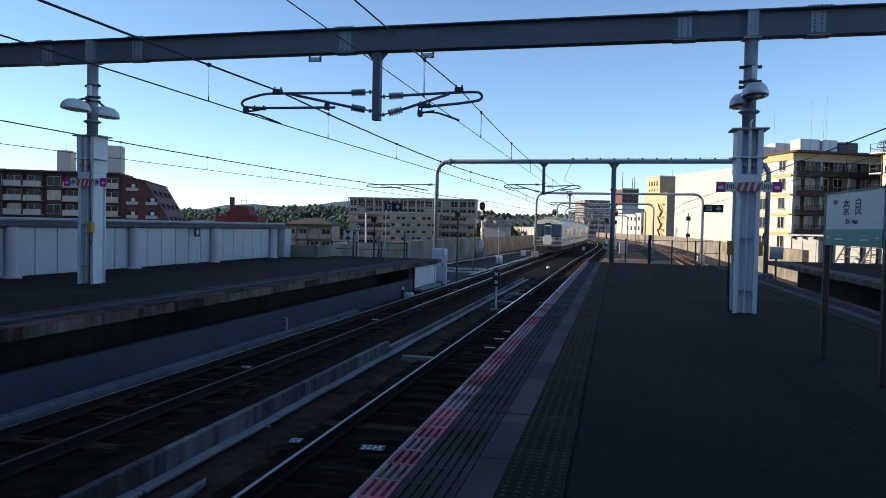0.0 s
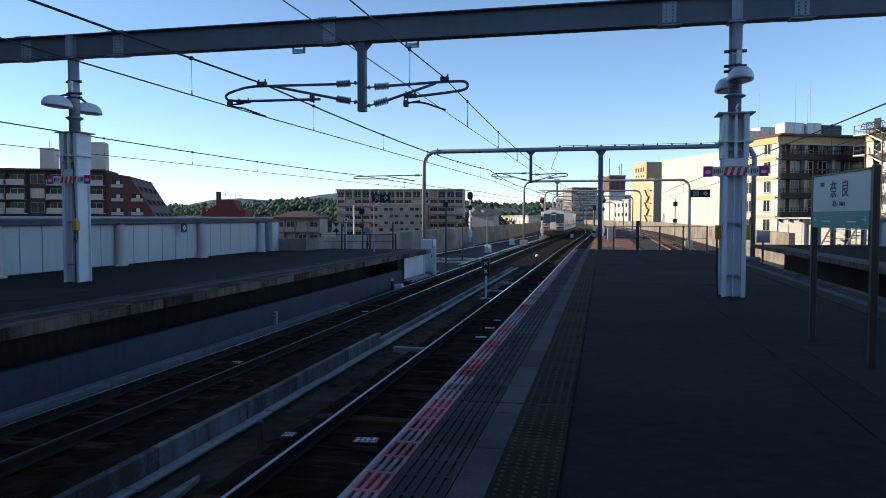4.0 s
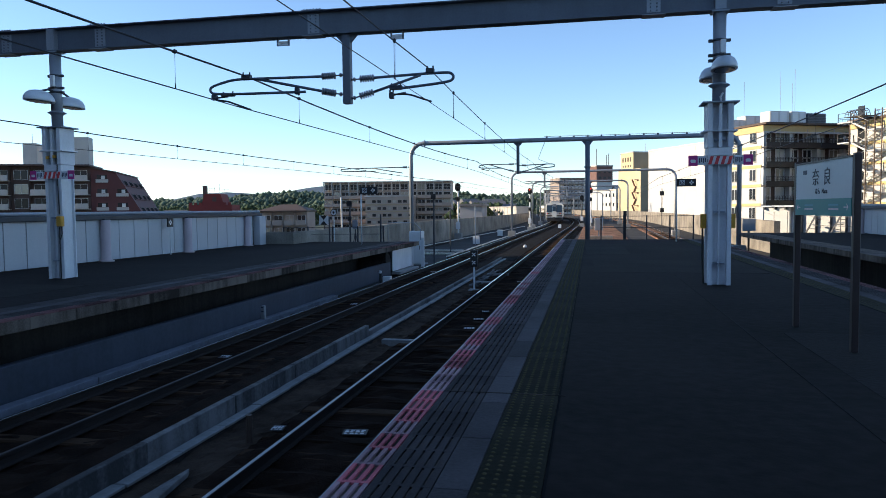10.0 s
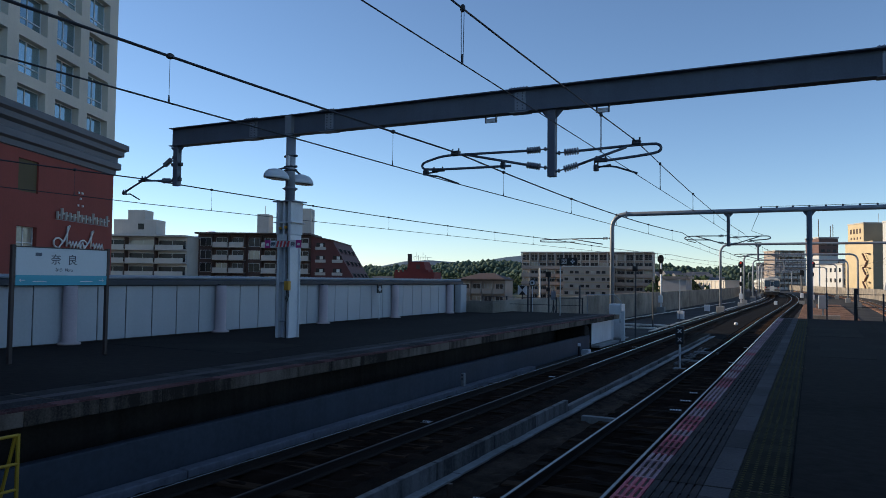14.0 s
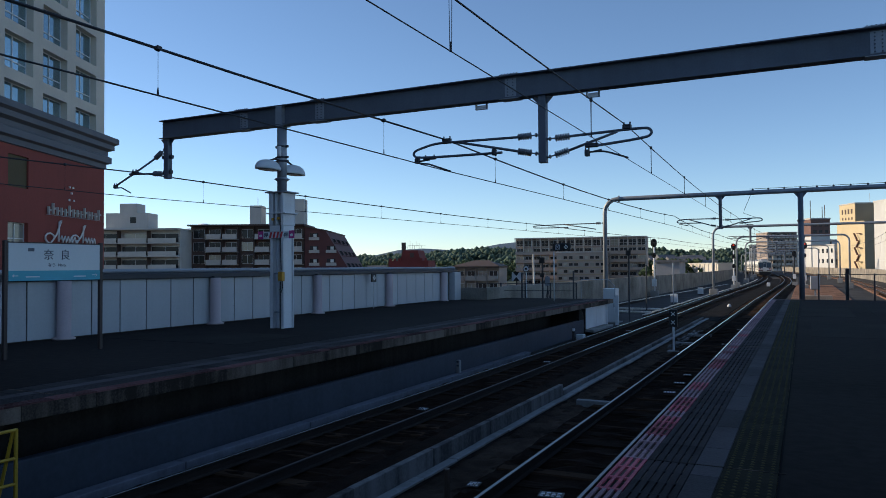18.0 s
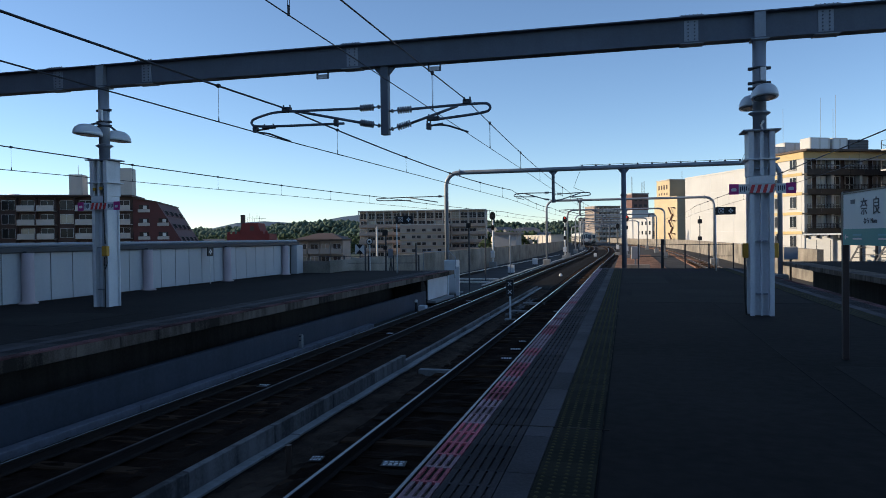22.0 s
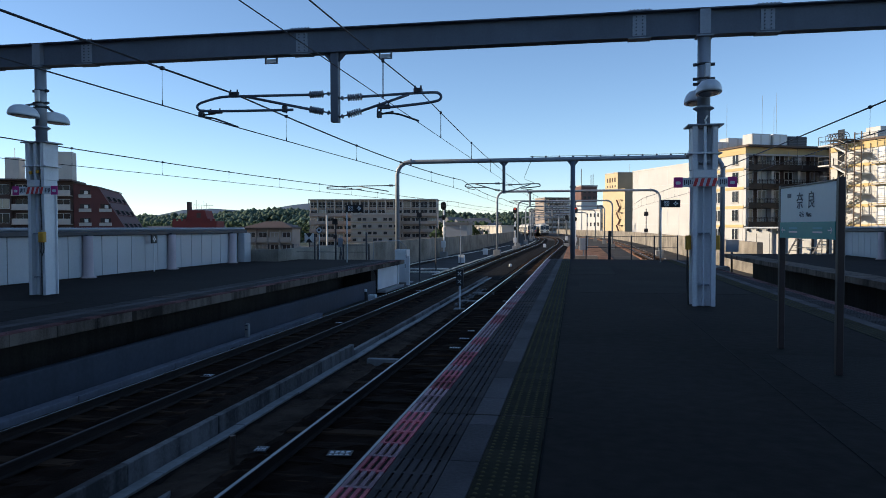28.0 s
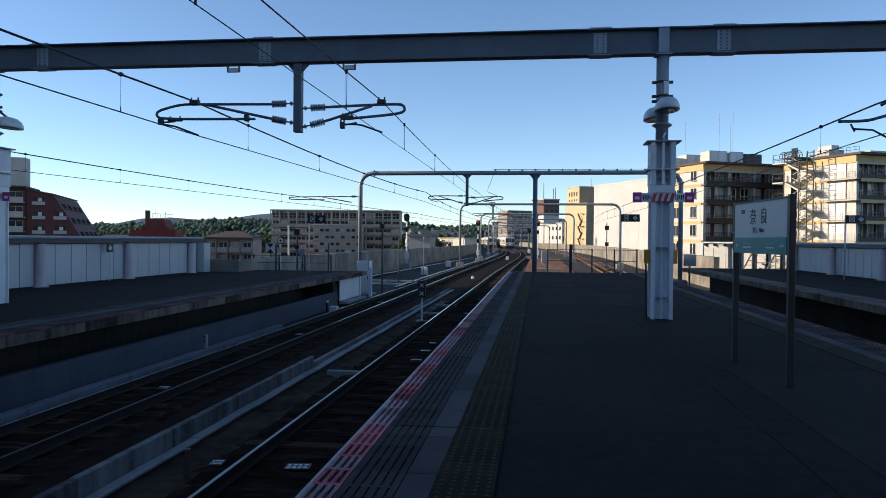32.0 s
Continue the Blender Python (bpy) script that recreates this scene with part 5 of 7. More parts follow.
part("stair_head", box(B(), 0.0, 12.0, 4.2, 11.8, 12.48, 17.13), YELLOW_WALL, b)
# Tan skins colour the fronts of body and stair head as shaded.
part("front_shade_skin", box(B(), 0.0, 12.4, -0.08, -0.002, GND, 12.48), TAN, b, "thin brown skin giving the front its shade")
part("head_shade_skin", box(B(), 0.0, 12.0, 4.12, 4.198, 12.48, 17.13), TAN, b)
part("head_coping", box(B(), -0.12, 12.12, 4.0, 11.92, 17.13, 17.43), PALE, b)
for i in range(4):
    part("vent", box(B(), -0.06, -0.001, 5.4 + i * 1.5, 6.1 + i * 1.5, 14.65, 15.89), BROWN_TILE, b)
    part("low_vent", box(B(), -0.06, -0.001, 5.4 + i * 1.5, 5.9 + i * 1.5, 13.1, 13.72), BROWN_TILE, b)
part("roof_plant", bevel(box(B(), 5.5, 8.6, 0.2, 2.4, 12.49, 14.03), 0.05), WHITE_WALL, b)
part("aerial", tube(B(), [(6, 8, 17.13), (6, 8, 20.08)], 0.06, 5), GALV, b)
for k in range(4):
    z = -1.6 + 3.6 * k
    q = part("fire_stair_landing", box(B(), -0.9, -0.01, 1.2, 2.2, z, z + 0.16), BRICK, b)
    part("fire_stair_flight", prism(B(), [(2.2, z - 1.8), (3.5, z - 0.1), (3.5, z + 0.25), (2.2, z - 1.4)], "x", -0.9, -0.5), BRICK, q)
    part("return_flight", prism(B(), [(2.2, z - 2.0), (3.5, z - 3.5), (3.5, z - 3.1), (2.2, z - 1.6)], "x", -0.45, -0.1), BRICK, q)
b = thing("brick_building", "tall brick-red building with roof masts", "building", grid_at(2.1, 297.8))
part("body", box(B(), 0, 6.8, 0, 10, GND, 11.76), WHITE_WALL, b)
part("upper_storey", box(B(), -0.1, 6.9, -0.1, 10.1, 11.77, 18.0), BRICK, b)
part("roof_edge", box(B(), -0.3, 7.1, -0.3, 10.3, 18.0, 18.50), PALE, b)
for x, hh in ((0.4, 6.5), (4.7, 4.2), (5.6, 4.7)):
    part("mast", tube(B(), [(x, 1, 18.50), (x, 1, 18.50 + hh)], 0.13, 5), BROWN_TILE, b)
for z in (13.06, 15.4):
    for x in (0.8, 2.9, 5.0):
        part("window", box(B(), x, x + 1.2, -0.14, -0.101, z, z + 0.9), PANE_DARK, b)
flats("white plastered low flats beside the line", grid_at(7.8, 240.4), 6.1, 13.4, 7.47, 5, 3.05, 4, WHITE_WALL, WHITE_WALL, PALE, 0.5, balcony=False, end_windows=4)
flats("white plastered low flats beside the line", grid_at(14.1, 228.2), 7.3, 11, 5.76, 4, 3.15, 4, WHITE_WALL, WHITE_WALL, PALE, 0.5, balcony=False, end_windows=3)
flats("distant pale apartment tower with many balconies", grid_at(-17.5, 417), 15.5, 14, 18.6, 10, 2.85, 7, BEIGE, PALE, PALE, 0.6)
flats("distant pale apartment tower", pose(-33, 520, 0), 16, 14, 14.5, 9, 2.85, 5, PALE, BALC, PALE, 0.6)
flats("distant pale apartment tower", grid_at(2.5, 380), 10, 12, 13.0, 8, 2.85, 4, BEIGE, BALC, PALE, 0.6)

# left side: white flats, brown flats with a raked end, red building, beige flats
# Dark panes at 0.92 of each bay stand in for the balconies' deep shade.
flats("pale concrete apartment block with long white balconies", grid_at(-120 - 0.904 * 45, 114 - 0.427 * 45), 45, 10, 10.2, 7, 2.82, 7, PALE, PALE, PALE, 0.92, lit=0.06, proud=1.7, divider=BROWN_TILE)
b = thing("water_tower", "pale concrete rooftop tower on the apartment block", "tower", grid_at(-120 - 0.904 * 17.5, 114 - 0.427 * 17.5))
part("lower_storey", box(B(), 0, 9.4, 3, 8, 10.21, 13.8), PALE, b)
part("upper_storey", box(B(), 3.0, 6.8, 3.2, 7.5, 13.8, 15.9), PALE, b)
part("door", box(B(), 5.4, 6.7, 2.95, 2.999, 11.6, 12.9), PANE_DARK, b)
br = flats("brown tiled apartment block with a raked maroon end", grid_at(-123, 120), 25.5, 11, 11.3, 7, 2.85, 7, BROWN_TILE, BALC, BROWN_TILE, 0.7, gaps=(0, 3), lit=0.12, proud=1.4)
bm = B()
prism(bm, [(25.6, GND), (41.5, GND), (30.35, 9.7), (25.6, 10.6)], "y", 0.0, 27)
part("raked_end", bm, MAROON, br, "maroon tiled end stepping down in a slope")
part("raked_eave", prism(B(), [(25.55, 10.62), (30.5, 9.72), (30.5, 9.95), (25.55, 10.85)], "y", -0.3, 27.2), ROOF_BROWN, br)
for f in range(4):
    z = 8.0 - 2.85 * f
    for x in (26.6, 30.4)[: 1 if f == 0 else 2]:
        part("end_balcony", box(B(), x, x + 2.3, -0.3, -0.005, z - 0.3, z + 0.35), BALC, br)
        part("end_window", box(B(), x + 0.2, x + 2.1, -0.06, -0.005, z + 0.4, z + 1.25), PANE_DARK, br)
        part("end_blind", box(B(), x + 1.0, x + 1.7, -0.09, -0.061, z + 0.4, z + 1.1), CURTAIN, br)
lie = math.degrees(math.atan2(18.7, 11.15))
for z in (7.6, 4.8, 2.0):
    x = 30.35 + (9.7 - z) * 11.15 / 18.7
    for k in range(4):
        m = pose(x, 2.0 + 6.2 * k, z, 0, lie, 0)
        # No real hollow: brown and near-black sheets paint the dark of each recess.
        q = part("slope_recess", box(B(), -0.75, 0.75, 0, 4.2, -0.1, 0.06, m), ROOF_BROWN, br, "flat dark panel imitating a shaded balcony recess in the slope")
        part("recess_dark_sheet", box(B(), -0.55, 0.45, 0.4, 3.8, 0.061, 0.075, m), SLOT, q)
        part("recess_rail", box(B(), 0.55, 0.75, -0.1, 4.3, 0.061, 0.20, m), MAROON, q)
for x0, x1, z1, nm in ((20.5, 24.6, 17.3, "lift_tower"), (12.2, 14.8, 15.9, "stair_tower")):
    part(nm, box(B(), x0, x1, 4, 8, 11.31, z1), PALE, br, "pale rooftop tower")
part("lift_tower_lean_to", prism(B(), [(17.5, 11.31), (20.49, 11.31), (20.49, 14.2), (19.0, 13.6)], "y", 4.2, 7.8), PALE, br)
part("aerial", tube(B(), [(13.5, 6, 15.9), (13.5, 6, 18)], 0.06, 5), GALV, br)
bf = flats("beige tiled apartment block facing the railway", pose(-91, 240, 0, 0, 0, 8), 44.2, 14, 11.4, 7, 2.75, 15, BEIGE, BEIGE, PALE, 0.82, lit=0.25, divider=PALE, glazed_top=True)
for i in range(16):
    x = 44.2 * i / 15
    part("pier", box(B(), x - 0.14, x + 0.14, -1.3, -1.101, 8.1, 11.05), PALE, bf)
    part("mid_pier", box(B(), x + 1.4, x + 1.5, -0.2, 0.2, 8.2, 11.05), PALE, bf)
part("top_rail", box(B(), 0, 44.2, -1.22, -1.14, 9.2, 9.28), PALE, bf)
w = part("front_wing", box(B(), 15.5, 32, -7, -1.3, GND, 6.0), BEIGE, bf, "tan lower wing in front")
part("wing_parapet", box(B(), 15.3, 32.2, -7.2, -1.31, 6.001, 6.3), PALE, w)
for f in range(4):
    part("wing_course", box(B(), 15.4, 32.1, -7.12, -7.001, 3.1 - 2.3 * f, 3.45 - 2.3 * f), TAN, w)
    for i in range(9):
        part("wing_window", box(B(), 16.1 + i * 1.75, 17.3 + i * 1.75, -7.06, -7.002, 3.9 - 2.3 * f, 4.8 - 2.3 * f), PANE_LIT if (i * 7 + f * 3) % 5 < 2 else PANE_DARK, bf)
b = thing("red_building", "dark red building with a stepped roof and aerials", "building", pose(-119, 200, 0, 0, 0, 14))
RED_TILE = mat("red_tile_wall", (0.17, 0.022, 0.018), 0.75, 0, 0.2, 0.6, 0.1)
part("body", box(B(), -0.2, 12.8, 0, 10, GND, 3.6), RED_TILE, b)
for i in range(9):
    if not 3 <= i <= 6:
        part("merlon", box(B(), 0.0 + i * 1.45, 0.75 + i * 1.45, 0.0, 0.6, 3.601, 4.3), RED_TILE, b)
part("upper", prism(B(), [(3.4, 3.601), (10.2, 3.601), (9.2, 6.9), (4.6, 6.9)], "y", 0.6, 9), RED_TILE, b)
part("turret", box(B(), 3.9, 5.0, 0.8, 2.2, 5.2, 9.4), BROWN_TILE, b)
part("vent", box(B(), 6.8, 8.0, 0.5, 0.599, 4.6, 6.0), BROWN_TILE, b)
for k in range(7):
    part("aerial", tube(B(), [(5.4 + k * 0.75, 3, 6.9), (5.4 + k * 0.75, 3, 8.4 + 1.6 * ((k * 5) % 3) / 2)], 0.05, 5), GALV, b)
part("aerial_bar", tube(B(), [(5.3, 3, 8.6), (11.2, 3, 8.3)], 0.05, 5), GALV, b)
lb = flats("low tan apartment house with a hipped brown roof", pose(-72, 150, 0, 0, 0, 10), 10.4, 9, 1.6, 4, 2.8, 4, BEIGE, BEIGE, ROOF_BROWN, 0.7)
bm = B()
v = [bm.verts.new(p) for p in ((-0.4, -1.3, 1.61), (10.8, -1.3, 1.61), (10.8, 9.3, 1.61), (-0.4, 9.3, 1.61), (3.6, 4, 3.0), (7.2, 4, 3.0))]
for f in ((0, 1, 5, 4), (1, 2, 5), (2, 3, 4, 5), (3, 0, 4), (3, 2, 1, 0)):
    bm.faces.new([v[i] for i in f])
part("roof", bm, ROOF_BROWN, lb, "dark brown hipped roof")


def house(x, y, w, d, h, wall, kind):
    b = thing("house", ("small pale house with a grey tiled roof", "small tan house with a grey tiled roof", "low grey building with a flat roof")[kind], "house", pose(x, y, GND, 0, 0, random.uniform(14, 42)), group="town houses")
    part("wall", box(B(), -w / 2, w / 2, -d / 2, d / 2, 0, h), wall, b)
    if kind < 2:
        part("roof", prism(B(), [(-d / 2 - 0.5, h), (d / 2 + 0.5, h), (0, h + 2.0)], "x", -w / 2 - 0.4, w / 2 + 0.4), ROOF_GREY, b)
    else:
        part("roof", box(B(), -w / 2 - 0.2, w / 2 + 0.2, -d / 2 - 0.2, d / 2 + 0.2, h + 0.001, h + 0.4), PALE, b)
    for i in range(3):
        for z in (h - 4.4, h - 1.9):
            part("window", box(B(), -w / 2 + 0.8 + i * (w - 1.6) / 3, -w / 2 + 2.2 + i * (w - 1.6) / 3, -d / 2 - 0.06, -d / 2 - 0.002, z, z + 1.1), PANE_DARK, b)
            if i < 2:
                part("side_window", box(B(), -w / 2 - 0.06, -w / 2 - 0.002, -d / 2 + 1.0 + i * d * 0.45, -d / 2 + 2.3 + i * d * 0.45, z, z + 1.1), PANE_DARK, b)
    return b


rnd = random.Random(5)
for i in range(110):
    y = rnd.uniform(260, 560)
    if i < 74:
        x = -y * rnd.uniform(0.115, 0.19)
        h = rnd.uniform(6.5, 11.5) + (y - 190) * 0.012
    else:
        x = -y * rnd.uniform(0.40, 0.66)
        h = rnd.uniform(6.5, 10.0) + (y - 190) * 0.006
    house(x, y, rnd.uniform(6, 11), rnd.uniform(6, 9), h, (BALC, TAN, BEIGE)[i % 3], i % 3)
b = thing("low_white_shed", "long low white shed beside the line, in sun", "building", grid_at(-20.8, 206))
part("wall", box(B(), 0, 4, 0, 66, GND, 1.9), CREAM, b)
part("roof", box(B(), -0.3, 4.3, -0.3, 66.3, 1.901, 2.15), PALE, b)
for i in range(20):
    part("pilaster", box(B(), -0.12, -0.002, 1.0 + i * 3.2, 1.4 + i * 3.2, GND, 1.9), PALE, b)
b = thing("dark_workshop", "small grey workshop with a flat dark roof beside the parapet", "building", pose(-30.6, 170, 0))
part("wall", box(B(), 0, 5.2, 0, 9, GND, 2.2), HALL, b)
part("roof", box(B(), -0.5, 5.7, -0.5, 9.3, 2.201, 2.8), ROOF_GREY, b)


# trees among the houses
TOWN_LEAF = mat("town_tree_leaves", (0.05, 0.075, 0.04), 0.9, 0, 0.5, 0.2, 0.3, spec=0.1)
r = random.Random(21)
verts, faces = [], []
for k in range(330):
    y = r.uniform(215, 520)
    x = -y * (r.uniform(0.115, 0.20) if k < 210 else r.uniform(0.38, 0.66))
    if -95 < x < -42 and y < 262:
        continue
    top = r.uniform(-1.0, 3.0) + (y - 215) * 0.012
    for c in range(16):
        q = r.uniform(0.5, 1.3)
        px, py, pz = x + r.uniform(-2.6, 2.6), y + r.uniform(-2.6, 2.6), top - r.uniform(0, 4.5)
        b0 = len(verts)
        verts += [(px + q * a * r.uniform(0.7, 1.3), py + q * b2 * r.uniform(0.7, 1.3), pz + q * c2 * r.uniform(0.7, 1.3)) for a, b2, c2 in ((0, 0, 1), (1, 0, 0.1), (0.3, 0.9, 0.1), (-0.8, 0.5, 0.1), (-0.8, -0.5, 0.1), (0.3, -0.9, 0.1), (0, 0, -0.8))]
        faces += [(a + b0, b2 + b0, c2 + b0) for a, b2, c2 in ((0, 1, 2), (0, 2, 3), (0, 3, 4), (0, 4, 5), (0, 5, 1), (6, 2, 1), (6, 3, 2), (6, 4, 3), (6, 5, 4), (6, 1, 5))]
me = bpy.data.meshes.new("town_trees")
me.from_pydata(verts, [], faces)
me.materials.append(TOWN_LEAF)
tagged(new("town_trees", me), "dark green garden trees among the distant houses", "trees", kind="stuff")


# wooded hills
def hills(name, label, y, x0, x1, prof, seed, leaf, n, size):
    r = random.Random(seed)
    bm = B()
    last = None
    steps = 60
    for i in range(steps + 1):
        x = x0 + (x1 - x0) * i / steps
        hgt = prof(i / steps)
        cur = [bm.verts.new((x, y + dy, GND + (hgt - GND) * k)) for dy, k in ((-220, 0), (-90, 0.55), (0, 1.0), (160, 0.6), (330, 0))]
        if last:
            for j in range(4):
                bm.faces.new((last[j], last[j + 1], cur[j + 1], cur[j]))
        last = cur
    o = solid(name, bm, leaf[1], label, "hill")
    verts, faces = [], []
    ico = [(0, 0, 1), (0.9, 0, 0.3), (0.28, 0.85, 0.3), (-0.73, 0.53, 0.3), (-0.73, -0.53, 0.3), (0.28, -0.85, 0.3), (0, 0, -0.8)]
    fi = [(0, 1, 2), (0, 2, 3), (0, 3, 4), (0, 4, 5), (0, 5, 1), (6, 2, 1), (6, 3, 2), (6, 4, 3), (6, 5, 4), (6, 1, 5)]
    for i in range(n):
        f = r.random()
        x = x0 + (x1 - x0) * f
        k = 1 - r.random() ** 2 * 0.8
        z = GND + (prof(f) - GND) * k
        yy = y - (1 - k) * 230 + r.uniform(-8, 8)
        s = size * r.uniform(0.5, 1.7)
        for c in range(18):
            cx, cy, cz = x + r.uniform(-1, 1) * s, yy + r.uniform(-1, 1) * s, z + r.uniform(-0.2, 1.0) * s
            q = s * r.uniform(0.18, 0.38)
            b0 = len(verts)
            verts += [(cx + a * q * r.uniform(0.7, 1.3), cy + b * q * r.uniform(0.7, 1.3), cz + c2 * q * r.uniform(0.7, 1.3)) for a, b, c2 in ico]
            faces += [(a + b0, b + b0, c2 + b0) for a, b, c2 in fi]
    me = bpy.data.meshes.new("tree_crowns")
    me.from_pydata(verts, [], faces)
    me.materials.append(leaf[0])
    me.polygons.foreach_set("use_smooth", [True] * len(faces))
    tagged(new(name + "_trees", me), "dense green tree crowns covering the low hill", "trees", kind="stuff")
    return o


hills("hill", "low wooded hill behind the town", 620, -640, -120, lambda f: 8.0 + 4.0 * math.sin(f * 9 + 0.6) * (0.4 + 0.6 * f) - 10 * max(0, f - 0.72) / 0.28 - 7 * max(0, 0.45 - f) / 0.45, 3, (LEAF, HILL), 1700, 5.0)
hills("far_hill", "low wooded hill far along the line", 900, -260, -20, lambda f: 13 + 3 * math.sin(f * 7), 4, (LEAF, HILL), 600, 5.5)
bm = B()
prev = None
for i in range(61):
    a = math.radians(-60 + 2 * i)
    x, y = -2600 * math.sin(a), 2600 * math.cos(a)
    hgt = 66 + 22 * math.sin(i * 0.5) + 14 * math.sin(i * 1.3)
    cur = [bm.verts.new((x, y, GND - 5)), bm.verts.new((x * 1.1, y * 1.1, hgt)), bm.verts.new((x * 1.3, y * 1.3, GND - 5))]
    if prev:
        for j in range(2):
            bm.faces.new((prev[j], prev[j + 1], cur[j + 1], cur[j]))
    prev = cur
solid("mountains", bm, FARHILL, "distant mountains coloured blue for haze", "backdrop")


CLOUD = mat("cloud", (0.92, 0.92, 0.92), 1.0, 0, 0.05, 0.002, spec=0.0)
r = random.Random(11)
verts, faces = [], []
for k in range(150):
    f = r.random()
    cx, cy = -3400 + 1150 * f + r.uniform(-60, 60), 2300 + 260 * f + r.uniform(-40, 40)
    hump = 0.35 + 0.65 * abs(math.sin(9 * f + 0.8) * math.sin(23 * f))
    cz, q = 110 + r.uniform(0, 95) * hump, r.uniform(14, 34) * (0.5 + hump * 0.6)
    b0 = len(verts)
    n, m2 = 10, 6
    for a in range(m2 + 1):
        for c in range(n):
            th, ph = math.pi * a / m2, 2 * math.pi * c / n
            w = q * r.uniform(0.9, 1.1)
            verts.append((cx + 1.8 * w * math.sin(th) * math.cos(ph), cy + w * math.sin(th) * math.sin(ph), cz + 0.6 * w * math.cos(th)))
    for a in range(m2):
        for c in range(n):
            faces.append((b0 + a * n + c, b0 + a * n + (c + 1) % n, b0 + (a + 1) * n + (c + 1) % n, b0 + (a + 1) * n + c))
me = bpy.data.meshes.new("cloud_bank")
me.from_pydata(verts, [], faces)
me.materials.append(CLOUD)
me.polygons.foreach_set("use_smooth", [True] * len(faces))
tagged(new("cloud_bank", me), "low white cumulus bank on the horizon", "clouds", kind="stuff")


# ---- signs and small things on the platforms ----
def letters(text, size, material, parent, m, name="lettering", depth=0.002):
    cu = bpy.data.curves.new(name, "FONT")
    cu.body, cu.size, cu.extrude, cu.align_x, cu.align_y = text, size, depth, "CENTER", "CENTER"
    tmp = bpy.data.objects.new(name, cu)
    scene.collection.objects.link(tmp)
    me = bpy.data.meshes.new_from_object(tmp.evaluated_get(bpy.context.evaluated_depsgraph_get()))
    bpy.data.objects.remove(tmp)
    me.materials.clear()
    me.materials.append(material)
    o = new(name, me)
    o.parent = parent
    o.matrix_basis = m
    return o


def station_sign(m, width, z0, z1, zb, band, label, post_r=0.035):
    """Name board between two posts; x along the board, facing -y."""
    s = thing("station_sign", label, "sign", m, group="station name signs")
    for x in (0, width):
        part("post", bevel(box(B(), x - post_r, x + post_r, -post_r, post_r, 0, z1 + 0.04), 0.008), BROWN_POST, s, "dark brown post")
    part("board", bevel(box(B(), post_r + 0.003, width - post_r - 0.003, -0.035, 0.035, z0, z1), 0.006), SIGN_WHITE, s)
    part("band", box(B(), post_r + 0.004, width - post_r - 0.004, -0.039, 0.039, z0 - 0.001, zb), band, s, "coloured lower band")
    part("frame", box(B(), post_r, width - post_r, -0.042, 0.042, z1, z1 + 0.02), BROWN_POST, s)
    h = z1 - zb
    face = pose(0, 0, 0, 90, 0, 0)
    c = width / 2
    for t, dx in (("奈", -0.165), ("良", 0.165)):
        letters(t, 0.205, SIGN_INK, s, Matrix.Translation((c + dx, -0.038, zb + h * 0.56)) @ face)
    letters("なら  Nara", 0.078, SIGN_INK, s, Matrix.Translation((c, -0.038, zb + h * 0.20)) @ face)
    part("emblem", box(B(), c - 0.56, c - 0.44, -0.038, -0.0355, zb + h * 0.70, zb + h * 0.82), STEEL_BLUE, s, "small grey emblem shape")
    for sx, x in ((-1, 0.16), (1, width - 0.16)):
        bm = B()
        zc = (z0 + zb) / 2
        box(bm, x - 0.05, x + 0.05, -0.043, -0.0395, zc - 0.006, zc + 0.006)
        prism(bm, [(x + sx * 0.02, zc + 0.035), (x + sx * 0.06, zc), (x + sx * 0.02, zc - 0.035), (x + sx * 0.035, zc)], "y", -0.043, -0.0395)
        part("arrow", bm, WHITE, s)
        for k in range(2):
            part("small_line", box(B(), x - sx * (0.32 if sx > 0 else 0.32) - 0.13, x - sx * 0.32 + 0.13, -0.042, -0.0395, zc - 0.03 + 0.045 * k, zc - 0.012 + 0.045 * k), SIGN_BLUE if k else WHITE, s)
    return s


ang = math.degrees(math.atan2(7.84 - 9.51, 2.60 - 2.47))
station_sign(pose(2.47, 9.51, 0, 0, 0, ang), math.hypot(1.67, 0.13), 1.41, 2.02, 1.60, SIGN_TEAL, "white station name board with a teal band on brown posts")
station_sign(pose(-12.5, 7.5, 0, 0, 0, 90), 1.9, 1.36, 2.03, 1.54, SIGN_BLUE, "white station name board with a pale blue band before the wall")


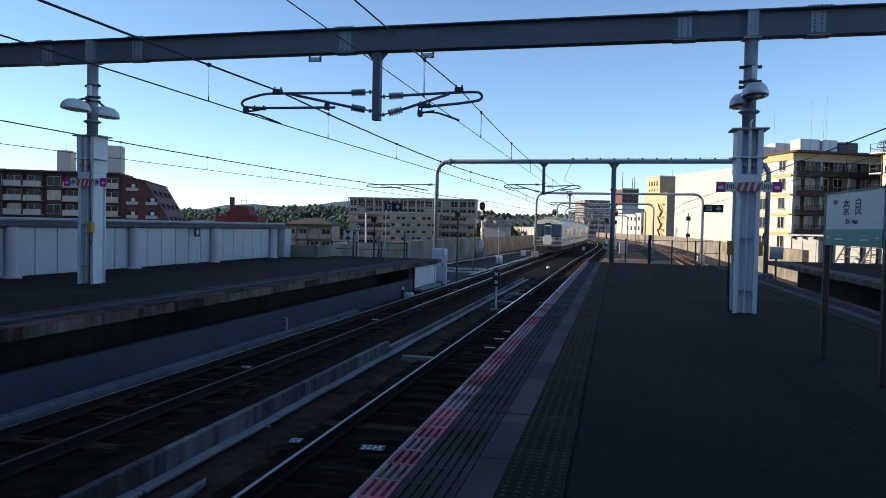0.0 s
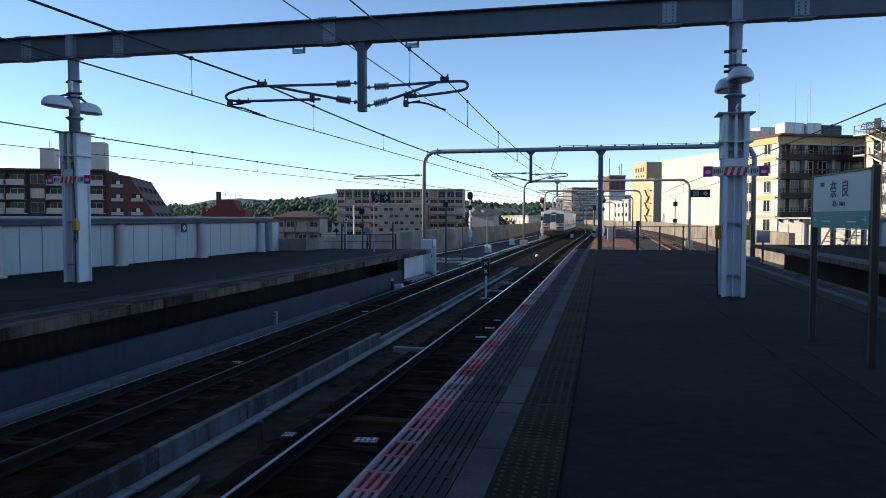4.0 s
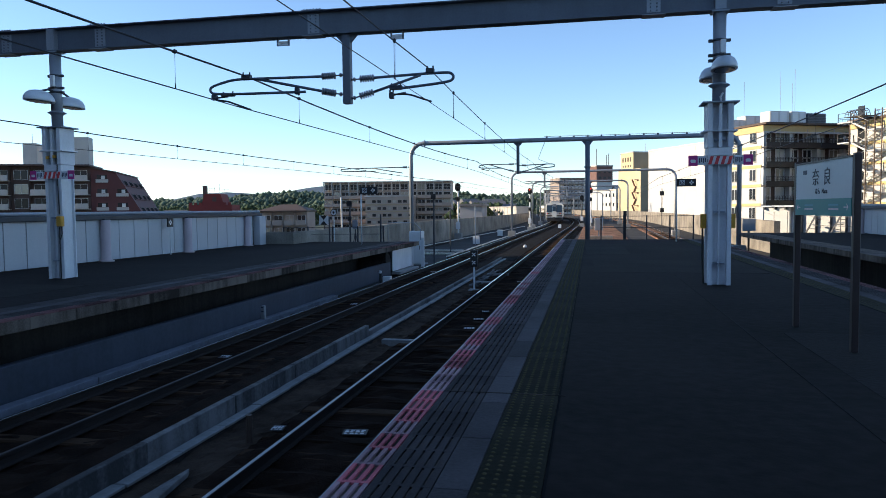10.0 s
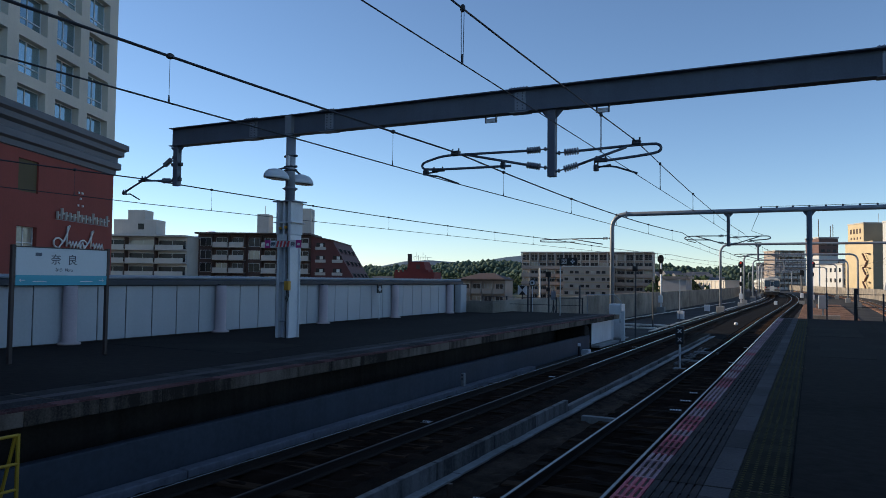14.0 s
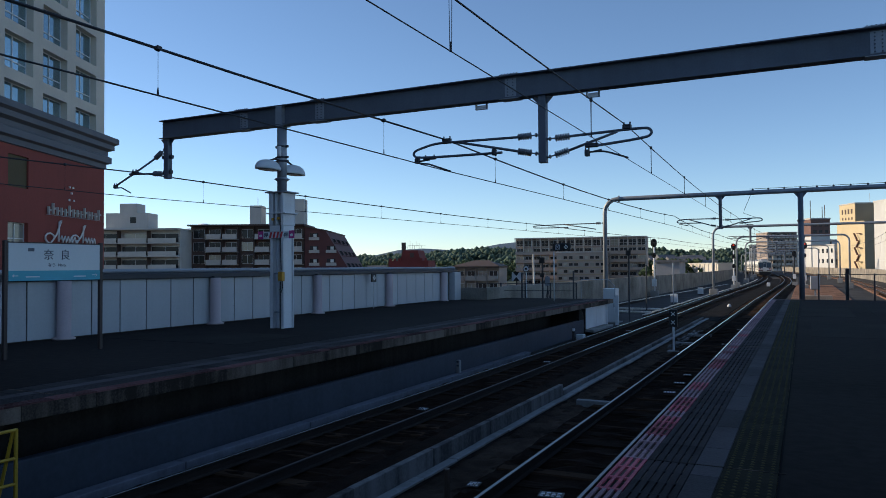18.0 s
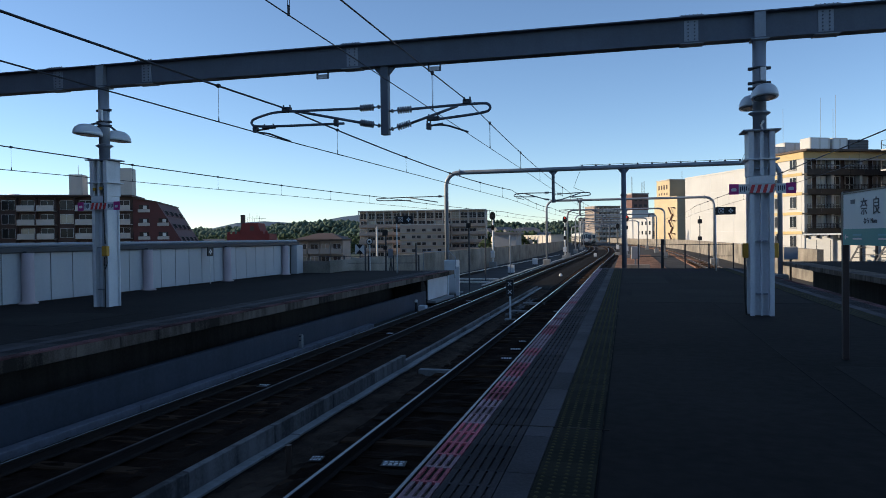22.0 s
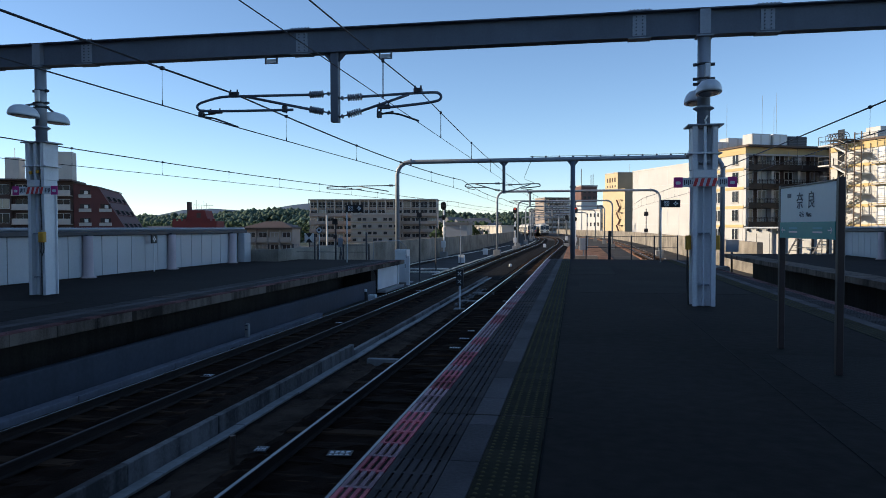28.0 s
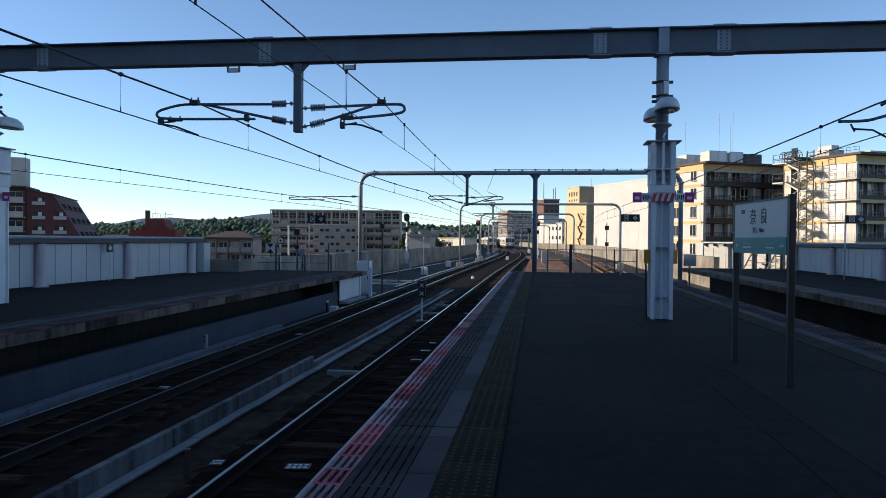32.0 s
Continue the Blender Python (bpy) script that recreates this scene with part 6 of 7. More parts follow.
def cross_sign(x, y, z0, z1, w, label):
    s = thing("cross_sign", label, "sign", pose(x, y, 0), group="black signs with crosses")
    part("pole", tube(B(), [(0, 0, 0), (0, 0, z1)], 0.03, 8), WHITE, s, "white pole", True)
    part("case", bevel(box(B(), -0.02, w, -0.14, -0.032, z0, z1), 0.012), BLACK, s)
    for k in range(2):
        cx, cz = w * (0.27 + 0.48 * k), (z0 + z1) / 2
        r = (z1 - z0) * 0.30
        if k == 0:
            for a in (45, 135):
                bm = B()
                box(bm, -r, r, -0.147, -0.141, -0.014, 0.014, Matrix.Translation((cx, 0, cz)) @ Matrix.Rotation(radians(a), 4, "Y"))
                part("cross_bar", bm, WHITE, s)
            for a in (-1, 1):
                part("border_bar", box(B(), cx + a * r - 0.01, cx + a * r + 0.01, -0.146, -0.141, cz - r, cz + r), WHITE, s)
                part("border_bar", box(B(), cx - r, cx + r, -0.146, -0.141, cz + a * r - 0.01, cz + a * r + 0.01), WHITE, s)
        else:
            for dx, dz in ((-0.6, 0), (0.6, 0), (0, 0.6), (0, -0.6)):
                bm = B()
                box(bm, -r * 0.33, r * 0.33, -0.147, -0.141, -r * 0.33, r * 0.33, Matrix.Translation((cx + dx * r, 0, cz + dz * r)) @ Matrix.Rotation(radians(45), 4, "Y"))
                part("diamond", bm, WHITE, s)
    return s


cross_sign(-10.12, 30.8, 2.23, 2.56, 0.80, "black sign with two white crosses on a white pole")
cross_sign(3.60, 33.0, 2.41, 2.74, 0.80, "black sign with two white crosses on a white pole")
cross_sign(12.64, 32.0, 2.36, 2.70, 0.76, "black sign with two white crosses on a white pole")

# small black marker on the wall
s = thing("wall_marker", "small black square marker on a thin pole before the wall", "sign", pose(-14.8, 23.2, 0))
part("pole", tube(B(), [(0, 0, 0), (0, 0, 1.1)], 0.018, 6), WHITE, s)
part("plate", box(B(), -0.02, 0.02, -0.16, 0.16, 1.0, 1.32), BLACK, s)
bm = B()
for dy, dz in ((-0.06, 0), (0.06, 0), (0, 0.06), (0, -0.06)):
    box(bm, 0.021, 0.026, dy - 0.035, dy + 0.035, 1.16 + dz - 0.035, 1.16 + dz + 0.035)
part("mark", bm, WHITE, s)

# dwarf signal between the tracks
s = thing("dwarf_signal", "black two-disc ground signal on a white pole between the tracks", "signal", pose(-4.05, 24.6, 0))
part("pole", tube(B(), [(0, 0, DECKZ), (0, 0, -0.45)], 0.035, 8), WHITE, s)
part("plate", bevel(box(B(), -0.13, 0.13, -0.06, 0.06, -0.48, 0.10), 0.02), BLACK, s)
for z in (-0.33, -0.05):
    bm = B()
    for a in (45, 135):
        box(bm, -0.085, 0.085, -0.07, -0.061, -0.014, 0.014, Matrix.Translation((0, 0, z)) @ Matrix.Rotation(radians(a), 4, "Y"))
    part("disc_mark", bm, WHITE, s)
part("base", bevel(box(B(), -0.2, 0.2, -0.2, 0.2, DECKZ, DECKZ + 0.1), 0.02), CONCRETE, s)

s = thing("yellow_ladder", "yellow-painted steel step frame below the platform edge", "ladder", pose(-7.95, 4.08, 0))
for y in (0, 0.66):
    part("stile", tube(B(), [(0, y, DECKZ + 0.09), (0, y, -0.20)], 0.022, 8), YELLOW, s)
    part("back_leg", tube(B(), [(-0.02, y - 0.02, -0.22), (-0.22, y - 0.12, DECKZ + 0.09)], 0.02, 8), YELLOW, s)
for z in (-0.21, -0.52, -0.80, -1.06):
    part("rung", tube(B(), [(0, 0, z), (0, 0.66, z)], 0.018, 8), YELLOW, s)
s = thing("track_marker", "small white stone marker on the kerb", "marker", pose(-8.14, 16.6, -1.18))
part("stone", bevel(box(B(), -0.055, 0.055, -0.05, 0.05, 0, 0.34), 0.02), CONCRETE, s)
for z in (0.18, 0.28):
    part("digit_bar", box(B(), -0.03, 0.03, -0.064, -0.061, z, z + 0.03), SIGN_INK, s)
s = thing("stub_post", "short dark post with a white cap beside the track", "post", pose(-7.85, 26.0, DECKZ))
part("post", tube(B(), [(0, 0, 0), (0, 0, 0.5)], 0.05, 8), BLACK, s)
part("cap", tube(B(), [(0, 0, 0.5), (0, 0, 0.60)], 0.055, 8), WHITE, s)
solid("connection_box", bevel(box(B(), -7.95, -7.65, 26.6, 26.9, DECKZ, DECKZ + 0.32), 0.02), WHITE, "small white connection box on the deck", "box", kind="")
s = thing("equipment_cabinet", "tall pale grey steel equipment cabinet at the platform end", "cabinet", pose(-9.1, 37.0, DECKZ))
part("body", bevel(box(B(), -0.30, 0.34, -0.4, 0.4, 0.06, 1.75), 0.02), WHITE, s)
part("door", bevel(box(B(), -0.26, 0.30, -0.42, -0.402, 0.12, 1.68), 0.006), WHITE, s)
part("handle", box(B(), 0.26, 0.29, -0.45, -0.42, 0.8, 1.0), DARK_METAL, s)
part("plinth", box(B(), -0.5, 0.5, -0.5, 0.5, 0, 0.06), CONCRETE, s)
s = thing("end_screen", "pale metal screen closing the platform end", "screen", pose(0, 0, 0))
part("sheet", bevel(box(B(), -9.7, -8.45, 33.45, 33.5, DECKZ, -0.18), 0.008), WALL_PANEL, s)
for i in range(2):
    part("side_sheet", bevel(box(B(), -8.46, -8.42, 29.8 + 1.7 * i, 31.48 + 1.7 * i, -1.12, -0.215), 0.008), WHITE, s)
part("sheet_post", box(B(), -8.46, -8.38, 33.22, 33.36, DECKZ, -0.21), WHITE, s)
part("ledge", bevel(box(B(), -8.5, -8.1, 29.9, 33.3, -1.26, -1.15), 0.01), CONCRETE, s, "pale concrete ledge under the sheets")
part("post", box(B(), -8.50, -8.34, 35.41, 35.55, DECKZ, 0.1), WHITE, s)
bm = B()
tube(bm, [(-9.6, 33.3, 0.02), (-9.6, 33.3, 0.9), (-8.6, 34.5, 0.9), (-8.5, 35.4, 0.55), (-8.5, 35.4, 0.0)], 0.02, 6)
part("handrail", bm, GALV, s)


# fences, poles and signals at the platform ends
def fence(name, label, pts, h, gap):
    f = thing(name, label, "fence")
    (xa, ya), (xb, yb) = pts
    n = max(1, int(math.hypot(xb - xa, yb - ya) / gap))
    for i in range(n + 1):
        x, y = xa + (xb - xa) * i / n, ya + (yb - ya) * i / n
        part("post", box(B(), x - 0.03, x + 0.03, y - 0.03, y + 0.03, 0, h), DARK_METAL, f)
    for z in (h - 0.04, h * 0.5):
        part("rail", tube(B(), [(xa, ya, z), (xb, yb, z)], 0.014, 6), DARK_METAL, f)
    return f


fence("end_fence", "thin dark railing across the end of the platform", ((0.4, 35.2), (4.6, 35.2)), 1.15, 0.95)
fence("end_fence", "thin dark railing across the end of the side platform", ((-14.9, 33.2), (-9.8, 33.2)), 0.75, 1.2)
s = thing("stop_post", "slim dark post with a lamp box at the platform end", "post", pose(1.55, 36.2, DECKZ))
part("post", box(B(), -0.05, 0.05, -0.05, 0.05, 0, 2.7), BLACK, s)
part("box", bevel(box(B(), -0.08, 0.08, -0.1, 0.06, 2.45, 2.72), 0.02), BLACK, s)


RED_GLOW, DARK_LENS = glow("red_signal_light", (1.0, 0.06, 0.03), 0.6), mat("unlit_lens", (0.02, 0.02, 0.02), 0.2, 0, 0.1)


def signal(x, y, z, label, heads, lit, pole=WHITE):
    s = thing("railway_signal", label, "signal", pose(x, y, 0), group="railway signals")
    part("pole", tube(B(), [(0, 0, DECKZ), (0, 0, z)], 0.075, 8), pole, s, smooth=True)
    part("footing", bevel(box(B(), -0.35, 0.35, -0.35, 0.35, DECKZ, DECKZ + 0.55), 0.03), CONCRETE, s)
    for k in range(heads):
        zz = z - 1.15 * k
        rr = 0.34 if k == 0 else 0.22
        bm = B()
        for i in range(20):
            bm.verts.new((rr * 0.82 * math.cos(math.pi * i / 10), -0.10, zz + rr * (math.sin(math.pi * i / 10) + 0.18 * (1 if i < 10 else -1))))
        bm.faces.new(bm.verts[:])
        e = bmesh.ops.extrude_face_region(bm, geom=bm.faces[:])
        bmesh.ops.translate(bm, verts=[v for v in e["geom"] if isinstance(v, bmesh.types.BMVert)], vec=(0, -0.06, 0))
        q = part("head", bm, BLACK, s, "black rounded signal target")
        for j, dz in enumerate((0.2, -0.2) if k == 0 else (0.0,)):
            on = lit and k == 0 and j == 0
            part("lens", tube(B(), [(0, -0.161, zz + dz), (0, -0.175, zz + dz)], 0.10 if on else 0.08, 14), RED_GLOW if on else DARK_LENS, q)
            bm = B()
            for i in range(7):
                a = math.pi * i / 6
                box(bm, 0.12 * math.cos(a) - 0.03, 0.12 * math.cos(a) + 0.03, -0.40, -0.161, zz + dz + 0.12 * math.sin(a) - 0.01, zz + dz + 0.12 * math.sin(a) + 0.012)
            part("hood", bm, BLACK, q)
    bm = B()
    for i in range(12):
        tube(bm, [(-0.18, 0.08, -0.6 + i * 0.35), (0.18, 0.08, -0.6 + i * 0.35)], 0.012, 4)
    part("ladder", bm, GALV, s)
    part("cabinet", bevel(box(B(), -0.2, 0.2, -0.3, -0.08, -0.4, 0.25), 0.02), WHITE, s)
    return s


signal(-12.75, 69.5, 3.65, "white railway signal mast with black heads, unlit", 2, False)
signal(-8.05 + bend(93), 93, 3.7, "white railway signal mast with black heads, showing red", 3, True)
signal(-0.45 + bend(93), 95, 3.75, "railway signal mast showing red beside the gantry post", 2, True)
signal(-1.9 + bend(110), 110, 3.0, "dark railway signal mast between the tracks", 1, False, BLACK)


def black_post(x, y, z, label, marks):
    s = thing("marker_post", label, "post", pose(x, y, 0), group="marker posts")
    part("pole", tube(B(), [(0, 0, DECKZ), (0, 0, z)], 0.045, 8), DARK_METAL, s)
    for dz, w in marks:
        part("plate", bevel(box(B(), -w, w, -0.12, -0.046, z - dz - w, z - dz + w), 0.01), BLACK, s)
    return s


black_post(7.2, 79.0, 3.5, "dark marker post with a diamond and lamp box", ((0.55, 0.22), (2.3, 0.2)))
black_post(-8.15, 37.0, 2.3, "dark pole with a small lamp box", ((0.1, 0.13),))
black_post(-9.2, 47.0, 1.6, "dark pole beside the far track", ())
black_post(-13.0, 34.5, 1.2, "dark pole by the parapet", ())
black_post(8.05, 43.2, 1.4, "dark diamond plate on the portal leg", ((0.0, 0.16),))
black_post(-11.9, 34.5, 2.0, "dark pole with a lamp box behind the platform end", ((0.15, 0.14), (0.9, 0.1)))
black_post(-10.9, 36.5, 1.3, "thick dark pole behind the platform end", ())
s = thing("plate_post", "small grey plate on a braced dark post behind the platform end", "sign", pose(-12.0, 35.6, 0))
part("post", tube(B(), [(0, 0, DECKZ), (0, 0, 1.05)], 0.03, 6), DARK_METAL, s)
part("plate", bevel(box(B(), -0.14, 0.14, -0.06, -0.032, 0.55, 1.02), 0.01), GALV, s)
for q in (-1, 1):
    part("brace", tube(B(), [(q * 0.35, 0, DECKZ), (0, 0, 0.4)], 0.02, 5), DARK_METAL, s)
s = thing("crossed_sign", "white bow-tie board with black corners on a pole by the parapet", "sign", pose(-14.0, 36.4, 0))
part("pole", tube(B(), [(0, 0, DECKZ), (0, 0, 0.9)], 0.03, 6), BLACK, s)
part("board", bevel(box(B(), -0.26, 0.26, -0.06, -0.03, 0.76, 1.26), 0.01), WHITE, s)
for q in (-1, 1):
    part("black_corner", prism(B(), [(-0.19, 1.01 + q * 0.245), (0.19, 1.01 + q * 0.245), (0, 1.01 + q * 0.02)], "y", -0.066, -0.061), BLACK, s)
part("lower_plate", box(B(), -0.07, 0.07, -0.05, -0.031, 0.1, 0.4), WHITE, s)
s = thing("round_sign", "small white disc on a pole by the parapet", "sign", pose(-13.3, 36.0, 0))
part("pole", tube(B(), [(0, 0, DECKZ), (0, 0, 1.38)], 0.03, 6), WHITE, s)
part("disc", tube(B(), [(0, -0.03, 1.42), (0, -0.05, 1.42)], 0.18, 16), BLACK, s)
part("ring", tube(B(), [(0, -0.051, 1.42), (0, -0.056, 1.42)], 0.145, 16), WHITE, s)
part("centre", tube(B(), [(0, -0.057, 1.42), (0, -0.061, 1.42)], 0.06, 12), BLACK, s)
s = thing("pale_post", "pale sunlit concrete post behind the parapet", "post", pose(-16.75, 47.0, 0))
part("post", tube(B(), [(0.12, 0, GND), (-0.02, 0, 2.40)], [0.09, 0.06], 8), WHITE_WALL, s, smooth=True)
for x, y, k in ((-9.4, 75.4, 0.5), (-9.15, 57.65, 0.5), (-4.42, 104, 0.4)):
    s = thing("trackside_box", "white steel cable box beside the track", "box", pose(x, y, DECKZ), group="trackside boxes")
    part("body", bevel(box(B(), -k / 2, k / 2, -0.2, 0.2, 0.06, 0.06 + k * 1.25), 0.02), WHITE, s)
    part("foot", box(B(), -k / 2 + 0.05, k / 2 - 0.05, -0.15, 0.15, 0, 0.06), CONC_DARK, s)
s = thing("white_box_post", "thin pale pole with a white box beside the far track", "post", pose(-9.15, 57.2, DECKZ))
part("pole", tube(B(), [(0, 0, 0), (0, 0, 3.1)], 0.04, 6), GALV, s)
part("bracket", box(B(), -0.1, 0.1, -0.06, 0.06, 2.2, 2.3), GALV, s)
s = thing("trackside_lamp", "small white dome on a short post between the tracks", "lamp", pose(-4.7, 51.8, DECKZ - 0.25))
part("post", tube(B(), [(0, 0, 0), (0, 0, 0.35)], 0.04, 8), DARK_METAL, s)
part("dome", lathe(B(), (0, 0, 0.35), [(0.12, 0), (0.13, 0.05), (0.09, 0.16), (0.03, 0.2)], 12), WHITE, s, smooth=True)
s = thing("relay_cabinet", "grey relay cabinet beyond the platform end", "cabinet", pose(0.54, 60.0, DECKZ))
part("body", bevel(box(B(), -0.32, 0.32, -0.3, 0.3, 1.05, 2.05), 0.03), GALV, s)
part("post", box(B(), -0.06, 0.06, -0.06, 0.06, 0.6, 1.05), GALV, s)
part("plinth", bevel(box(B(), -0.95, 1.1, -0.5, 0.5, 0, 0.6), 0.03), PARAPET, s, "stained concrete plinth")
solid("gravel_bank", bevel(box(B(), -1.2, 3.2, 37.5, 110, DECKZ, DECKZ + 0.12), 0.05), BALLAST_RED, "reddish gravel, brightened for sun, between the tracks beyond the platform", "gravel", kind="stuff")
# number plates lying on the sleepers
for i, (x, y, w) in enumerate(((-2.94, 8.2, 0.30), (-2.83, 16.2, 0.26), (-2.83, 17.6, 0.26), (-2.85, 19.0, 0.2), (-2.7, 27.0, 0.2), (-2.7, 33.5, 0.2), (-3.97, 8.2, 0.16), (-6.9, 12.3, 0.2), (-6.9, 20.0, 0.2), (-6.9, 31, 0.25))):
    s = thing("sleeper_plate", "small white plate with illegible markings between the rails", "plate", pose(x, y, RAILZ - 0.14, 0, 0, 8), group="sleeper plates")
    part("plate", box(B(), -w / 2, w / 2, -0.11, 0.11, 0.0, 0.012), BLACK if w > 0.22 else KERB, s)
    for k in range(3):
        for j in range(4):
            part("mark", box(B(), -w * 0.42 + j * w * 0.22, -w * 0.42 + j * w * 0.22 + w * (0.12 + 0.05 * ((j + k) % 2)), -0.08 + k * 0.06, -0.05 + k * 0.06, 0.0121, 0.015), WHITE, s)
for nm, x, ys, z, n in (("far", -8.2, 41.0, -1.17, 110), ("wall", -12.5, 40.0, -1.14, 70)):
    t = thing("cable_trough", "concrete cable trough beside the far track, lids coloured bright for sun", "cable trough", group="cable troughs")
    part("trough_body", prism(B(), [(x - 0.05, ys), (x + 0.05, ys), (x + 0.05 + (0.6 if nm == "wall" else 0), 60), (x - 0.05 + (0.6 if nm == "wall" else 0), 60)], "z", DECKZ, z - 0.06), CONC_DARK, t)
    lid = mesh("far_trough_lid", bevel(box(B(), -0.085, 0.085, 0, 0.93, z - 0.05, z), 0.01), TROUGH_LID)
    for i in range(n):
        o = part("trough_lid", lid, TROUGH_LID, t)
        y = ys + i * 1.0
        o.location = (x + bend(y) + (0.03 * (y - 40) if nm == "wall" else 0) + random.uniform(-0.03, 0.03), y, random.uniform(-0.02, 0.01))
for y0, y1 in ((45.2, 46.0), (48.3, 49.6)):
    s = thing("cable_crossing", "concrete slabs across the deck, coloured bright for sun", "slab", pose(-12.0, y0, DECKZ), group="cable crossings")
    for i in range(6):
        part("slab", bevel(box(B(), i * 0.56, i * 0.56 + 0.54, 0, (y1 - y0) * 0.5, 0.0, 0.10), 0.015), TROUGH_LID, s)
s = thing("rail_stake", "short rusty stake beside the cable trough", "stake", pose(-4.16, 7.8, DECKZ))
part("stake", tube(B(), [(0, 0, 0), (0, 0, 0.40)], 0.04, 8), ROOF_BROWN, s)
# pipes and hoses between the tracks
for k in range(7):
    r = random.Random(k)
    pts = [(-4.25 + r.uniform(-0.2, 0.2), 25.5 + 1.3 * j + r.uniform(-0.3, 0.3), DECKZ + 0.06 + r.uniform(0, 0.08)) for j in range(6)]
    solid("loose_cable", tube(B(), pts, 0.035, 6), KERB, "pale cable lying in a loop between the tracks", "cable", kind="", group="loose cables", smooth=True)
# yard behind the right wall
b = thing("white_shed", "low white shed and steps in sun past the far platform", "shed", pose(14.4, 66.0, GND, 0, 0, -46))
part("wall", box(B(), 0, 2.3, 0, 4, 0, 10.4), WHITE_WALL, b)
part("wing_wall", box(B(), 2.31, 9, 0.3, 4, 0, 10.0), WHITE_WALL, b)
part("roof", bevel(box(B(), -0.2, 9.2, -0.2, 4.2, 10.41, 10.56), 0.02), GALV, b, "grey metal roof edge")
part("low_wall", box(B(), -1.3, -0.01, 0.2, 1.2, 0, 9.3), WHITE_WALL, b)
for i in range(7):
    part("panel_joint", box(B(), 0.9 + i * 1.2, 0.94 + i * 1.2, -0.012, 0.301, 0, 10.0), DARK_METAL, b)
for i in range(9):
    part("roof_bracket", box(B(), 0.1 + i * 0.95, 0.22 + i * 0.95, -0.3, -0.01, 10.2, 10.4), DARK_METAL, b)
for x in (3.6, 5.6):
    part("stair_string", prism(B(), [(x, 7.3), (x + 0.14, 7.3), (x + 1.5, 9.7), (x + 1.36, 9.7)], "y", -0.9, -0.85), DARK_METAL, b)
    for k in range(6):
        part("tread", box(B(), x + 0.1 + 0.24 * k, x + 0.38 + 0.24 * k, -0.9, -0.3, 7.5 + 0.38 * k, 7.55 + 0.38 * k), DARK_METAL, b)
    part("stair_post", box(B(), x + 1.4, x + 1.46, -0.9, -0.84, 0, 10.0), DARK_METAL, b)
for z in (8.9, 9.6):
    part("rail", box(B(), 4.9, 8.6, -0.88, -0.84, z, z + 0.05), DARK_METAL, b)
s = thing("notice_board", "grey notice board on a post beside the third track", "sign", pose(8.9, 44.6, DECKZ))
part("post", box(B(), -0.05, 0.05, -0.05, 0.05, 0, 1.5), DARK_METAL, s)
part("board", bevel(box(B(), -0.36, 0.36, -0.10, -0.055, 1.45, 2.15), 0.01), GALV, s)

# ---- trains ----
T_BODY = mat("train_cream", (0.72, 0.68, 0.60), 0.4, 0, 0.08, 0.5, 0.0, streak=0.15)
T_STRIPE = mat("train_brown_stripe", (0.16, 0.11, 0.08), 0.4, 0, 0.1, 1.0)
T_ROOF = mat("train_roof_grey", (0.36, 0.36, 0.36), 0.7, 0, 0.2, 0.8)
T_UNDER = mat("train_underframe", (0.05, 0.047, 0.045), 0.8, 0.2, 0.3, 1.0)
T_GLASS = glass("train_glass", (0.02, 0.03, 0.035), 0.08)
T_SIDE_GLASS = glass("train_side_glass", (0.055, 0.04, 0.025), 0.15)
TAIL = glow("tail_light", (1.0, 0.10, 0.05), 0.7)
HEAD = glow("head_light", (1.0, 0.93, 0.75), 2.0)


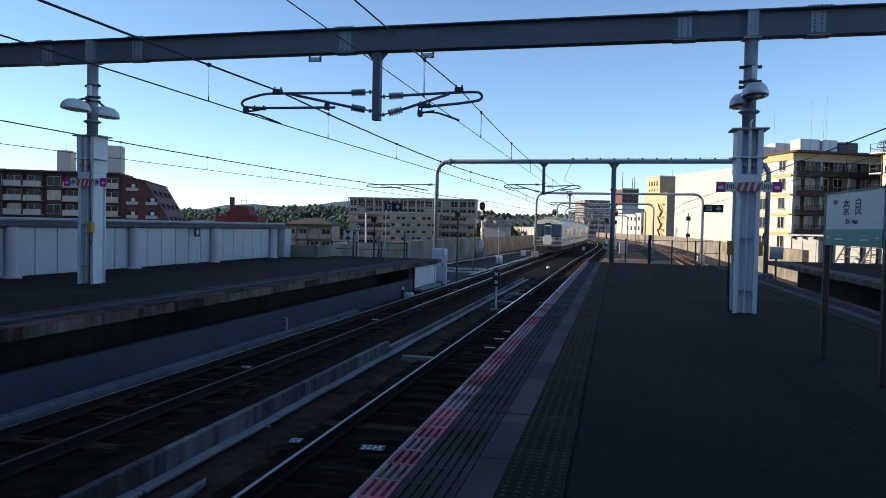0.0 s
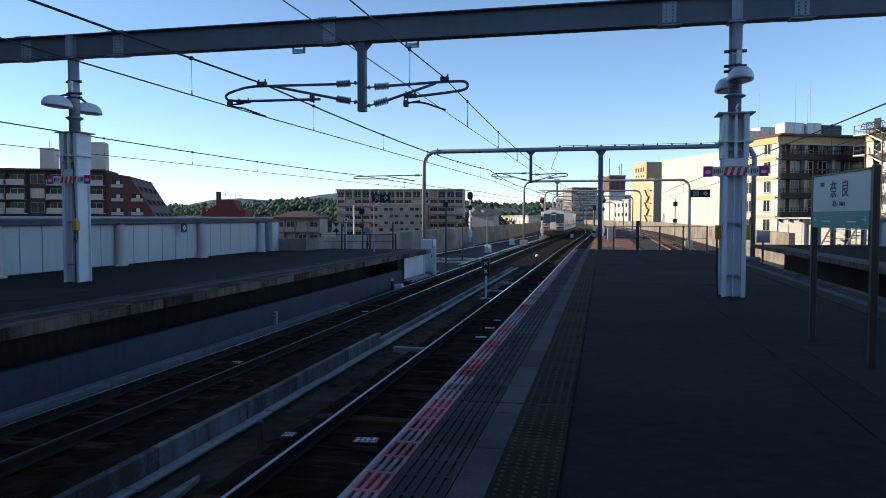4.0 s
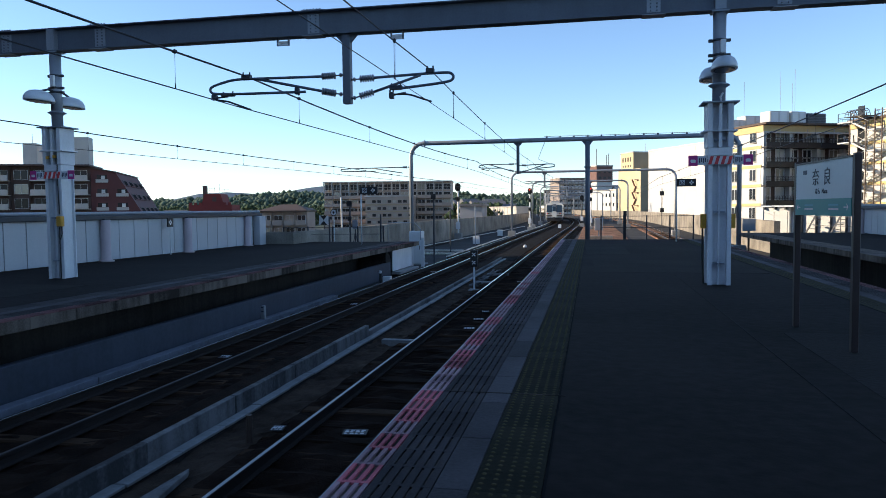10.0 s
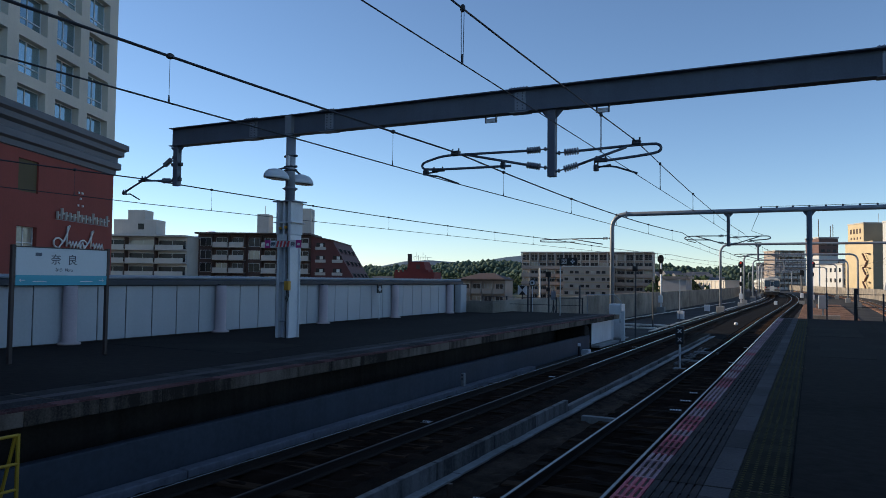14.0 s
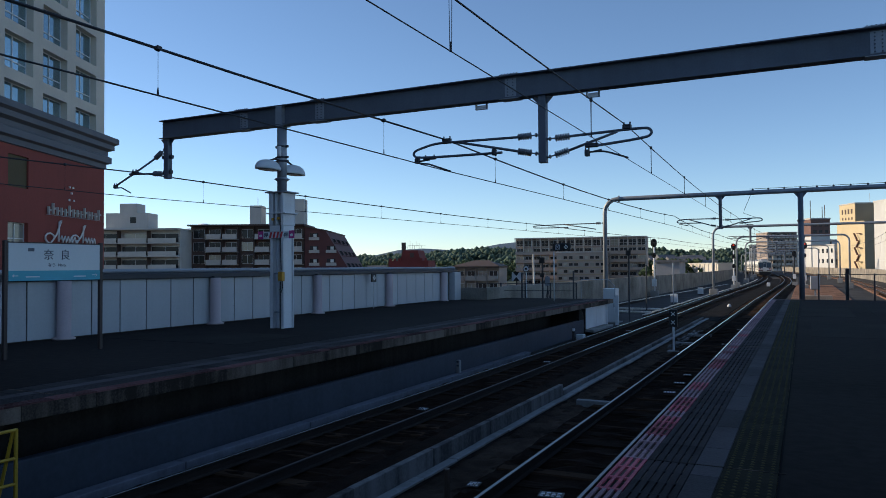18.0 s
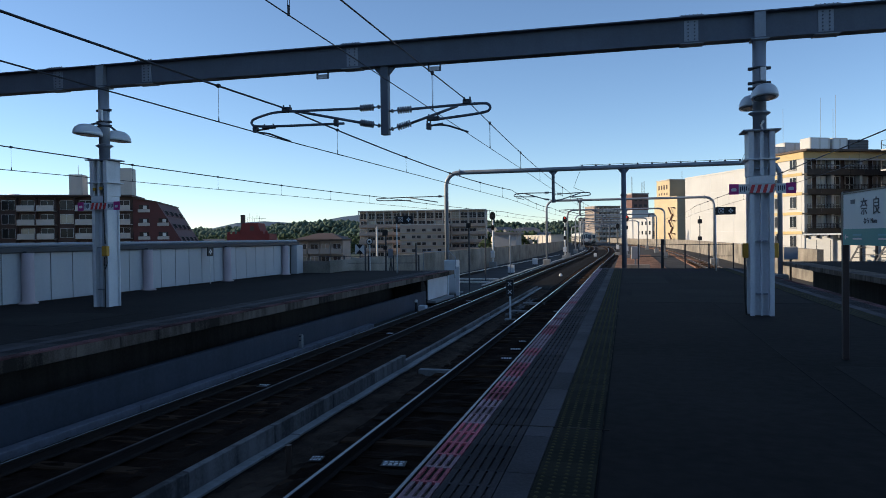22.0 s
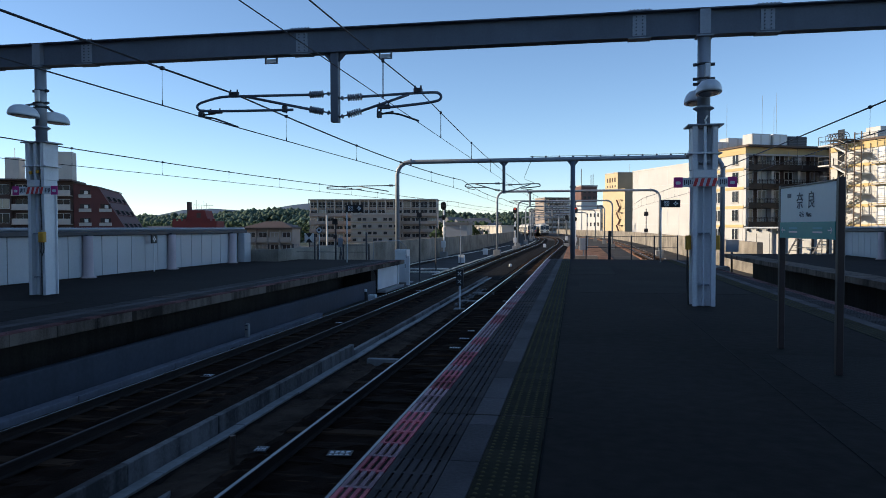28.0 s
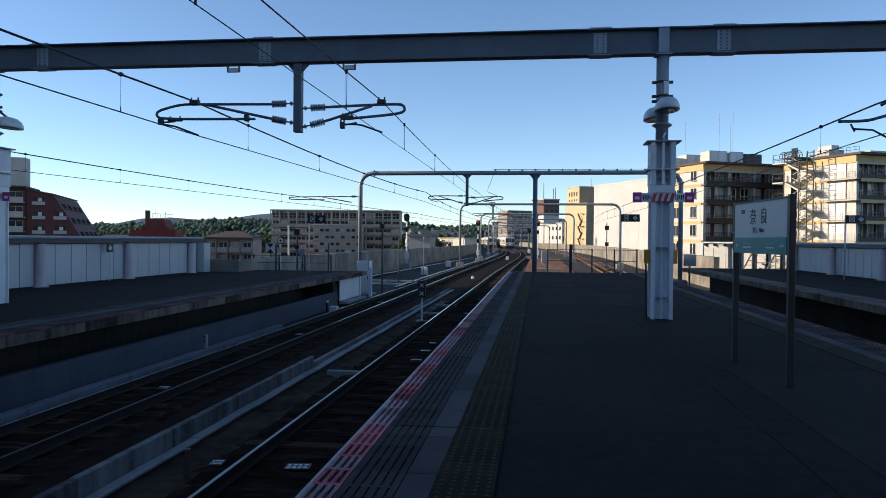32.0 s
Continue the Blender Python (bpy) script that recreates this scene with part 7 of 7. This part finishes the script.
def rail_car(label, cab, body, lights, lens):
    """One car, 19.6 m long from y 0 (the end with the cab, if any); z 0 on the rails."""
    c = thing("rail_car", label, "train car", pose(0, 0, 0), group="cars of a train")
    prof = [(-1.45, 0.95), (1.45, 0.95), (1.47, 1.3), (1.47, 2.9), (1.36, 3.35), (1.05, 3.56), (0.5, 3.66), (-0.5, 3.66), (-1.05, 3.56), (-1.36, 3.35), (-1.47, 2.9), (-1.47, 1.3)]
    bm = B()
    r0 = [bm.verts.new((p * (0.95 if cab else 1), 0.0 + (0.30 * max(0, (q - 1.9) / 1.7) ** 1.5 if cab else 0), q)) for p, q in prof]
    r1 = [bm.verts.new((p, 0.45, q)) for p, q in prof]
    r2 = [bm.verts.new((p, 19.4, q)) for p, q in prof]
    n = len(prof)
    for a, b in ((r0, r1), (r1, r2)):
        for i in range(n):
            bm.faces.new((a[i], a[(i + 1) % n], b[(i + 1) % n], b[i]))
    bm.faces.new(r0[::-1])
    bm.faces.new(r2)
    part("body", bm, body, c, "cream painted car body")
    part("underframe", box(B(), -1.3, 1.3, 0.6, 19.0, 0.45, 0.949), T_UNDER, c)
    for y in (2.6, 16.6):
        q = part("bogie", box(B(), -1.0, 1.0, y - 1.6, y + 1.6, 0.25, 0.449), T_UNDER, c)
        for dy in (-1.05, 1.05):
            for s in (-0.53, 0.53):
                part("wheel", tube(B(), [(s - 0.06, y + dy, 0.43), (s + 0.06, y + dy, 0.43)], 0.43, 16), T_UNDER, q)
    for s in (-1, 1):
        part("stripe", box(B(), s * 1.475 - 0.006, s * 1.475 + 0.006, 0.5, 19.3, 1.42, 1.72), T_STRIPE, c, "dark brown waist stripe")
        for k in range(6):
            y = 1.7 + k * 3.0
            part("window", box(B(), s * 1.475 - 0.008, s * 1.475 + 0.008, y, y + 1.5, 1.85, 2.75), T_SIDE_GLASS, c)
        for y in (0.75, 6.4, 12.4, 18.2):
            d = part("door", box(B(), s * 1.477 - 0.006, s * 1.477 + 0.006, y + 0.35 if y < 1 else y - 1.55 + 0.0, y + 0.9 if y < 1 else y - 0.35, 1.02, 2.9), body, c)
            if y > 1:
                part("door_pane", box(B(), s * 1.485 - 0.006, s * 1.485 + 0.006, y - 1.35, y - 0.55, 1.9, 2.7), T_SIDE_GLASS, d)
    for y in (4.5, 14.0):
        part("air_conditioner", bevel(box(B(), -0.7, 0.7, y - 1.4, y + 1.4, 3.64, 3.95), 0.06), T_ROOF, c)
    part("roof_cover", box(B(), -0.52, 0.52, 0.6, 19.3, 3.655, 3.675), T_ROOF, c)
    if cab:
        tilt = Matrix.Translation((0, -0.01, 1.95)) @ Matrix.Rotation(radians(-8), 4, "X")
        part("windscreen", bevel(box(B(), -1.36, 1.36, -0.07, 0.05, -0.05, 1.22, tilt), 0.05), T_GLASS, c, "large dark windscreen")
        q = part("gangway_door", bevel(box(B(), -0.42, 0.42, -0.10, -0.071, -0.9, 1.12, tilt), 0.02), T_BODY, c, "cream gangway door")
        part("door_window", box(B(), -0.30, 0.30, -0.108, -0.101, 0.10, 1.0, tilt), T_GLASS, q)
        for x in (-0.39, 0.39):
            part("mullion", box(B(), x - 0.035, x + 0.035, -0.118, -0.101, -0.05, 1.20, tilt), T_UNDER, c)
        for x in (-0.85, 0.85):
            part("wiper", tube(B(), [tilt @ Vector((x, -0.08, 0.02)), tilt @ Vector((x + 0.35, -0.085, 0.55))], 0.012, 5), T_UNDER, c)
        part("front_stripe", box(B(), -1.38, 1.38, -0.02, 0.02, 1.18, 1.40), T_STRIPE, c, "dark brown stripe round the front")
        part("front_band", box(B(), -1.385, 1.385, -0.03, 0.02, 1.05, 1.12), T_STRIPE, c)
        for x in (-1.05, 1.05):
            q = part("lamp_case", bevel(box(B(), x - 0.24, x + 0.24, -0.05, 0.02, 1.58, 1.78), 0.02), T_UNDER, c)
            part("light", tube(B(), [(x + math.copysign(0.08, x), -0.051, 1.68), (x + math.copysign(0.08, x), -0.07, 1.68)], 0.07 if not lens else 0.13, 10), lights, q)
        part("skirt", bevel(box(B(), -1.25, 1.25, -0.02, 0.4, 0.28, 0.95), 0.04), T_UNDER, c)
        part("coupler", bevel(box(B(), -0.16, 0.16, -0.45, 0.0, 0.72, 0.98), 0.03), T_UNDER, c)
        part("destination_panel", box(B(), -0.3, 0.3, 0.18, 0.22, 3.12, 3.3), T_GLASS, c)
    return c


TR = "cream commuter train car with a brown stripe, running away"
train = [rail_car(TR, True, T_BODY, TAIL, False)]
plain = rail_car(TR, False, T_BODY, TAIL, False)
train += [plain, copy_thing(plain, Matrix.Identity(4)), copy_thing(plain, Matrix.Identity(4))]
TR2 = "cream commuter train car coming in from afar"
train2 = [rail_car(TR2, True, T_BODY, HEAD, False), None, None]
plain2 = rail_car(TR2, False, T_BODY, HEAD, False)
train2[1], train2[2] = plain2, copy_thing(plain2, Matrix.Identity(4))


def motions():
    """The trains run along the bent line; each car is keyed by the place of its two ends."""
    def along(rows, t):
        for (ta, ya), (tb, yb) in zip(rows, rows[1:]):
            if t <= tb:
                return ya + (yb - ya) * (t - ta) / (tb - ta)
        return rows[-1][1]
    away = [(0, 74), (3, 91), (6, 109), (9, 126), (12, 143), (17, 178), (22, 211), (27, 233), (32, 250)]
    near = [(0, 335), (12, 288), (22, 252), (32, 222)]
    for cars, rows, x in ((train, away, X2), (train2, near, X1)):
        for k, car in enumerate(cars):
            keys = []
            for t in range(33):
                ya = along(rows, t) + 20.0 * k
                xa, xb = x + bend(ya + 2.6), x + bend(ya + 16.6)
                a = math.degrees(math.atan2(xa - xb, 14.0))
                m = pose(xa, ya + 2.6, RAILZ, 0, 0, a) @ Matrix.Translation((0, -2.6, 0))
                keys.append((t, m))
            walk(car, keys)


motions()
